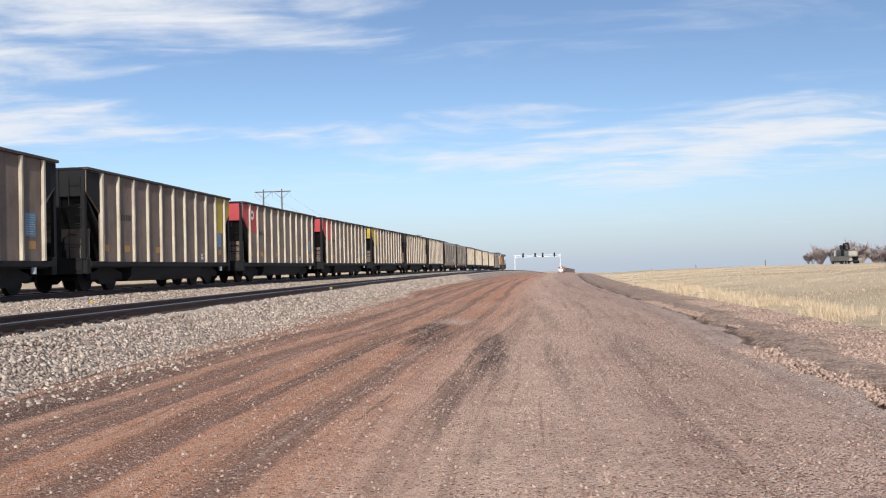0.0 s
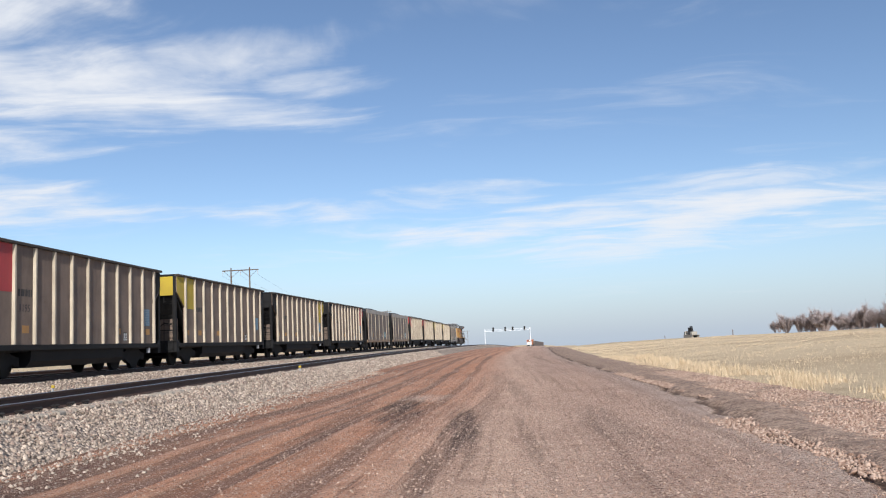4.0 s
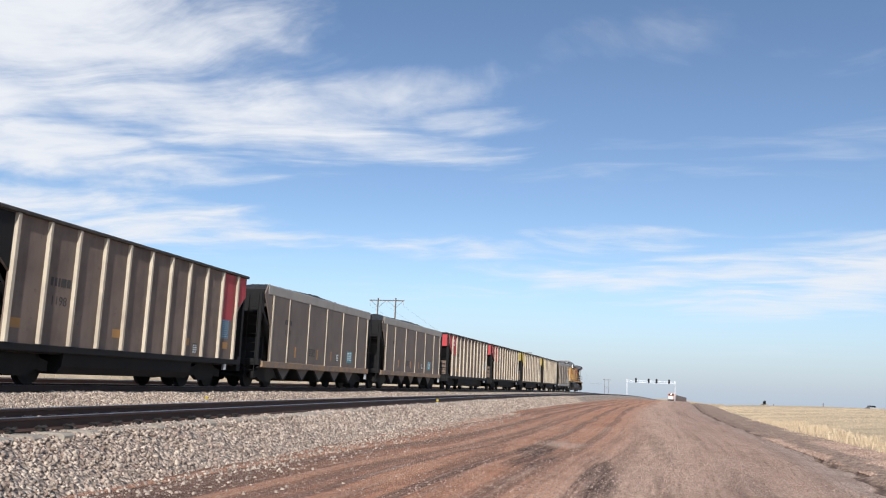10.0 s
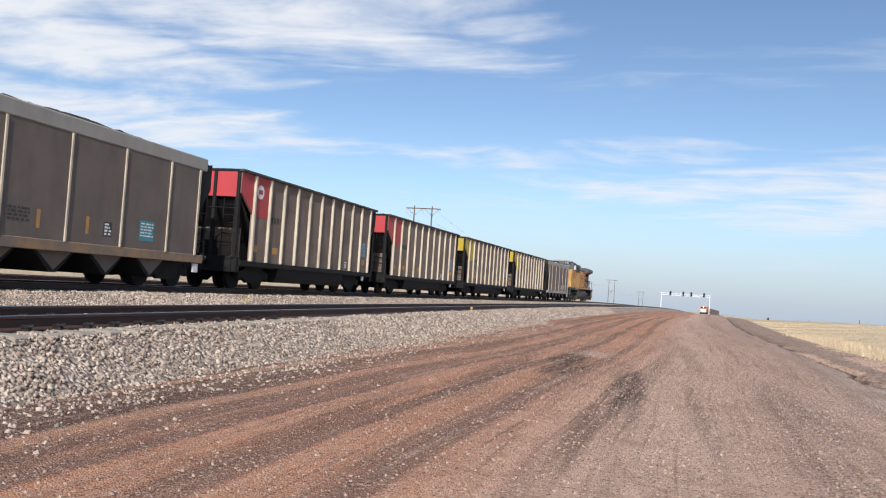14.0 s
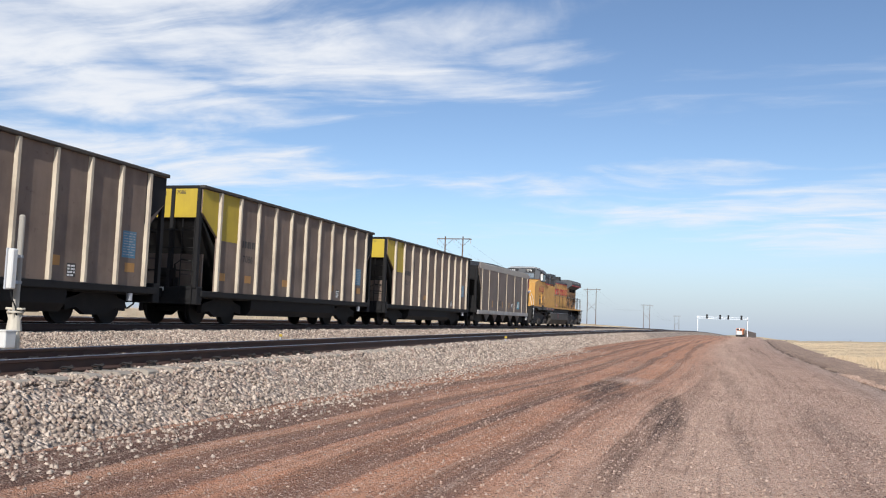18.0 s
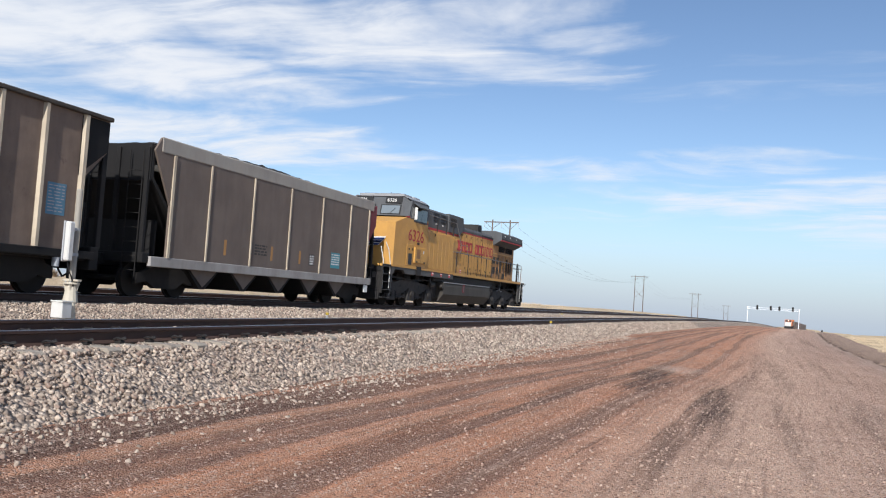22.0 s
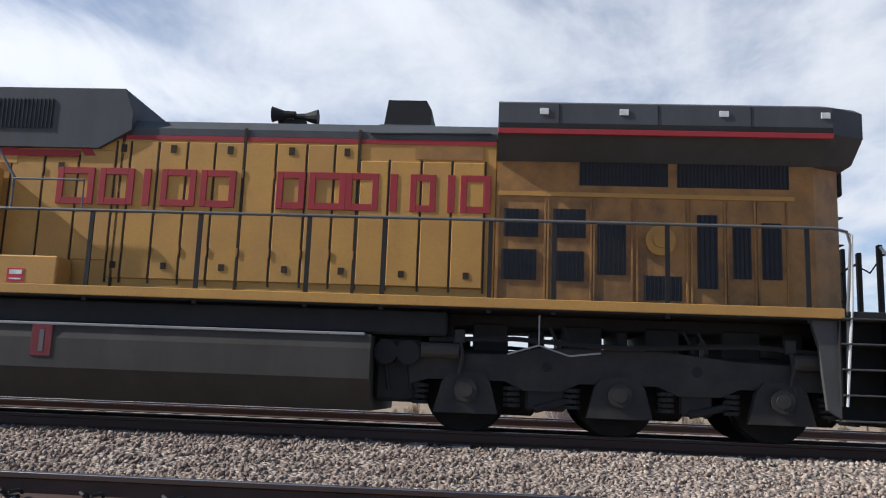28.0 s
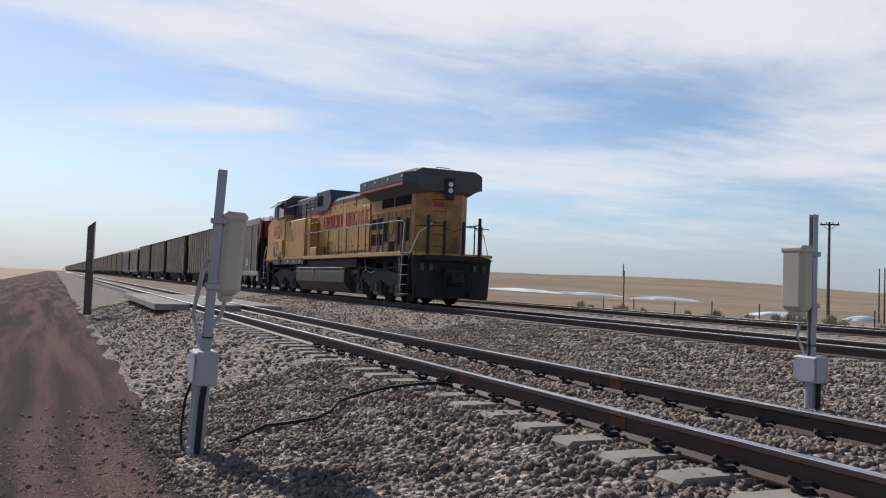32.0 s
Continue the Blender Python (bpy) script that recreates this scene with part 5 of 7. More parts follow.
        part("windscreen", Mesh().prism([(0.946, 3.87), (1.052, 4.22), (1.06, 4.22), (0.954, 3.87)], x0 + 0.06, x1 - 0.06, "x"), WINDSCREEN, fr, "windscreen with sky reflection painted into its tint")
        part("wiper", Mesh().tube([((x0 + x1) / 2, 0.93, 3.86), ((x0 + x1) / 2 + 0.25, 1.0, 4.12)], 0.01, 5), BLACK, fr)
    for x in (-0.72, 0.72):
        nb = part("number_board", Mesh().prism([(1.055, 4.33), (1.125, 4.60), (1.19, 4.60), (1.14, 4.33)], x - 0.4, x + 0.4, "x"), BLACK, L, "black number board")
        lettering("6326", 0.165, STENCIL_WHITE, x - 0.31, 1.055, 4.38, nb, "board_number", "white figures", face=0).matrix_basis @= Matrix.Rotation(radians(-14), 4, "X")
    hl = part("headlight", Mesh().box(-0.2, 0.2, -0.535, -0.45, 2.85, 3.3, 0.02), BLACK, L)
    for z in (2.97, 3.17):
        part("lamp", Mesh().disc((0, -0.540, z), 0.075, 0.03, "y", 16), LAMP_GLASS, hl, "round headlamp")
    # nose emblem: wings and shield as plain shapes
    em = part("winged_emblem", Mesh().prism([(-0.28, 2.72), (0.28, 2.72), (0.28, 2.35), (0.0, 2.05), (-0.28, 2.35)], -0.540, -0.530, "y"), LOCO_BLUE, L, "blue winged shield emblem", at=None)
    m = Mesh()
    for i in range(4):
        m.box(-0.22 + i * 0.12, -0.17 + i * 0.12, -0.547, -0.541, 2.15 + 0.06 * abs(i - 1.5), 2.45)
    part("emblem_stripes", m, LABEL_RED, em)
    for s in (1, -1):
        part("emblem_ground", Mesh().prism([(s * 0.3, 2.74), (s * 1.24, 2.78), (s * 1.16, 2.66), (s * 0.9, 2.42), (s * 0.3, 2.38)], -0.5365, -0.532, "y"), STENCIL_WHITE, em)
        m = Mesh()
        for i in range(3):
            z = 2.70 - 0.11 * i
            m.prism([(s * 0.32, z), (s * (1.2 - 0.1 * i), z + 0.03), (s * (1.12 - 0.13 * i), z - 0.06), (s * 0.32, z - 0.07)], -0.543, -0.533, "y")
        part("emblem_wing", m, LOCO_BLUE, em)
    part("nose_mark", Mesh().prism([(-0.1, 3.3), (0.1, 3.3), (0.1, 3.2), (0.0, 3.12), (-0.1, 3.2)], -0.515, -0.51, "y"), LABEL_RED, L, at=Matrix.Translation((0.45, 0.02, -0.05)))
    part("nose_door_seam", Mesh().box(0.62, 0.632, -0.540, -0.5, 1.75, 3.35), SEAM, L)

    def cab(s):
        part("cab_stripe", Mesh().prism([(0.70, 3.715), (0.95, 3.79), (1.2, 3.79), (1.2, 3.715)], s * 1.502, s * 1.508, "x"), LOCO_RED, L)
        part("cab_stripe", Mesh().box(s * 1.503, s * 1.508, 3.13, 3.31, 3.62, 3.70), LOCO_RED, L)
        wf = part("cab_window_frame", Mesh().box(s * 1.495, s * 1.525, 1.66, 3.14, 3.60, 4.24, 0.02), LOCO_GREY, L)
        part("side_window", Mesh().box(s * 1.525, s * 1.532, 1.73, 2.42, 3.67, 4.19), GLASS, wf, "dark cab side window")
        part("side_window", Mesh().box(s * 1.525, s * 1.532, 2.46, 3.08, 3.67, 4.19), GLASS, wf, "dark cab side window")
        qf = part("quarter_frame", Mesh().prism([(1.26, 3.72), (1.62, 3.70), (1.62, 4.24), (1.36, 4.24)], s * 1.497, s * 1.515, "x"), LOCO_GREY, L)
        part("quarter_window", Mesh().prism([(1.31, 3.77), (1.57, 3.75), (1.57, 4.19), (1.40, 4.19)], s * 1.515, s * 1.521, "x"), GLASS, qf)
        part("wind_deflector", Mesh().box(s * 1.53, s * 1.66, 1.63, 1.66, 3.70, 4.22), WHITE_PAINT, L, "pale wind deflector")
        part("sun_visor", Mesh().prism([(s * 1.50, 4.40), (s * 1.52, 4.42), (s * 1.86, 4.20), (s * 1.85, 4.18)], 1.50, 2.95, "y"), LOCO_GREY, L, "grey awning over the side window")
        d = part("cab_side_door", Mesh().box(s * 1.502, s * 1.522, 1.06, 1.78, 1.72, 2.62, 0.01), LOCO_YELLOW, L)
        part("door_grille", Mesh().box(s * 1.523, s * 1.528, 1.25, 1.63, 1.76, 2.24), GRILLE, d)
        for yy in (1.27, 1.62):
            part("door_latch", Mesh().disc((s * 1.525, yy, 2.42), 0.045, 0.03, "x", 12), SEAM, d)
        b = part("equipment_box", Mesh().box(s * 1.502, s * 1.58, 1.84, 3.2, 1.87, 2.55, 0.012), LOCO_YELLOW, L)
        part("box_mesh", Mesh().box(s * 1.581, s * 1.586, 2.0, 2.44, 2.06, 2.46), LOCO_YELLOW_SOOT, b)
        part("box_seam", Mesh().box(s * 1.581, s * 1.584, 2.52, 2.53, 1.89, 2.53), SEAM, b)
        part("box_notice", Mesh().box(s * 1.581, s * 1.584, 2.74, 2.87, 2.30, 2.42), STENCIL_WHITE, b)
        for yy in (2.0, 2.86):
            part("box_handle", Mesh().box(s * 1.581, s * 1.586, yy, yy + 0.16, 1.89, 1.95), BLACK, b)
        part("vent_slot", Mesh().box(s * 1.503, s * 1.52, 2.14, 2.42, 2.66, 2.76, 0.01), SEAM, L)
        part("jack_pad", Mesh().box(s * 1.49, s * 1.53, 2.24, 2.78, 1.34, 1.73, 0.01), LOCO_BLACK, L)
        fig = lettering("6326", 0.50, LOCO_RED, s * 1.508, 1.13 if s > 0 else 3.15, 2.79, L, "cab_number", "large red road number", narrow=1.28)
        if s < 0:
            fig.matrix_basis = Matrix.Translation((-1.508, 3.15, 2.79)) @ Matrix(((0, 0, -1, 0), (-1.28, 0, 0, 0), (0, 1, 0, 0), (0, 0, 0, 1)))
    mirrored(cab)

    # equipment cabinet behind the cab
    part("cabinet", Mesh().box(-1.45, 1.45, 3.335, 6.96, 1.6, 3.43, 0.03), LOCO_YELLOW, L, "yellow electrical cabinet")
    part("upper_cabinet", Mesh().prism([(-0.97, 3.42), (-0.97, 4.42), (-0.75, 4.55), (0.75, 4.55), (0.97, 4.42), (0.97, 3.42)], 3.335, 7.12, "y"), LOCO_GREY, L)

    def cabinet(s):
        ys = (3.36, 3.72, 4.25, 4.80, 5.31, 5.78, 6.25, 6.74, 6.95)
        for a, b in zip(ys, ys[1:]):
            panel(L, a, b, 1.72, 3.40, 1.45, s, LOCO_YELLOW, "cabinet_door", 0.008, 0.018)
            part("door_seam", Mesh().box(s * 1.451, s * 1.463, b - 0.008, b + 0.008, 1.74, 3.38), LOCO_YELLOW_SOOT, L)
        part("cabinet_stripe", Mesh().box(s * 0.972, s * 0.98, 3.34, 7.70, 3.56, 3.66), LOCO_RED, L)
        part("cabinet_band", Mesh().box(s * 0.972, s * 0.978, 3.34, 7.70, 3.45, 3.555), LOCO_YELLOW, L)
        louvre(L, 5.19, 5.93, 3.98, 4.54 - 0.12, 0.97, s, False, 0.11)
        louvre(L, 6.15, 6.85, 3.98, 4.54 - 0.12, 0.97, s, False, 0.11)
        part("cabinet_grab", Mesh().box(s * 1.47, s * 1.50, 4.28, 4.36, 3.22, 3.34, 0.01), SEAM, L)
        part("roof_handrail", Mesh().tube([(s * 1.40, 3.31, 4.13), (s * 1.40, 7.28, 4.10), (s * 1.45, 7.97, 3.14), (s * 1.45, 7.97, 2.71)], 0.02, 8), RAIL_POST, L)
        for y in (4.72, 5.91, 6.9):
            part("roof_rail_post", Mesh().tube([(s * 1.40, y, 3.42), (s * 1.40, y, 4.12)], 0.03, 6), LOCO_BLACK, L)
        for y in (4.35, 5.5, 6.35):
            part("small_plate", Mesh().box(s * 0.972, s * 0.979, y, y + 0.16, 3.86, 3.92), STENCIL_WHITE, L)
        part("side_duct", Mesh().box(s * 0.97, s * 1.40, 6.98, 7.55, 1.62, 3.36, 0.04), LOCO_YELLOW, L, "yellow air duct housing")
        part("battery_box", Mesh().box(s * 1.0, s * 1.42, 7.66, 8.70, 1.60, 2.08, 0.02), LOCO_YELLOW, L)
        lb = part("warning_label", Mesh().box(s * 1.421, s * 1.425, 8.02, 8.26, 1.72, 1.90), LABEL_RED, L, "red and white warning label")
        part("label_text", Mesh().box(s * 1.426, s * 1.428, 8.05, 8.23, 1.82, 1.88).box(s * 1.426, s * 1.428, 8.06, 8.22, 1.75, 1.77), STENCIL_WHITE, lb)
    mirrored(cabinet)

    # dynamic brake box and long hood
    part("brake_housing", Mesh().prism([(7.14, 3.68), (7.14, 4.55), (9.22, 4.55), (9.36, 4.2), (9.36, 3.95), (8.9, 3.68)], -1.02, 1.02, "x"), LOCO_GREY, L)
    part("hood", Mesh().box(-0.95, 0.95, 7.0, 14.6, 1.6, 3.9, 0.02), LOCO_YELLOW, L, "long yellow hood")
    part("hood_roof", Mesh().prism([(-0.955, 3.90), (-0.955, 4.0), (-0.85, 4.13), (-0.6, 4.19), (0.6, 4.19), (0.85, 4.13), (0.955, 4.0), (0.955, 3.90)], 9.26, 14.62, "y"), LOCO_GREY, L, smooth=False)

    def hood(s):
        louvre(L, 7.34, 8.19, 3.95, 4.38, 1.02, s, True, 0.06)
        part("hood_stripe", Mesh().box(s * 0.956, s * 0.962, 8.55, 14.58, 3.83, 3.895), LOCO_RED, L, "red stripe along the hood")
        part("stripe_slant", Mesh().prism([(8.45, 3.88), (8.62, 3.88), (8.86, 3.58), (8.70, 3.58)], s * 0.974, s * 0.981, "x"), LOCO_RED, L)
        part("hood_stripe", Mesh().box(s * 0.975, s * 0.982, 7.7, 8.62, 3.56, 3.65), LOCO_RED, L)
        edges = [7.62, 8.11, 8.62, 9.16, 9.37, 9.78, 10.20, 10.60, 11.03, 11.48, 11.92, 12.32, 12.66]
        for i, (a, b) in enumerate(zip(edges, edges[1:])):
            top = 3.52 if b < 8.7 else 3.66 if b < 9.3 else 3.80
            d = panel(L, a, b, 1.86 if b > 9.2 else 2.1, top, 0.95, s, LOCO_YELLOW)
            if i % 2 == 1:
                part("door_latch", Mesh().box(s * 0.973, s * 0.982, (a + b) / 2 - 0.04, (a + b) / 2 + 0.04, top - 0.16, top - 0.05), SEAM, d)
                part("door_latch", Mesh().box(s * 0.973, s * 0.982, (a + b) / 2 - 0.04, (a + b) / 2 + 0.04, 2.0, 2.09), SEAM, d)
            for z in (2.2, 3.3):
                part("door_hinge", Mesh().tube([(s * 0.978, b - 0.01, z), (s * 0.978, b - 0.01, z + 0.12)], 0.012, 6), LOCO_YELLOW_SOOT, d)
        for y in edges:
            part("door_seam", Mesh().box(s * 0.951, s * 0.968, y - 0.013, y + 0.013, 1.8, 3.6 if y < 9 else 3.8), SEAM, L)
        edges = [12.68, 13.10, 13.55, 13.98, 14.44]
        for y in edges:
            part("door_seam", Mesh().box(s * 0.951, s * 0.985, y - 0.014, y + 0.014, 1.8, 3.6), SEAM, L)
        for i, (a, b) in enumerate(zip(edges, edges[1:])):
            d = panel(L, a, b, 1.86, 3.58, 0.95, s, LOCO_YELLOW, t=0.04)
            if i in (1, 3):
                part("door_latch", Mesh().box(s * 0.991, s * 0.998, (a + b) / 2 - 0.04, (a + b) / 2 + 0.04, 1.98, 2.07), SEAM, d)
        part("exhaust_soot", Mesh().box(s * 0.956, s * 0.9615, 13.45, 14.4, 3.62, 3.80), LOCO_YELLOW_SOOT, L)
        part("hood_pipe", Mesh().tube([(s * 0.97, 12.8, 3.98), (s * 0.97, 14.5, 4.0)], 0.018, 6), LOCO_GREY, L)
        for y in (9.26, 11.03, 12.67):
            part("hood_joint", Mesh().box(s * 0.957, s * 0.972, y - 0.03, y + 0.01, 1.72, 4.02), SEAM, L)
        # the painted name, as plain red bars
        for y, w in ((8.34, .54), (8.96, .5), (9.58, .14), (9.86, .5), (10.43, .5), (11.52, .40), (11.98, .52), (12.50, .46), (13.10, .13), (13.40, .36), (13.90, .13), (14.10, .42)):
            yy = y if s > 0 else 22.9 - y - w
            for a, b in (((yy + 0.02, yy + 0.125),) if w < 0.2 else ((yy, yy + 0.09), (yy + w - 0.09, yy + w))):
                part("name_bar", Mesh().box(s * 0.973, s * 0.999, a, b, 2.88, 3.40, 0.004), LOCO_RED, L)
            if w > 0.2:
                for z in (2.88, 3.31):
                    part("name_bar", Mesh().box(s * 0.973, s * 0.998, yy + 0.09, yy + w - 0.09, z, z + 0.09), LOCO_RED, L)
    mirrored(hood)
    st = part("exhaust_stack", Mesh().prism([(12.92, 4.18), (13.62, 4.18), (13.62, 4.46), (13.54, 4.6), (12.98, 4.6)], -0.55, 0.55, "x"), LOCO_BLACK, L, "sooty exhaust stack")
    part("stack_lip", Mesh().box(-0.58, 0.58, 12.86, 13.68, 4.17, 4.23, 0.01), LOCO_GREY, st)
    hn = part("air_horn", Mesh().box(-0.06, 0.06, 11.3, 11.65, 4.19, 4.44, 0.01), LOCO_BLACK, L, "black air horn cluster")
    for y0, y1, x in ((11.5, 11.14, 0.1), (11.45, 11.82, -0.02), (11.4, 11.18, -0.18)):
        part("horn_bell", Mesh().tube([(x, y0, 4.5), (x, (y0 + y1) / 2, 4.5), (x, y1, 4.5)], [0.05, 0.06, 0.12], 12), LOCO_BLACK, hn)

    # radiator section
    part("radiator_cab", Mesh().prism([(-0.98, 14.6), (0.98, 14.6), (0.98, 18.86), (0.56, 19.33), (-0.56, 19.33), (-0.98, 18.86)], 1.6, 3.75, "z"), LOCO_YELLOW_SOOT, L, "sooty yellow radiator compartment")
    part("radiator_wing", Mesh().prism([(-1.0, 3.62), (-1.5, 3.92), (-1.5, 4.27), (-1.1, 4.42), (1.1, 4.42), (1.5, 4.27), (1.5, 3.92), (1.0, 3.62)], 14.6, 18.95, "y"), LOCO_GREY, L, "wide grey radiator housing")
    m = Mesh()
    a = [(-1.0, 3.62), (-1.5, 3.92), (-1.5, 4.27), (-1.1, 4.42), (1.1, 4.42), (1.5, 4.27), (1.5, 3.92), (1.0, 3.62)]
    b = [(-0.85, 3.68), (-1.26, 3.93), (-1.26, 4.27), (-0.98, 4.41), (0.98, 4.41), (1.26, 4.27), (1.26, 3.93), (0.85, 3.68)]
    m.add([(p[0], 18.952, p[1]) for p in a] + [(p[0], 19.42, p[1]) for p in b], [(i, (i + 1) % 8, 8 + (i + 1) % 8, 8 + i) for i in range(8)] + [tuple(range(8, 16)), tuple(range(7, -1, -1))])
    part("radiator_end", m, LOCO_GREY, L)

    def rad(s):
        part("radiator_stripe", Mesh().box(s * 1.46, s * 1.512, 14.6, 18.95, 3.855, 3.925, 0.004), LOCO_RED, L, "red stripe under the radiator housing")
        # black strip drawn in for the shade under the overhanging wing
        part("wing_shadow_plate", Mesh().prism([(s * 1.495, 3.93), (s * 1.508, 3.93), (s * 1.508, 4.0), (s * 1.495, 4.0)], 14.62, 18.95, "y"), LOCO_BLACK, L)
        for y in (15.15, 16.2, 17.5, 18.8):
            part("lifting_eye", Mesh().box(s * 1.502, s * 1.515, y, y + 0.12, 4.12, 4.2, 0.004), STENCIL_WHITE, L)
        for y in (15.4, 16.7, 17.9):
            part("wing_seam", Mesh().box(s * 1.502, s * 1.506, y, y + 0.012, 4.0, 4.26), LOCO_BLACK, L)
        louvre(L, 15.73, 16.93, 3.30, 3.74, 0.98, s, True, 0.05)
        louvre(L, 17.05, 18.54, 3.30, 3.74, 0.98, s, True, 0.05)
        for y0, y1, z0, z1 in ((14.71, 15.18, 2.58, 2.96), (14.69, 15.16, 2.0, 2.41), (15.38, 15.82, 2.58, 2.97), (15.37, 15.8, 2.0, 2.40), (15.98, 16.36, 2.1, 2.79), (17.31, 17.58, 1.95, 2.93), (17.78, 18.02, 2.09, 2.80), (18.16, 18.42, 2.09, 2.84), (16.6, 17.1, 1.78, 2.1)):
            louvre(L, y0, y1, z0, z1, 0.985, s, True, 0.055)
        for y0, y1 in ((14.62, 15.28), (15.3, 15.9), (15.92, 16.45), (16.5, 17.18), (17.22, 17.68), (17.7, 18.08), (18.1, 18.5)):
            for yy in (y0, y1 - 0.02):
                part("frame_bar", Mesh().box(s * 0.982, s * 1.0, yy, yy + 0.025, 1.72, 3.12), LOCO_YELLOW_SOOT, L)
        part("fan_cover", Mesh().disc((s * 1.0, 16.82, 2.57), 0.2, 0.05, "x", 20).disc((s * 1.03, 16.82, 2.57), 0.1, 0.05, "x", 14), LOCO_YELLOW, L, "round access cover")
        part("lower_frame", Mesh().box(s * 0.982, s * 1.0, 14.62, 18.6, 3.14, 3.2), LOCO_YELLOW, L)
    mirrored(rad)
    rl = part("rear_light_box", Mesh().box(-0.16, 0.16, 19.48, 19.56, 3.42, 4.12, 0.02), LOCO_BLACK, L)
    for z in (3.72, 3.92):
        part("lamp", Mesh().disc((0, 19.57, z), 0.085, 0.03, "y", 16), LAMP_GLASS, rl, "round rear headlamp")
    part("rear_stripe", Mesh().prism([(-0.55, 3.60), (0.55, 3.60), (0.55, 3.70), (-0.55, 3.70)], 19.331, 19.338, "y"), LOCO_RED, L)
    part("rear_door", Mesh().box(-0.5, 0.05, 19.33, 19.36, 1.7, 3.3, 0.01), LOCO_YELLOW_SOOT, L)
    part("rear_number", Mesh().box(0.12, 0.5, 19.333, 19.338, 3.18, 3.36), LOCO_RED, L)
    for i in range(6):
        z = 1.9 + i * 0.38
        m = Mesh().tube([(0.16, 19.33, z), (0.16, 19.41, z), (0.5, 19.41, z), (0.5, 19.33, z)], 0.011, 5)
        part("grab_iron", m, LOCO_BLACK, L)
    part("roof_grab", Mesh().tube([(0.35, 19.1, 4.38), (0.35, 19.1, 4.5), (-0.15, 19.1, 4.5), (-0.15, 19.1, 4.38)], 0.015, 6), RAIL_POST, L)

    # handrails
    def rails(s):
        x = s * 1.47
        part("handrail", Mesh().tube([(x, 6.88, 2.70), (x, 18.9, 2.70), (x, 19.08, 2.66), (x, 19.12, 2.5), (x, 19.05, 1.6), (x, 19.02, 0.75)], 0.021, 8), RAIL_POST, L)
        for y in (7.38, 9.15, 10.65, 12.13, 13.14, 14.54, 15.37, 16.82, 18.58):
            part("stanchion", Mesh().prism([(x - 0.012, y - 0.03), (x + 0.012, y - 0.03), (x + 0.012, y + 0.03), (x - 0.012, y + 0.03)], 1.5, 2.70, "z"), LOCO_BLACK, L)
        part("mid_handrail", Mesh().tube([(x, 7.98, 3.11), (x, 8.98, 3.11), (x, 8.98, 2.70)], 0.016, 6), RAIL_POST, L)
        part("rear_step_rail", Mesh().tube([(x, 18.98, 2.68), (x, 19.14, 2.62), (x + s * 0.02, 19.10, 1.7), (x + s * 0.02, 19.0, 0.5)], 0.019, 8), WHITE_PAINT, L, "white grab rail beside the rear steps")
        part("rear_step_rail", Mesh().tube([(x, 19.62, 0.75), (x, 19.66, 1.6), (s * 1.2, 19.78, 2.3), (s * 0.75, 19.8, 2.6)], 0.019, 8), WHITE_PAINT, L, "white grab rail beside the rear steps")
        part("front_step_rail", Mesh().tube([(x, -0.45, 0.7), (x, -0.42, 1.7), (s * 1.42, -0.55, 2.25), (s * 1.3, -0.62, 2.55)], 0.019, 8), WHITE_PAINT, L, "white grab rail beside the front steps")
        part("front_step_rail", Mesh().tube([(x, -1.08, 0.7), (x, -1.1, 1.75), (s * 1.35, -1.16, 2.35)], 0.019, 8), WHITE_PAINT, L, "white grab rail beside the front steps")
        for y0, y1, out in ((-1.12, -0.38, 1), (18.95, 19.65, 1)):
            st = part("step_well", Mesh().box(s * 0.95, s * 1.02, y0, y1, 0.35, 1.6).box(s * 0.95, s * 1.5, y0 - 0.02, y0, 0.5, 1.6).box(s * 0.95, s * 1.5, y1, y1 + 0.02, 0.5, 1.6), LOCO_BLACK, L)
            for i in range(5):
                z = 0.34 + 0.31 * i
                part("step_tread", Mesh().box(s * 1.0, s * 1.52, y0, y1, z - 0.02, z, 0.004), LOCO_SILL, st)
        part("rear_side_plate", Mesh().prism([(18.6, 1.55), (18.95, 1.55), (18.95, 0.35), (18.78, 0.45), (18.7, 1.2)], s * 1.36, s * 1.44, "x"), LOCO_SILL, L)
        part("front_side_plate", Mesh().prism([(-0.38, 1.6), (0.0, 1.6), (-0.1, 1.2), (-0.18, 0.5), (-0.36, 0.38)], s * 1.36, s * 1.44, "x"), LOCO_SILL, L)
    mirrored(rails)
    # end platforms, pilots and couplers
    for y, way in ((-1.15, -1), (19.9, 1)):
        part("end_platform", Mesh().box(-1.5, 1.5, min(y, y - way * 0.85), max(y, y - way * 0.85), 1.58, 1.66, 0.01), LOCO_BLACK, L)
        part("pilot", Mesh().prism([(-1.35, 0.25), (1.35, 0.25), (1.45, 1.55), (-1.45, 1.55)], y, y - way * 0.12, "y"), LOCO_BLACK, L, "black pilot plate")
        part("anticlimber", Mesh().box(-1.1, 1.1, min(y, y + way * 0.22), max(y, y + way * 0.22), 1.42, 1.60, 0.02), LOCO_BLACK, L)
        out = 0.14 if way < 0 else 0.32
        part("platform_edge", Mesh().box(-1.46, 1.46, min(y + way * 0.002, y + way * 0.02), max(y + way * 0.002, y + way * 0.02), 1.57, 1.67, 0.004), LOCO_YELLOW, L, "yellow edge of the end platform")
        part("draft_pocket", Mesh().box(-0.34, 0.34, min(y, y + way * 0.16), max(y, y + way * 0.16), 0.62, 1.2, 0.04), LOCO_BLACK, L)
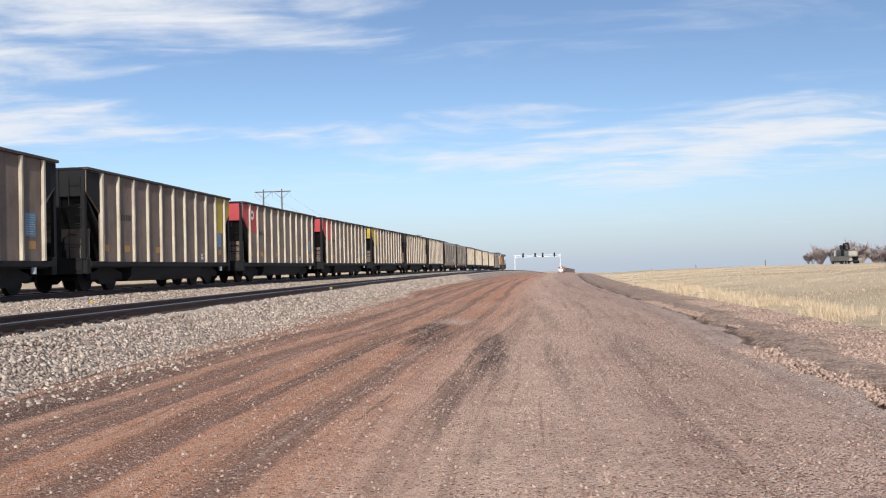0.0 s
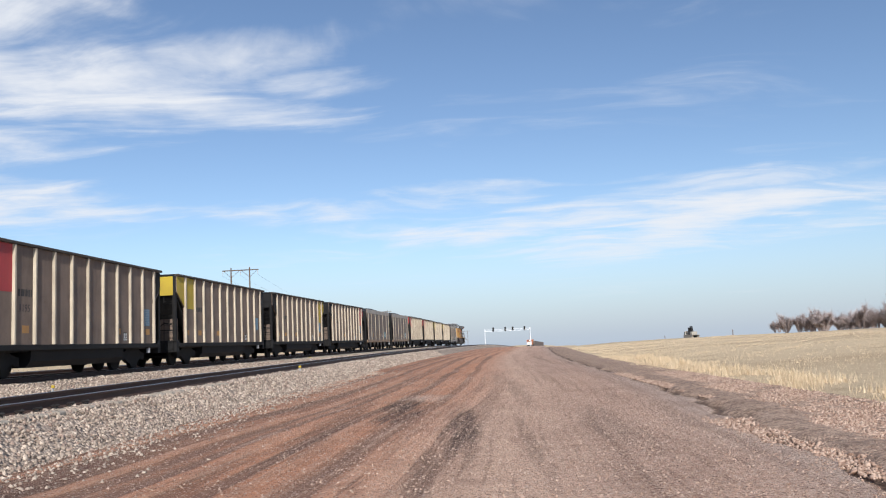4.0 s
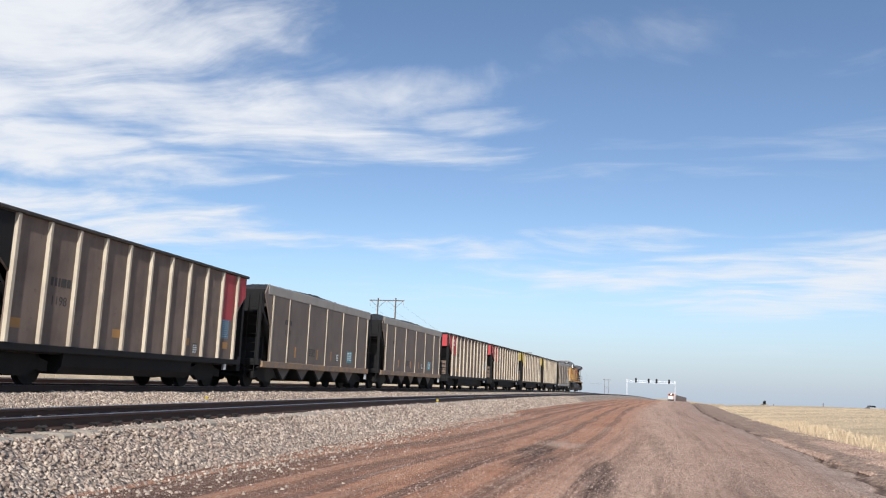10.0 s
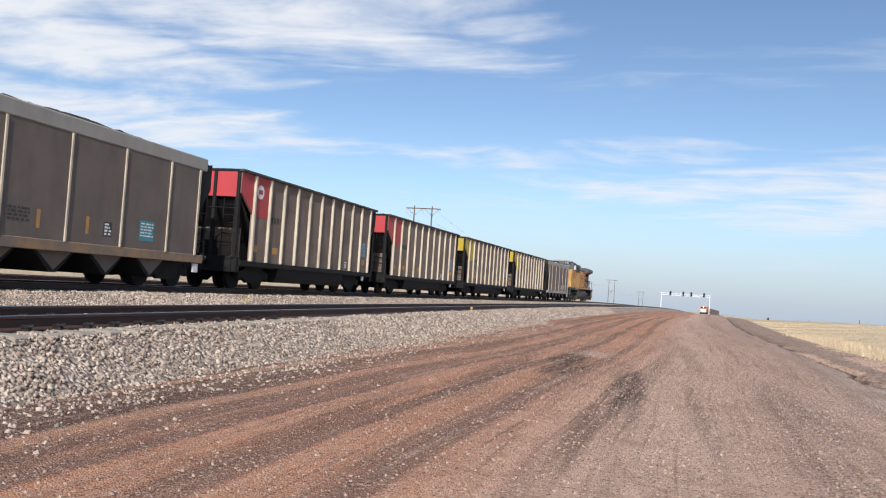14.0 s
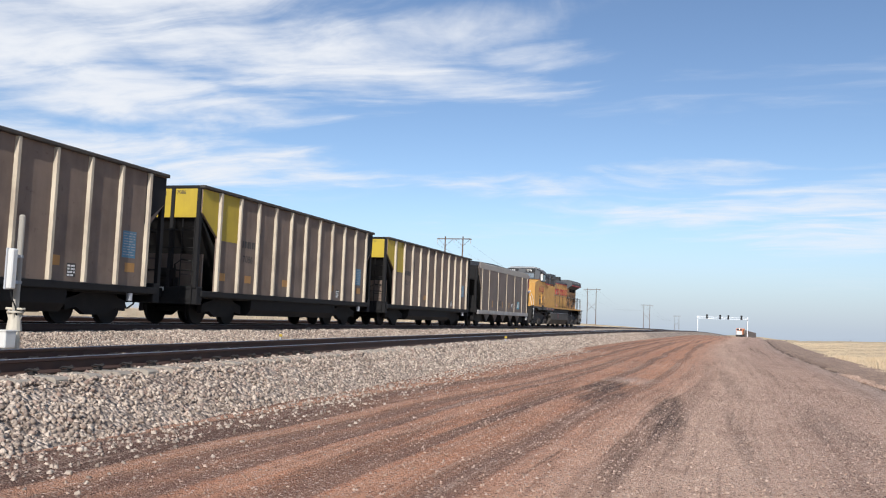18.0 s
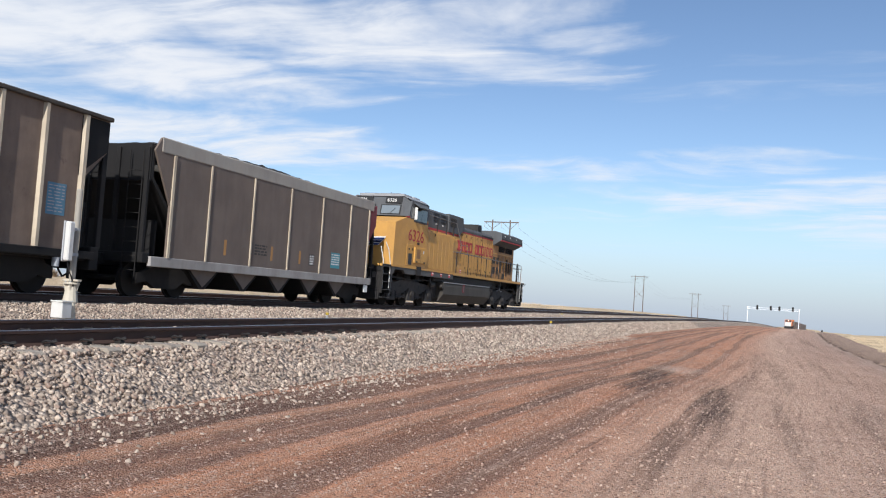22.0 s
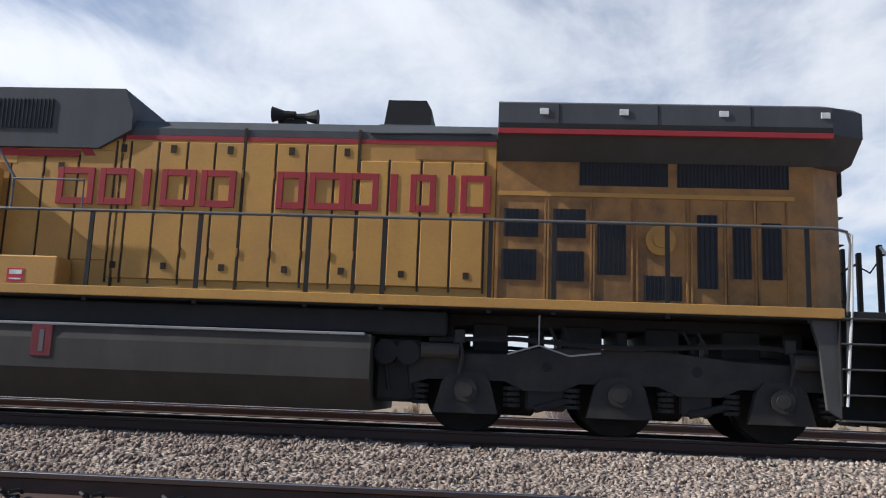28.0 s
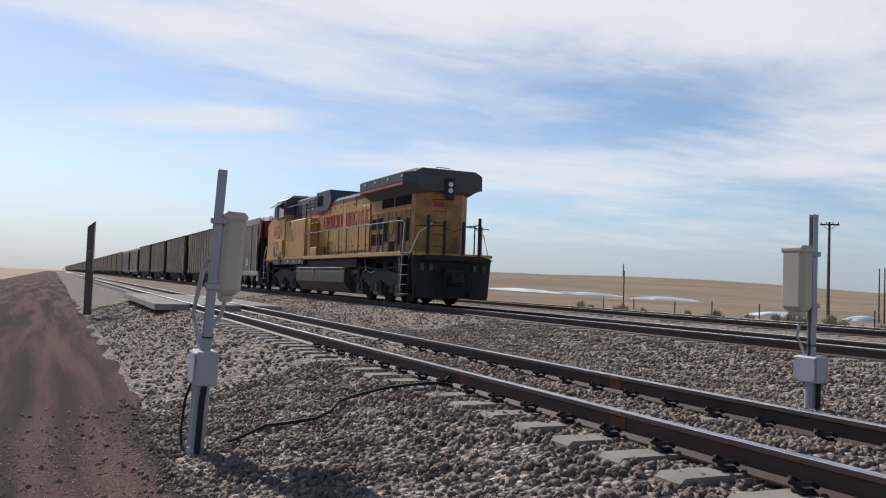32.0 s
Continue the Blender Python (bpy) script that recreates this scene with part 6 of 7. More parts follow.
        for x in (-0.95, 0.95):
            part("plow_step", Mesh().box(x - 0.35, x + 0.35, min(y, y + way * 0.1), max(y, y + way * 0.1), 0.22, 0.62, 0.03), LOCO_BLACK, L)
        for x in (-1.15, -0.8, 0.8, 1.12):
            part("cable_socket", Mesh().box(x - 0.07, x + 0.07, min(y, y + way * 0.07), max(y, y + way * 0.07), 1.1, 1.32, 0.015), LOCO_SILL, L)
        cp = part("coupler", Mesh().box(-0.13, 0.13, min(y - way * 0.3, y + way * out), max(y - way * 0.3, y + way * out), 0.76, 1.0, 0.02), LOCO_BLACK, L)
        part("knuckle", Mesh().box(-0.22, 0.22, min(y + way * out, y + way * (out + 0.2)), max(y + way * out, y + way * (out + 0.2)), 0.70, 1.06, 0.06), LOCO_BLACK, cp)
        for x in (-0.6, -0.45, 0.45, 0.62):
            part("air_hose", Mesh().tube([(x, y + way * 0.05, 1.05), (x, y + way * 0.3, 0.8), (x * 0.9, y + way * 0.38, 0.5), (x * 0.85, y + way * 0.25, 0.35)], 0.028, 6), BLACK, L)
        for x in (-0.95, -0.35, 0.35, 0.95):
            part("end_post", Mesh().box(x - 0.05, x + 0.05, y + way * 0.02, y + way * 0.08, 1.62, 2.85 if abs(x) > 0.5 else 2.7, 0.01), LOCO_BLACK, L)
        for side in (-1, 1):
            part("end_rail", Mesh().tube([(side * 1.3, y + way * 0.05, 2.5), (side * 0.35, y + way * 0.05, 2.55)], 0.018, 6), LOCO_BLACK, L)
        part("end_chain", Mesh().tube([(-0.35, y + way * 0.05, 2.5), (0.0, y + way * 0.06, 2.36), (0.35, y + way * 0.05, 2.5)], 0.012, 5), LOCO_BLACK, L)
        part("uncoupling_lever", Mesh().tube([(-1.45, y + way * 0.15, 1.5), (-0.3, y + way * 0.18, 1.25), (0.3, y + way * 0.18, 1.25), (1.45, y + way * 0.15, 1.5), (1.5, y + way * 0.4, 1.66)], 0.014, 6), LOCO_BLACK, L)
    # fuel tank
    tk = part("fuel_tank", Mesh().prism([(-1.45, 1.18), (-1.48, 1.0), (-1.48, 0.62), (-1.15, 0.22), (1.15, 0.22), (1.48, 0.62), (1.48, 1.0), (1.45, 1.18)], 5.82, 13.03, "y"), TANK_GREY, L, "dusty grey fuel tank")
    for s in (1, -1):
        part("tank_top_lip", Mesh().box(s * 1.30, s * 1.49, 5.9, 12.95, 1.165, 1.20, 0.006), LOCO_ROOF, tk)
        sg = part("tank_label", Mesh().box(s * 1.482, s * 1.49, 8.5, 8.78, 0.76, 1.17, 0.004), CAR_MAROON, tk, "maroon tank label")
        part("label_text", Mesh().box(s * 1.491, s * 1.493, 8.61, 8.67, 0.82, 1.1), RAIL_POST, sg)
        part("tank_filler", Mesh().disc((s * 1.42, 5.65, 0.98), 0.09, 0.16, "x", 12), TANK_GREY, tk)
    for y in (4.98, 5.28):
        part("air_reservoir", Mesh().tube([(-1.2, y, 0.95), (1.2, y, 0.95)], 0.17, 14), LOCO_BLACK, L)
    for y in (13.2, 13.5):
        part("air_reservoir", Mesh().tube([(-1.25, y, 0.98), (1.25, y, 0.98)], 0.16, 14), LOCO_BLACK, L)
        part("drain_valve", Mesh().tube([(1.1, y, 0.82), (1.1, y + 0.05, 0.5)], 0.03, 6), LOCO_BLACK, L)
    part("cable_trunk", Mesh().box(-1.1, 1.1, 13.05, 13.7, 0.35, 1.2, 0.05), LOCO_BLACK, L)
    part("cable_trunk", Mesh().box(-1.1, 1.1, 5.0, 5.8, 0.4, 1.2, 0.05), LOCO_BLACK, L)
    # trucks
    for base in (0, 3):
        ya, yb, yc = AXLES[base:base + 3]
        tr = part("truck", Mesh().box(-0.95, 0.95, ya - 0.5, yc + 0.5, 0.72, 1.06, 0.04), LOCO_BLACK, L)
        for y in (ya, yb, yc):
            part("traction_motor", Mesh().box(-0.62, 0.62, y + 0.25, y + 1.0, 0.22, 0.85, 0.12), LOCO_BLACK, tr)
        for y, w, x in ((ya - 0.32, 0.14, 0.8), (ya + 0.3, 0.3, 0.8), (ya + 0.95, 0.12, 0.5), (yb - 0.45, 0.34, 0.8), (yb + 0.1, 0.1, 0.7), (yb + 0.62, 0.28, 0.8), (yb + 1.1, 0.1, 0.5), (yc - 0.38, 0.32, 0.8), (yc + 0.3, 0.16, 0.8)):
            part("frame_post", Mesh().box(-x, x, y - 0.8 * w, y + 0.8 * w, 1.0, 1.42, 0.02), LOCO_BLACK, tr)
        for s in (1, -1):
            for y in (ya - 0.1, yc + 0.12):
                part("link_bracket", Mesh().box(s * 1.17, s * 1.26, y - 0.07, y + 0.07, 1.12, 1.3, 0.015).tube([(s * 1.22, y, 1.2), (s * 1.24, y + 0.04, 0.95), (s * 1.23, y, 0.72)], 0.03, 8), TRUCK_GREY, tr)
            for y in (yb - 0.9, yb - 0.72, yb + 0.82, yb + 1.0):
                part("brake_hose", Mesh().tube([(s * 1.2, y, 1.36), (s * 1.25, y + 0.06, 1.22), (s * 1.2, y + 0.12, 1.1)], 0.022, 6), BLACK, tr)
        for s in (1, -1):
            part("air_line", Mesh().tube([(s * 1.2, ya - 0.5, 1.16), (s * 1.2, ya + 0.6, 1.2), (s * 1.22, yb, 1.12), (s * 1.2, yc - 0.4, 1.2), (s * 1.2, yc + 0.5, 1.14)], 0.035, 6), LOCO_BLACK, tr)
            part("brake_rigging", Mesh().box(s * 1.0, s * 1.12, ya + 0.78, ya + 1.3, 0.3, 0.6, 0.03), LOCO_BLACK, tr)
            part("brake_rigging", Mesh().box(s * 1.0, s * 1.12, yb + 0.78, yb + 1.2, 0.3, 0.6, 0.03), LOCO_BLACK, tr)
            for y in (ya + 1.05, yb + 1.0):
                part("frame_hole", Mesh().disc((s * 1.162, y, 0.86), 0.07, 0.01, "x", 14), BLACK, tr)
        for s in (1, -1):
            o = [(ya - 0.75, 0.58), (ya - 0.75, 0.96), (ya + 0.55, 1.0), (ya + 1.0, 1.1), (yb + 0.55, 1.1), (yc - 0.5, 1.0), (yc + 0.75, 0.96), (yc + 0.75, 0.62), (yc + 0.5, 0.66), (yc - 0.5, 0.66), (yc - 0.75, 0.55), (yb + 0.75, 0.55), (yb + 0.5, 0.66), (yb - 0.5, 0.66), (yb - 0.75, 0.55), (ya + 0.75, 0.55), (ya + 0.5, 0.66), (ya - 0.5, 0.66)]
            part("side_frame", Mesh().prism(o, s * 1.0, s * 1.16, "x"), TRUCK_GREY, tr)
            for y in (ya, yb, yc):
                jb = part("journal_box", Mesh().prism([(y - 0.42, 0.24), (y - 0.32, 0.62), (y - 0.22, 0.76), (y + 0.22, 0.76), (y + 0.32, 0.62), (y + 0.42, 0.24)], s * 1.10, s * 1.24, "x"), TRUCK_GREY, tr)
                part("axle_cap", Mesh().disc((s * 1.26, y, 0.53), 0.15, 0.08, "x", 18).disc((s * 1.3, y, 0.53), 0.09, 0.04, "x", 14), TRUCK_GREY, jb)
                for dy in (-0.6, 0.6):
                    m = Mesh()
                    for i in range(4):
                        m.disc((s * 1.1, y + dy, 0.36 + 0.07 * i), 0.11, 0.045, "z", 12)
                    part("coil_spring", m, LOCO_BLACK, jb)
            for y in (ya - 0.35, yc + 0.4):
                part("brake_cylinder", Mesh().disc((s * 1.2, y, 1.02), 0.1, 0.5, "y", 14), TANK_GREY, tr)
            for y0, y1 in ((ya, yb), (yb, yc)):
                part("traction_rod", Mesh().tube([(s * 1.12, y0 + 0.9, 0.32), (s * 1.12, y1 - 0.6, 0.45)], 0.05, 8), LOCO_BLACK, tr)
        part("sand_pipe", Mesh().tube([(1.15, yc + 0.7, 0.8), (1.1, yc + 0.62, 0.3)], 0.03, 6), LOCO_BLACK, tr)
    axles = []
    for y in AXLES:
        m = Mesh().tube([(-1.1, 0, 0), (1.1, 0, 0)], 0.1, 12)
        for s in (1, -1):
            m.disc((s * GAUGE, 0, 0), 0.53, 0.12, "x", 28).disc((s * (GAUGE - 0.075), 0, 0), 0.565, 0.03, "x", 28)
        ax = part("wheelset", m, RUNNING, L, at=Matrix.Translation((0, y, 0.53)))
        axles.append((ax, y))
    part("chain", Mesh().tube([(1.4, 15.2, 1.5), (1.35, 15.2, 1.12), (1.3, 15.6, 1.0), (1.28, 16.0, 1.05)], 0.012, 5).tube([(1.35, 15.2, 1.12), (1.3, 14.8, 1.0)], 0.012, 5), GALV, L)
    return L, axles


locomotive, loco_axles = build_locomotive()
locomotive.scale = (1.0, 1.0246, 1.046)
# ---------------------------------------------------------------- trackside gear
def gz(x, y):
    """Height of the prairie at a place given in world metres."""
    return float(ground_z(x - bend1(y) * min(1, max(0, (1200 - abs(x)) / 600)), y))


def detector_post(x, y, z0, z1, way, lean=Matrix()):
    """Steel post with a beige antenna box, a grey junction box and conduits."""
    p = thing("antenna_post", "galvanised steel post with beige antenna and grey junction box", "antenna post", "antenna posts", at=Matrix.Translation((x, y, 0)) @ lean)
    m = Mesh().prism([(-0.034, -0.03), (0.034, -0.03), (0.034, -0.022), (-0.022, -0.022), (-0.022, 0.022), (0.034, 0.022), (0.034, 0.03), (-0.034, 0.03)], -0.66, z1, "z")
    post = part("post", m, GALV, p)
    for i in range(14):
        z = -0.3 + i * (z1 + 0.25) / 13
        part("post_hole", Mesh().disc((-0.0348, 0, z), 0.008, 0.002, "x", 8), BLACK, post)
    part("ground_pipe", Mesh().tube([(0, 0, z0 - 0.15), (0, 0, -0.6)], 0.062, 14), GALV, p, "thick grey pipe set in the ballast")
    part("pipe_collar", Mesh().disc((0, 0, z0 + 0.02), 0.075, 0.05, "z", 14), GALV, p)
    a = part("antenna_box", Mesh().box(way * 0.04, way * 0.23, -0.23, 0.07, 0.06, 0.70, 0.045), BEIGE, p, "beige rounded plastic antenna box")
    part("antenna_lid", Mesh().box(way * 0.035, way * 0.235, -0.24, 0.08, 0.66, 0.745, 0.03), BEIGE, a)
    part("antenna_foot", Mesh().box(way * 0.07, way * 0.18, -0.17, 0.01, 0.0, 0.07, 0.02), BEIGE, a)
    for z in (0.12, 0.66):
        part("bracket", Mesh().box(way * -0.05, way * 0.06, -0.06, 0.06, z - 0.025, z + 0.025, 0.005), GALV, a)
        part("bolt", Mesh().disc((way * -0.055, 0.03, z), 0.014, 0.02, "x", 6), GALV, a)
    b = part("junction_box", Mesh().box(-0.09, 0.09, -0.15, 0.15, -0.68, -0.41, 0.012), GREY_BOX, p, "grey enamel junction box")
    part("box_lid", Mesh().box(0.091, 0.105, -0.14, 0.14, -0.67, -0.42, 0.006), GREY_BOX, b)
    for dy, dz in ((-0.12, -0.65), (0.12, -0.65), (-0.12, -0.44), (0.12, -0.44)):
        part("screw", Mesh().disc((0.107, dy, dz), 0.009, 0.006, "x", 8), GALV, b)
    part("conduit", Mesh().tube([(way * 0.12, -0.02, 0.02), (way * 0.11, -0.07, -0.12), (way * 0.04, -0.16, -0.2), (0.0, -0.13, -0.32), (0.0, -0.08, -0.42)], 0.017, 8), GREY_BOX, p, "grey flexible conduit")
    part("conduit", Mesh().tube([(0.0, 0.1, -0.68), (0.01, 0.105, -0.8), (0.01, 0.1, z0 - 0.1)], 0.026, 8), BLACK, p, "black cable sleeve into the ballast")
    part("cable_tie", Mesh().disc((0, 0, -0.3), 0.045, 0.012, "z", 10), BLACK, p)
    return p


post_near = detector_post(-4.75, -12.05, -1.24, 1.08, -1, Matrix.Translation((0, 0, -0.027)) @ Matrix.Rotation(radians(2.9), 4, Vector((-0.52, -0.85, 0))) @ Matrix.Scale(1.13, 4))
part("ground_pipe", Mesh().tube([(0.02, -0.17, -1.35), (0.02, -0.16, -0.69)], 0.035, 10), GALV, post_near)
part("earth_cable", Mesh().tube([(0.06, -0.19, -0.7), (0.09, -0.24, -0.85), (0.1, -0.24, -1.1), (0.08, -0.2, -1.3)], 0.012, 6), BLACK, post_near)
part("high_conduit", Mesh().tube([(0.05, 0.02, 0.35), (0.07, -0.05, 0.28), (0.08, -0.2, 0.02), (0.09, -0.25, -0.12), (0.06, -0.2, -0.24), (0.02, -0.05, -0.41)], 0.02, 8), GREY_BOX, post_near, "bent grey conduit")
post_far = detector_post(-10.69, -10.51, -0.98, 1.08, 1)


def slim_antenna():
    p = thing("antenna_post", "grey-beige pole with a white flat antenna between tracks", "antenna post", "antenna posts", at=Matrix.Translation((-10.74, 12.11, 0)))
    part("pole", Mesh().tube([(0, 0, -0.75), (0, 0, 1.44), (0, 0, 1.46)], [0.055, 0.05, 0.03], 14), DULL_BEIGE, p)
    a = part("antenna_panel", Mesh().box(0.02, 0.13, -0.30, -0.17, 0.18, 0.86, 0.02), WHITE_PAINT, p, "white flat antenna panel")
    part("panel_rim", Mesh().box(-0.01, 0.02, -0.31, -0.16, 0.17, 0.87, 0.01), GREY_BOX, a)
    for z in (0.3, 0.74):
        part("bracket", Mesh().box(-0.02, 0.05, -0.17, -0.04, z - 0.03, z + 0.03, 0.006), GALV, a)
        part("clamp", Mesh().disc((0, 0, z), 0.066, 0.05, "z", 14), GALV, a)
    part("cable", Mesh().tube([(0.06, -0.22, 0.18), (0.07, -0.18, 0.02), (0.06, -0.08, -0.1), (0.07, -0.03, -0.3)], 0.014, 6), BLACK, p)
    f = part("flange", Mesh().disc((0, 0, -0.20), 0.13, 0.03, "z", 16), BEIGE, p, "beige cast base flange")
    part("base_casting", Mesh().tube([(0, 0, -0.52), (0, 0, -0.22)], [0.13, 0.085], 12), BEIGE, f)
    for i in range(4):
        a = i * math.pi / 2 + 0.5
        part("gusset", Mesh().prism([(0.05, -0.21), (0.14, -0.21), (0.12, -0.24), (0.07, -0.46)], -0.012, 0.012, "y"), BEIGE, f, at=Matrix.Rotation(a, 4, "Z"))
        part("bolt", Mesh().disc((0.1 * math.cos(a), 0.1 * math.sin(a), -0.18), 0.014, 0.03, "z", 6), GALV, f)
    part("tripod_cap", Mesh().box(-0.17, 0.17, -0.05, 0.05, -0.17, -0.13, 0.01), BEIGE, f)
    for x, y in ((0.11, -0.05), (-0.08, 0.08), (0.0, 0.1)):
        part("leg", Mesh().tube([(x * 0.6, y * 0.6, -0.5), (x * 1.2, y * 1.2, -1.12)], 0.05, 10), BEIGE, p)
    b = part("low_box", Mesh().box(-0.02, 0.22, -0.42, -0.18, -0.80, -0.52, 0.015), WHITE_PAINT, p, "small white box low on the post")
    part("box_lid", Mesh().box(-0.03, 0.23, -0.43, -0.17, -0.53, -0.50, 0.008), WHITE_PAINT, b)
    part("box_stand", Mesh().box(0.06, 0.13, -0.33, -0.26, -1.12, -0.80), GALV, b)


slim_antenna()
pts = []
for u, y in ((-4.95, -11.9), (-5.11, -12.0), (-5.31, -12.0), (-5.5, -11.82), (-5.7, -11.75), (-5.9, -11.9), (-6.07, -12.15), (-6.3, -12.25), (-6.6, -12.2), (-6.9, -12.0), (-7.15, -12.05)):
    pts.append((u, y, float(ballast_z(u, y)) + 0.06 + 0.012 * math.sin(u * 9)))
pts.append((-7.29, -12.15, Z_NEAR - 0.08))
tagged(part("cable", Mesh().tube(pts, 0.017, 8), BLACK), "black cable lying loose on crushed stone", "cable")

sp = thing("milepost_plank", "dark weathered flat plank set upright with a slanted top", "post", at=Matrix.Translation((-4.55, -36.4, 0)) @ Matrix.Rotation(radians(-9), 4, "Z"))
part("plank", Mesh().prism([(-0.13, -1.35), (0.13, -1.35), (0.13, 1.74), (-0.13, 1.97)], -0.035, 0.035, "y"), WEATHER_STEEL, sp)
part("edge_strip", Mesh().box(-0.128, -0.1, 0.036, 0.042, 0.2, 1.85), STENCIL_WHITE, sp, "worn pale edge strip")
for z in (0.3, 0.9, 1.5):
    part("bolt", Mesh().disc((0.03, 0.04, z), 0.018, 0.012, "y", 6), GALV, sp)

crossing = thing("grade_crossing", "pale concrete crossing panels across the empty track", "crossing", kind="structure")
for i in range(5):
    y0 = -42.4 + 2.44 * i
    for u0, u1 in ((-6.15, -7.16), (-7.40, -8.68), (-8.92, -9.95)):
        part("crossing_panel", Mesh().box(u1, u0, y0 + 0.012, y0 + 2.428, Z_NEAR - 0.2, Z_NEAR - 0.012, 0.012), CONCRETE, crossing)


def marker(x, y, z, h):
    p = thing("track_marker", "small yellow marker stake beside the track", "marker", "yellow track markers", at=Matrix.Translation((x, y, z)))
    part("stake", Mesh().box(-0.02, 0.02, -0.015, 0.015, -0.2, h - 0.1), GALV, p)
    part("plate", Mesh().box(-0.05, 0.05, -0.02, 0.02, h - 0.08, h, 0.006), CAR_YELLOW, p)


for u, y, h in ((-6.75, 33.0, 0.24), (-12.3, 25.0, 0.22), (-12.6, 61.0, 0.3)):
    marker(u + bend1(y), y, float(ballast_z(u, y)), h)


# ---------------------------------------------------------------- signal bridge
def signal_bridge():
    y = 356.0
    b = thing("signal_bridge", "distant grey steel signal bridge with four black signal heads", "signal bridge")
    for z in (3.35, 4.05):
        for dy in (-0.5, 0.5):
            part("chord", Mesh().box(10.6, 30.0, y + dy - 0.05, y + dy + 0.05, z - 0.05, z + 0.05), PALE_STEEL, b)
    m = Mesh()
    for i in range(20):
        x0, x1 = 10.8 + i * 0.96, 10.8 + (i + 1) * 0.96
        za, zb = (3.4, 4.0) if i % 2 else (4.0, 3.4)
        part("brace", Mesh().tube([(x0, y - 0.5, za), (x1, y - 0.5, zb)], 0.035, 5), PALE_STEEL, b)
    for x in (10.9, 29.7):
        for dy in (-0.55, 0.55):
            part("mast", Mesh().box(x - 0.12, x + 0.12, y + dy - 0.12, y + dy + 0.12, -5.0, 4.3), PALE_STEEL, b)
        for i in range(6):
            z = -3.6 + 1.25 * i
            part("mast_brace", Mesh().tube([(x, y - 0.5, z), (x, y + 0.5, z + 1.2)], 0.04, 5), PALE_STEEL, b)
    part("walkway", Mesh().box(10.8, 29.8, y - 1.1, y - 0.55, 3.28, 3.34), PALE_STEEL, b)
    for x in (14.4, 19.4, 22.5, 27.4):
        h = part("signal_head", Mesh().box(x - 0.32, x + 0.32, y - 1.0, y - 0.9, 3.15, 4.95, 0.03), BLACK, b, "black two-lamp signal head")
        for z in (3.6, 4.5):
            part("lamp_hood", Mesh().tube([(x, y - 1.0, z), (x, y - 1.3, z)], 0.17, 12), BLACK, h)
            part("backing", Mesh().disc((x, y - 0.95, z), 0.42, 0.08, "y", 16), BLACK, h)
        part("bracket", Mesh().tube([(x, y - 0.9, 4.0), (x, y - 0.4, 4.0)], 0.05, 6), PALE_STEEL, h)


signal_bridge()


# ---------------------------------------------------------------- power lines
def h_frame(x, y, z0, z1, turn, wide=4.6):
    p = thing("power_pylon", "wooden H-frame power pylon with crossarm and X brace", "pylon", "wooden power pylons", at=Matrix.Translation((x, y, 0)) @ Matrix.Rotation(turn, 4, "Z"))
    for s in (-1, 1):
        part("pole", Mesh().tube([(s * wide / 2, 0, z0 - 3.0), (s * wide / 2, 0, z1)], [0.24, 0.15], 10), WOOD, p)
    arm = part("crossarm", Mesh().box(-wide * 0.98, wide * 0.98, -0.09, 0.09, z1 - 0.75, z1 - 0.5, 0.02), WOOD, p)
    for k in (-0.94, 0.0, 0.94):
        part("insulator", Mesh().tube([(k * wide, 0, z1 - 0.75), (k * wide, 0, z1 - 1.0), (k * wide, 0, z1 - 1.2), (k * wide, 0, z1 - 1.9)], [0.05, 0.09, 0.09, 0.05], 8), GREY_BOX, arm)
    for s in (-1, 1):
        part("brace", Mesh().tube([(s * wide / 2, 0.2, z1 - 7.4), (-s * wide / 2, 0.2, z1 - 12.0)], 0.07, 6), WOOD, p)
        part("arm_brace", Mesh().tube([(s * wide / 2, 0.12, z1 - 2.4), (s * wide * 0.9, 0.12, z1 - 0.7)], 0.05, 6), WOOD, p)
        part("arm_brace", Mesh().tube([(s * wide / 2, 0.12, z1 - 2.4), (s * wide * 0.06, 0.12, z1 - 0.7)], 0.05, 6), WOOD, p)
    return p


PYLONS = [(-160.2, -70.8, -6.3, 11.6), (-108, -22, -3.6, 16.0), (-50, 23, -1.6, 19.0), (-52.4, 205, 0.4, 20.1), (-40.2, 458, -1.9, 18.1), (-17.5, 690, -4.2, 15.8), (8, 1000, -8.0, 11.5)]
h_frame(-252, -172, -4.8, 11.7, radians(40))
for i, (x, y, a, b) in enumerate(PYLONS):
    if i not in (1, 2):
        h_frame(x, y, a, b, radians(-40) if i == 0 else -0.05)
for run in (PYLONS[3:],):
    for (xa, ya, _, za), (xb, yb, _, zb) in zip(run, run[1:]):
        for k in (-0.94, 0.0, 0.94):
            pts = []
            for j in range(17):
                f = j / 16
                pts.append((xa + (xb - xa) * f + k * 4.6, ya + (yb - ya) * f, za - 1.9 + (zb - za) * f - 4 * (3.5 + abs(yb - ya) / 90) * f * (1 - f)))
            tagged(part("power_line", Mesh().tube(pts, 0.014, 5), BLACK), "thin dark power line between wooden pylons", "power line", "power lines")
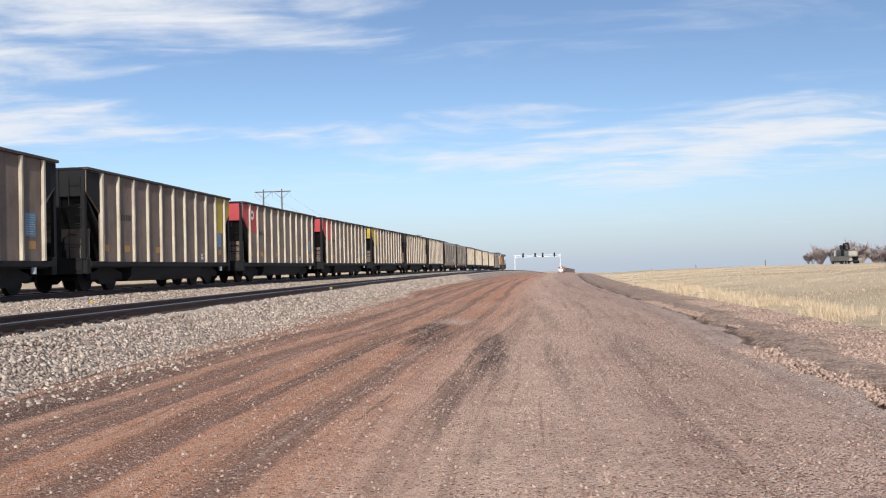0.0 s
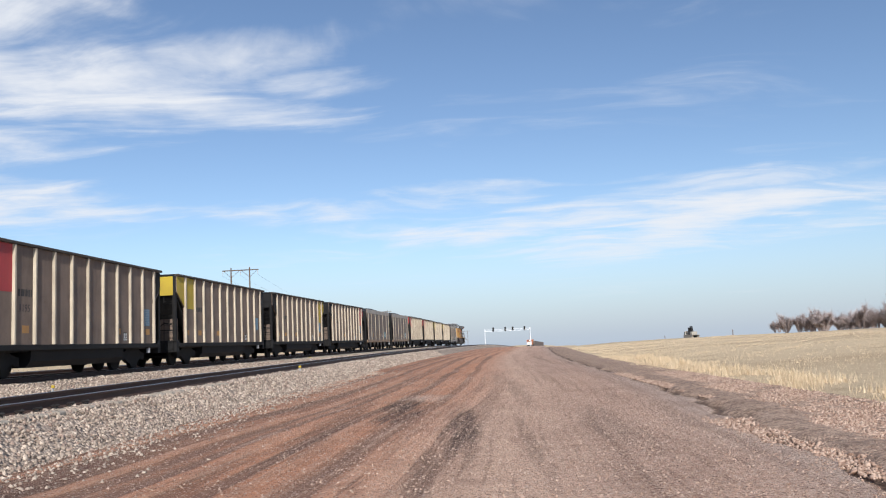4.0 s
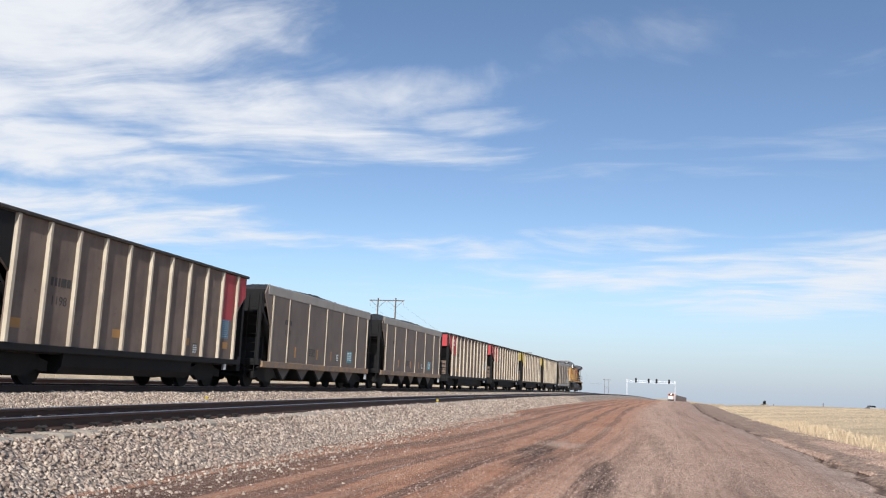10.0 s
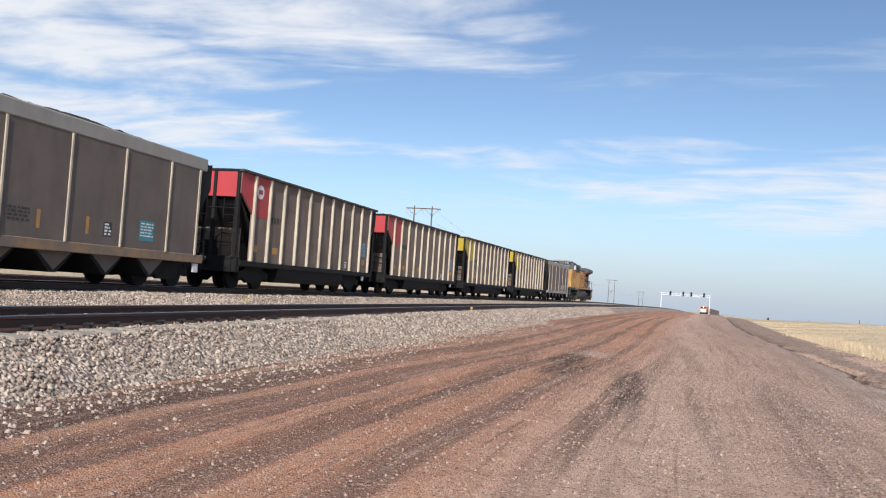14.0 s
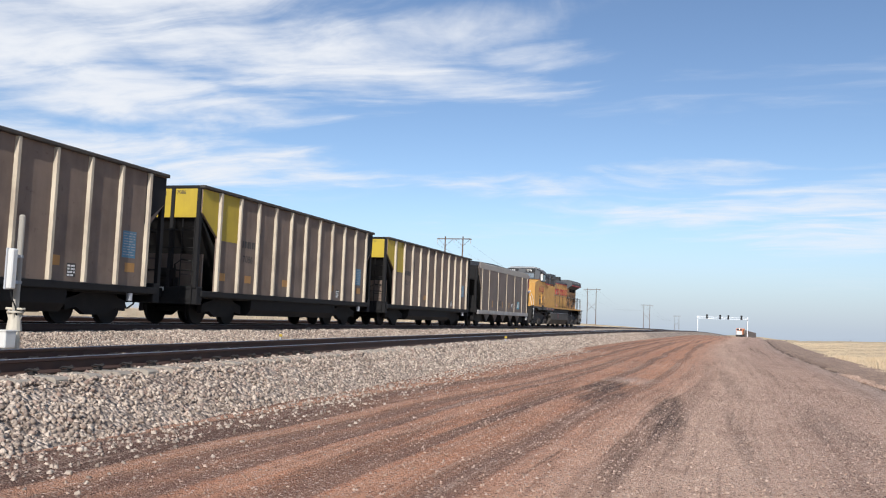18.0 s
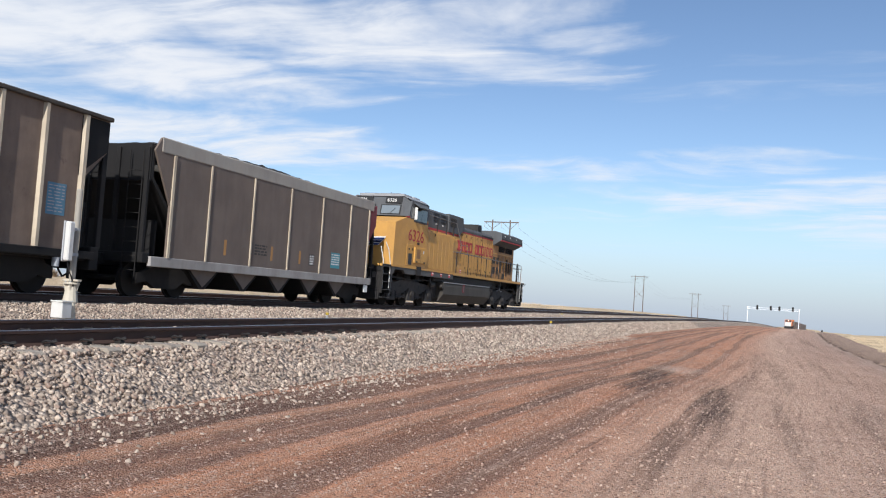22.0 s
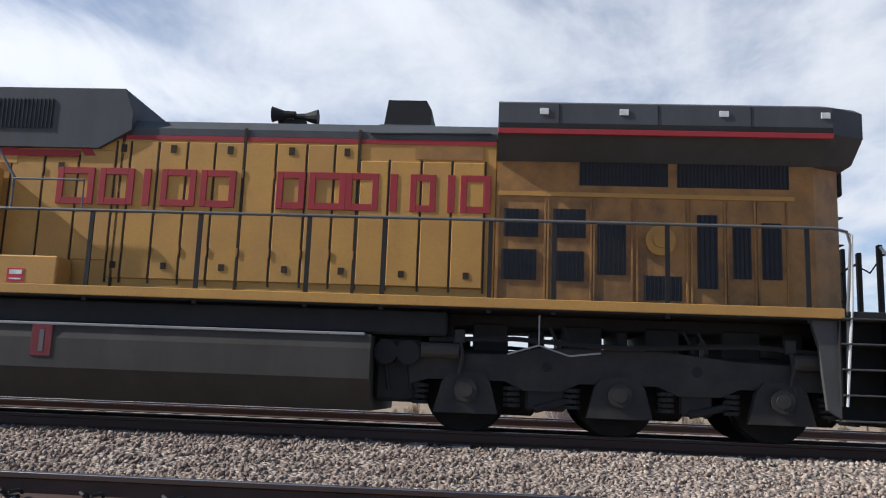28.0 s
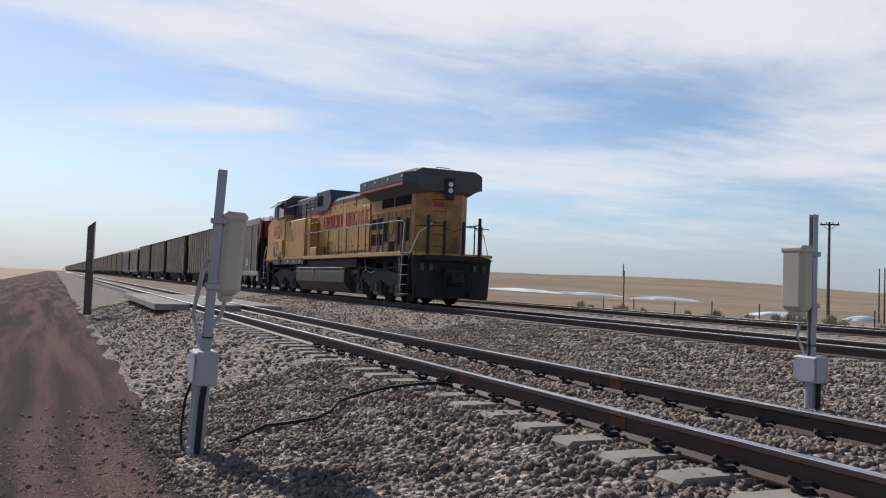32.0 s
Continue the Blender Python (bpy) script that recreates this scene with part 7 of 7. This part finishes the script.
for x, y in ((-180, -143), (-178, -140), (-176, -136)):
    p = thing("utility_pole", "slim weathered wooden pole on the prairie", "pole", "distant wooden poles", at=Matrix.Translation((x, y, 0)))
    part("pole", Mesh().tube([(0, 0, -6), (0, 0, 7.2)], [0.2, 0.13], 8), WOOD, p)
    part("pole_top", Mesh().tube([(0, 0, 7.2), (0, 0, 7.5)], [0.13, 0.05], 8), WOOD, p)

up = thing("utility_pole", "weathered utility pole with a short crossarm", "utility pole", at=Matrix.Translation((-62, -54.9, 0)) @ Matrix.Rotation(radians(-45), 4, "Z"))
part("pole", Mesh().tube([(0, 0, -3.0), (0, 0, 6.5)], [0.15, 0.10], 10), WOOD, up)
ca = part("crossarm", Mesh().box(-0.75, 0.75, 0.1, 0.2, 6.2, 6.33, 0.01), WOOD, up)
for x in (-0.65, -0.25, 0.25, 0.65):
    part("insulator", Mesh().tube([(x, 0.15, 6.33), (x, 0.15, 6.42), (x, 0.15, 6.5)], [0.03, 0.06, 0.03], 8), GREY_BOX, ca)
part("arm_brace", Mesh().tube([(0, 0.12, 5.75), (-0.5, 0.15, 6.22)], 0.02, 5), GALV, up)
part("arm_brace", Mesh().tube([(0, 0.12, 5.75), (0.5, 0.15, 6.22)], 0.02, 5), GALV, up)

rs = thing("round_sign", "dark round sign on a slim post beside the tracks", "sign", at=Matrix.Translation((-38, -50.5, 0)) @ Matrix.Rotation(radians(58), 4, "Z"))
part("post", Mesh().box(-0.05, 0.05, -0.04, 0.04, -1.8, 1.5), WOOD, rs)
pl = part("sign_plate", Mesh().disc((0, -0.06, 1.53), 0.45, 0.02, "y", 28), GALV, rs, "round metal sign plate")
part("sign_rim", Mesh().disc((0, -0.074, 1.53), 0.42, 0.006, "y", 28), BLACK, pl)
part("sign_face", Mesh().disc((0, -0.08, 1.53), 0.36, 0.006, "y", 28), LOCO_GREY, pl)

# ---------------------------------------------------------------- fences and brush beyond the tracks
fence = thing("wire_fence", "old wire fence of thin posts beyond the tracks", "fence")
fy = [-64 + 4.4 * i for i in range(62)]
line = []
for i, y in enumerate(fy):
    x = -46 + bend1(y) * 0.98 + 0.25 * math.sin(i * 2.3)
    z = gz(x, y)
    line.append((x, y, z))
    if abs(y + 22.6) > 4.5:
        part("fence_post", Mesh().tube([(x, y, z - 0.3), (x + 0.03 * math.sin(i * 1.7), y, z + 1.15 + 0.1 * math.sin(i * 3.1))], 0.045, 6), WOOD, fence)
for h in (0.35, 0.7, 1.05):
    part("wire", Mesh().tube([(x, y, z + h) for x, y, z in line], 0.005, 4), GALV, fence)

gate = thing("gate_brace", "weathered wooden H-brace of a fence gate", "fence gate")
for y in (-23.9, -21.3):
    z = gz(-46, y)
    part("gate_post", Mesh().tube([(-46, y, z - 0.4), (-46, y, z + 1.25)], [0.12, 0.10], 10), WOOD, gate)
part("gate_rail", Mesh().tube([(-46, -23.9, gz(-46, -23.9) + 0.92), (-46, -21.3, gz(-46, -21.3) + 0.95)], 0.06, 8), WOOD, gate)
part("gate_wire", Mesh().tube([(-46, -23.9, gz(-46, -23.9) + 0.2), (-46, -21.3, gz(-46, -21.3) + 0.95)], 0.01, 5), GALV, gate)
ab = thing("leaning_brace", "two weathered poles leaned together like an A", "pole brace")
z = gz(-44, -28.7)
for dy in (-0.75, 0.75):
    part("brace_pole", Mesh().tube([(-44, -28.7 + dy, z - 0.2), (-44 + 0.05 * dy, -28.7 - dy * 0.1, z + 1.55)], [0.09, 0.07], 8), WOOD, ab)


def shrub_mesh(seed, n, w, h, twig):
    r = np.random.default_rng(seed)
    m = Mesh()
    for i in range(n):
        a, t = r.uniform(0, 6.28), r.uniform(0.1, 1.0)
        d = np.array([math.cos(a) * t, math.sin(a) * t, 1.2 - 0.6 * t])
        d /= np.linalg.norm(d)
        l = h * r.uniform(0.5, 1.05)
        p = np.array([r.normal(0, 0.12 * w), r.normal(0, 0.12 * w), 0])
        q = p + d * np.array([w, w, l])
        for k in range(3):
            o = r.normal(0, 0.12, 3) * np.array([w, w, h * 0.6])
            s = np.array([-math.sin(a), math.cos(a), 0]) * twig
            mid = p + (q - p) * r.uniform(0.3, 0.6)
            m.add([tuple(mid - s), tuple(mid + s), tuple(q + o)], [(0, 1, 2)])
        s = np.array([-math.sin(a), math.cos(a), 0]) * twig
        m.add([tuple(p - s), tuple(p + s), tuple(q)], [(0, 1, 2)])
    return m


SHRUBS = [shrub_mesh(s, 110, 0.5, 0.62, 0.02).data("sagebrush", SAGE) for s in range(4)]
r = random.Random(5)
for i in range(120):
    y = r.uniform(-46, 36)
    x = -30.0 - abs(r.gauss(0, 5.5)) + bend1(y)
    s = r.uniform(0.7, 1.35)
    ob = new("sagebrush", SHRUBS[i % 4])
    ob.matrix_basis = Matrix.Translation((x, y, gz(x, y) - 0.04)) @ Matrix.Rotation(r.uniform(0, 6), 4, "Z") @ Matrix.Scale(s, 4)
    tagged(ob, "low grey-brown sagebrush clump on dry grass", "shrub", "sagebrush clumps")
bush = new("bare_bush", shrub_mesh(9, 160, 0.9, 1.5, 0.012).data("bare_bush", TWIG))
bush.matrix_basis = Matrix.Translation((-42.5, 0.2, gz(-42.5, 0.2))) @ Matrix.Scale(1.45, 4)
tagged(bush, "bare brown leafless bush beyond the tracks", "bush")


def snow_patch(x, y, lx, ly, turn, seed):
    r = np.random.default_rng(seed)
    n, rings = 28, 5
    a = np.linspace(0, 2 * np.pi, n, endpoint=False)
    rad = 1 + 0.22 * np.sin(2 * a + seed) + 0.15 * np.sin(5 * a + 2 * seed) + 0.1 * r.normal(size=n)
    c, s = math.cos(turn), math.sin(turn)
    vs, fs = [], []
    for k in range(rings):
        f = (k + 0.02) / (rings - 1)
        for i in range(n):
            px, py = lx * rad[i] * f * math.cos(a[i]), ly * rad[i] * f * math.sin(a[i])
            wx, wy = x + c * px - s * py, y + s * px + c * py
            vs.append((wx, wy, max(gz(wx, wy), floor_at(wx, wy)) + (1.4 if lx > 5.5 else 0.12) * (1 - f * f) - 0.02))
    for k in range(rings - 1):
        fs += [(k * n + i, k * n + (i + 1) % n, (k + 1) * n + (i + 1) % n, (k + 1) * n + i) for i in range(n)]
    tagged(part("snow_patch", Mesh().add(vs, fs), SNOW, smooth=True), "patch of old white snow on dry grass", "snow", "snow patches")


def floor_at(x, y):
    u = x - bend1(y)
    return float(max(road_z(u, y) if -6 < u < 4.4 else -99, ballast_z(u, y) if -26 < u < -4 else -99) + grade(y))


for k, (x, y, lx, ly, turn) in enumerate(((-207, -357, 20, 4.5, 1.9), (-225, -331, 14, 3.5, 2.4), (-241, -295, 14, 4.5, 2.98), (-172, -164, 9, 2.2, 2.3), (-186, -152, 6, 1.6, 2.6), (-54, -44, 5, 0.5, 3.0), (-66, -56, 4.5, 0.8, 2.4), (-75, -60, 3.0, 0.6, 2.2), (-36, -34, 2.2, 0.4, 2.3), (-40, -37.5, 2.6, 0.5, 2.5), (-45, -44, 3.5, 0.6, 2.5), (-33, -36, 0.9, 0.25, 2.0), (-31, -39, 1.2, 0.3, 2.2), (-52, -57, 2.5, 0.5, 2.5), (-1.6, -21.5, 0.22, 0.5, 0.3), (-2.0, -23.0, 0.15, 0.3, 0.2))):
    snow_patch(x, y, lx, ly, turn, k + 1)


# ---------------------------------------------------------------- across the prairie
def bare_tree(seed, h):
    """Trunk with limbs, and a crown of fine bare twigs."""
    r = random.Random(seed)
    t = thing("bare_tree", "leafless grey-brown tree in a distant row", "tree", "row of bare trees")
    wood, twigs = Mesh(), Mesh()

    def grow(p, d, l, rad, depth):
        q = p + d * l
        wood.tube([p, (p + q) / 2 + Vector((r.uniform(-1, 1), r.uniform(-1, 1), 0)) * l * 0.05, q], [rad, rad * 0.85, rad * 0.65], 5)
        if depth <= 3:
            for i in range(9):
                e = (d * 0.6 + Vector((r.uniform(-1, 1), r.uniform(-1, 1), r.uniform(-0.4, 0.9)))).normalized() * r.uniform(0.8, 2.0)
                s = e.cross(Vector((0.3, 0.2, 1))).normalized() * 0.03
                b = p + (q - p) * r.uniform(0.1, 1)
                twigs.add([b - s, b + s, b + e], [(0, 1, 2)])
        if depth == 0:
            return
        for i in range(r.choice((3, 3, 4))):
            e = (d + Vector((r.uniform(-1, 1), r.uniform(-1, 1), r.uniform(0.0, 0.9))) * 0.7).normalized()
            grow(p + (q - p) * r.uniform(0.35, 1.0), e, l * r.uniform(0.62, 0.85), rad * 0.6, depth - 1)
    for i in range(5):
        a = i * 1.3 + r.uniform(0, 1)
        grow(Vector((0.3 * math.cos(a), 0.3 * math.sin(a), -0.5)), Vector((0.6 * r.random() * math.cos(a), 0.6 * r.random() * math.sin(a), 1)).normalized(), h * r.uniform(0.2, 0.3), 0.14, 3)
    part("trunk", wood, TWIG, t)
    part("crown", twigs, TWIG, t, "crown of bare twigs")
    return t


TREES = [bare_tree(i + 3, 8.5) for i in range(4)]
r = random.Random(8)
for i in range(66):
    y = 277 + 1.75 * i + r.uniform(-2, 2)
    x = 150 + r.uniform(-8, 8)
    m = Matrix.Translation((x, y, max(-2.2, gz(x, y)))) @ Matrix.Rotation(r.uniform(0, 6), 4, "Z") @ Matrix.Scale(r.uniform(0.75, 1.5) * (1.0 - 0.004 * i), 4)
    if i < 4:
        TREES[i].matrix_basis = m
    else:
        copy_thing(TREES[i % 4], m)
for x, y in ((60, 188), (60, 250), (60, 318)):
    p = thing("fence_post", "lone dark fence post on the grassy rise", "fence post", "fence posts on the rise", at=Matrix.Translation((x, y, gz(x, y))))
    part("post", Mesh().tube([(0, 0, -0.4), (0, 0, 1.55)], [0.11, 0.08], 8), WOOD, p)
    part("post_cap", Mesh().disc((0, 0, 1.56), 0.085, 0.03, "z", 8), WOOD, p)


def wheel(parent, x, y, r, w=0.26):
    t = part("wheel", Mesh().disc((x, y, r), r, w, "x", 20), BLACK, parent)
    part("rim", Mesh().disc((x + (w / 2 + 0.005) * (1 if x > 0 else -1), y, r), r * 0.55, 0.02, "x", 14), GALV, t)


def service_truck():
    t = thing("service_truck", "dusty pale flatbed service truck carrying dark boom equipment", "truck")
    part("chassis", Mesh().box(-0.5, 0.5, -8.4, 2.2, 0.65, 0.95, 0.03), BLACK, t)
    part("cab", Mesh().prism([(0.2, 0.8), (2.3, 0.8), (2.3, 1.75), (1.55, 1.95), (1.2, 2.85), (0.2, 2.9)], -1.15, 1.15, "x"), DULL_BEIGE, t, "dusty pale truck cab")
    part("windscreen", Mesh().prism([(1.58, 1.98), (1.60, 1.98), (1.27, 2.75), (1.25, 2.75)], -1.0, 1.0, "x"), GLASS, t)
    for s in (-1, 1):
        part("side_window", Mesh().box(s * 1.151, s * 1.16, 0.4, 1.2, 1.95, 2.65), GLASS, t)
        part("tool_box", Mesh().box(s * 0.6, s * 1.25, -7.8, -0.2, 0.85, 1.75, 0.03), DULL_BEIGE, t)
        for y in (1.4, -5.2, -6.5):
            wheel(t, s * 1.0, y, 0.5)
    part("deck", Mesh().box(-1.25, 1.25, -8.4, 0.0, 1.75, 1.85, 0.01), DULL_BEIGE, t)
    part("headboard", Mesh().box(-1.2, 1.2, -0.15, 0.0, 1.85, 3.1, 0.02), DULL_BEIGE, t)
    part("load", Mesh().box(-0.9, 0.9, -6.8, -4.6, 1.86, 2.9, 0.08), DULL_BEIGE, t, "pale crated load")
    b = part("boom_base", Mesh().box(-0.6, 0.6, -3.9, -2.0, 1.86, 3.3, 0.08), LOCO_BLACK, t)
    part("boom", Mesh().tube([(0, -3.0, 3.2), (0, -2.2, 4.4), (0, -4.4, 4.5), (0, -4.9, 3.4)], 0.22, 8), LOCO_BLACK, b, "dark folded boom")
    part("boom_cabin", Mesh().box(-0.5, 0.5, -2.6, -1.3, 3.2, 4.2, 0.06), LOCO_BLACK, b)
    return t


def silver_car():
    c = thing("silver_car", "small silver car driving on the distant highway", "car")
    part("body", Mesh().prism([(-2.3, 0.35), (2.3, 0.35), (2.35, 0.75), (1.3, 0.95), (-2.2, 1.0), (-2.35, 0.7)], -0.88, 0.88, "x"), SILVER, c)
    part("cabin", Mesh().prism([(-2.0, 0.98), (1.2, 0.94), (0.4, 1.45), (-1.4, 1.47)], -0.76, 0.76, "x"), GLASS, c)
    part("roof", Mesh().box(-0.74, 0.74, -1.3, 0.35, 1.45, 1.5, 0.02), SILVER, c)
    for s in (-1, 1):
        for y in (-1.45, 1.45):
            wheel(c, s * 0.8, y, 0.33, 0.2)
    return c


service = service_truck()
saloon = silver_car()


def oncoming_engine():
    e = thing("distant_locomotive", "distant orange and white locomotive facing down the empty track", "locomotive")
    part("frame", Mesh().box(-1.45, 1.45, 0, 21, 1.1, 1.6, 0.03), LOCO_BLACK, e)
    part("nose", Mesh().prism([(0.9, 1.6), (0.9, 3.0), (1.1, 3.2), (2.6, 3.35), (2.6, 1.6)], -1.25, 1.25, "x"), WHITE_PAINT, e, "white nose")
    part("cab", Mesh().prism([(2.6, 1.6), (2.5, 3.4), (2.8, 4.4), (4.8, 4.45), (4.8, 1.6)], -1.5, 1.5, "x"), ORANGE_LOCO, e)
    for s in (-1, 1):
        part("windscreen", Mesh().prism([(2.46, 3.5), (2.74, 4.2), (2.70, 4.2), (2.44, 3.5)], s * 0.2, s * 1.25, "x"), GLASS, e)
        part("front_step", Mesh().box(s * 1.0, s * 1.5, 0.0, 0.7, 0.4, 1.1, 0.02), LOCO_BLACK, e)
    part("hood", Mesh().box(-1.0, 1.0, 4.8, 20.5, 1.6, 4.0, 0.03), ORANGE_LOCO, e)
    part("radiator", Mesh().box(-1.5, 1.5, 15.5, 20.0, 3.7, 4.5, 0.1), ORANGE_LOCO, e)
    part("pilot", Mesh().box(-1.4, 1.4, -0.12, 0.0, 0.25, 1.55), LOCO_BLACK, e)
    part("coupler", Mesh().box(-0.2, 0.2, -0.7, 0.0, 0.7, 1.05, 0.04), LOCO_BLACK, e)
    hl = part("headlight", Mesh().box(-0.25, 0.25, 2.42, 2.6, 4.15, 4.45, 0.02), BLACK, e)
    for x in (-0.11, 0.11):
        part("lamp", Mesh().disc((x, 2.4, 4.3), 0.09, 0.04, "y", 14), HEADLAMP, hl, "lit headlamp")
    part("fuel_tank", Mesh().box(-1.4, 1.4, 7.5, 14.0, 0.3, 1.1, 0.1), LOCO_BLACK, e)
    for y in (3.0, 18.0):
        tr = part("truck", Mesh().box(-1.1, 1.1, y - 2.3, y + 2.3, 0.45, 1.05, 0.05), RUNNING, e)
        for dy in (-1.8, 0, 1.8):
            part("wheelset", Mesh().disc((-GAUGE, y + dy, 0.52), 0.52, 0.12, "x", 20).tube([(-GAUGE, y + dy, 0.52), (GAUGE, y + dy, 0.52)], 0.09, 8).disc((GAUGE, y + dy, 0.52), 0.52, 0.12, "x", 20), RUNNING, tr)
    return e


def plain_hopper():
    c = thing("coal_car", "distant grey coal car behind the orange locomotive", "coal car", "cars of the distant train")
    part("tub", Mesh().prism([(-7.0, 1.0), (-7.6, 2.6), (-7.6, 4.2), (7.6, 4.2), (7.6, 2.6), (7.0, 1.0)], -1.5, 1.5, "x"), GREY_CAR, c)
    part("centre_sill", Mesh().box(-0.3, 0.3, -8.0, 8.0, 0.75, 1.05), RUNNING, c)
    for y in (-5.6, 5.6):
        bolster_truck(c, y)
    return c


engine = oncoming_engine()
hoppers = [plain_hopper()]
for i in range(5):
    hoppers.append(copy_thing(hoppers[0], Matrix()))


# ---------------------------------------------------------------- motion
TRAIN = [(0, 229.7), (4, 194.3), (7, 167.9), (9, 150.1), (11, 132.0), (13, 113.8), (17, 78.0), (19, 60.6), (20, 51.6), (22, 33.8), (24, 16.2), (25.5, 3.2), (27, -9.5), (28, -17.9), (29, -26.1), (30, -34.2), (31, -42.2), (32, -50.0)]


def train_at(t):
    """Place of the locomotive's origin along the track, smooth in time."""
    ts, ss = [a for a, b in TRAIN], [b for a, b in TRAIN]
    i = max(0, min(len(ts) - 2, int(np.searchsorted(ts, t, side="right")) - 1))
    def slope(j):
        if j == 0:
            return (ss[1] - ss[0]) / (ts[1] - ts[0])
        if j == len(ts) - 1:
            return (ss[-1] - ss[-2]) / (ts[-1] - ts[-2])
        return (ss[j + 1] - ss[j - 1]) / (ts[j + 1] - ts[j - 1])
    h = ts[i + 1] - ts[i]
    f = (t - ts[i]) / h
    return (2 * f ** 3 - 3 * f * f + 1) * ss[i] + (f ** 3 - 2 * f * f + f) * h * slope(i) + (3 * f * f - 2 * f ** 3) * ss[i + 1] + (f ** 3 - f * f) * h * slope(i + 1)


def on_track(y, u=U_TRAIN, z=Z_TRAIN, shift=main_bend):
    return Matrix.Translation((u + shift(y), y, z + float(grade(y)))) @ Matrix.Rotation(-heading(y, shift), 4, "Z")


def highway_z(y):
    return gz(75, y) + 0.02


def motions():
    steps = [i * 0.5 for i in range(65)]
    mid = 4.1
    walk(locomotive, [(t, on_track(train_at(t) + mid) @ Matrix.Translation((0, -mid, 0))) for t in steps])
    for i, c in enumerate(cars):
        off = -1.7 - CAR_L * (i + 0.5)
        walk(c, [(t, on_track(train_at(t) + off)) for t in steps])
    for i, ob in enumerate([engine] + hoppers):
        walk(ob, [(t, on_track(488 - 3.7 * t + (0 if i == 0 else 29.7 + 16.0 * (i - 1)), U_NEAR, Z_NEAR, bend1)) for t in steps])
    for ob, y0, v in ((service, 186, 23.5), (saloon, -60, 32.0)):
        walk(ob, [(t, Matrix.Translation((75, y0 + v * t, highway_z(y0 + v * t)))) for t in steps])
    turn = [i * 0.08 for i in range(401)]
    for ax, y in loco_axles:
        walk(ax, [(t, Matrix.Translation((0, y, 0.53)) @ Matrix.Rotation((train_at(0) - train_at(t)) / 0.53, 4, "X")) for t in turn])

motions()
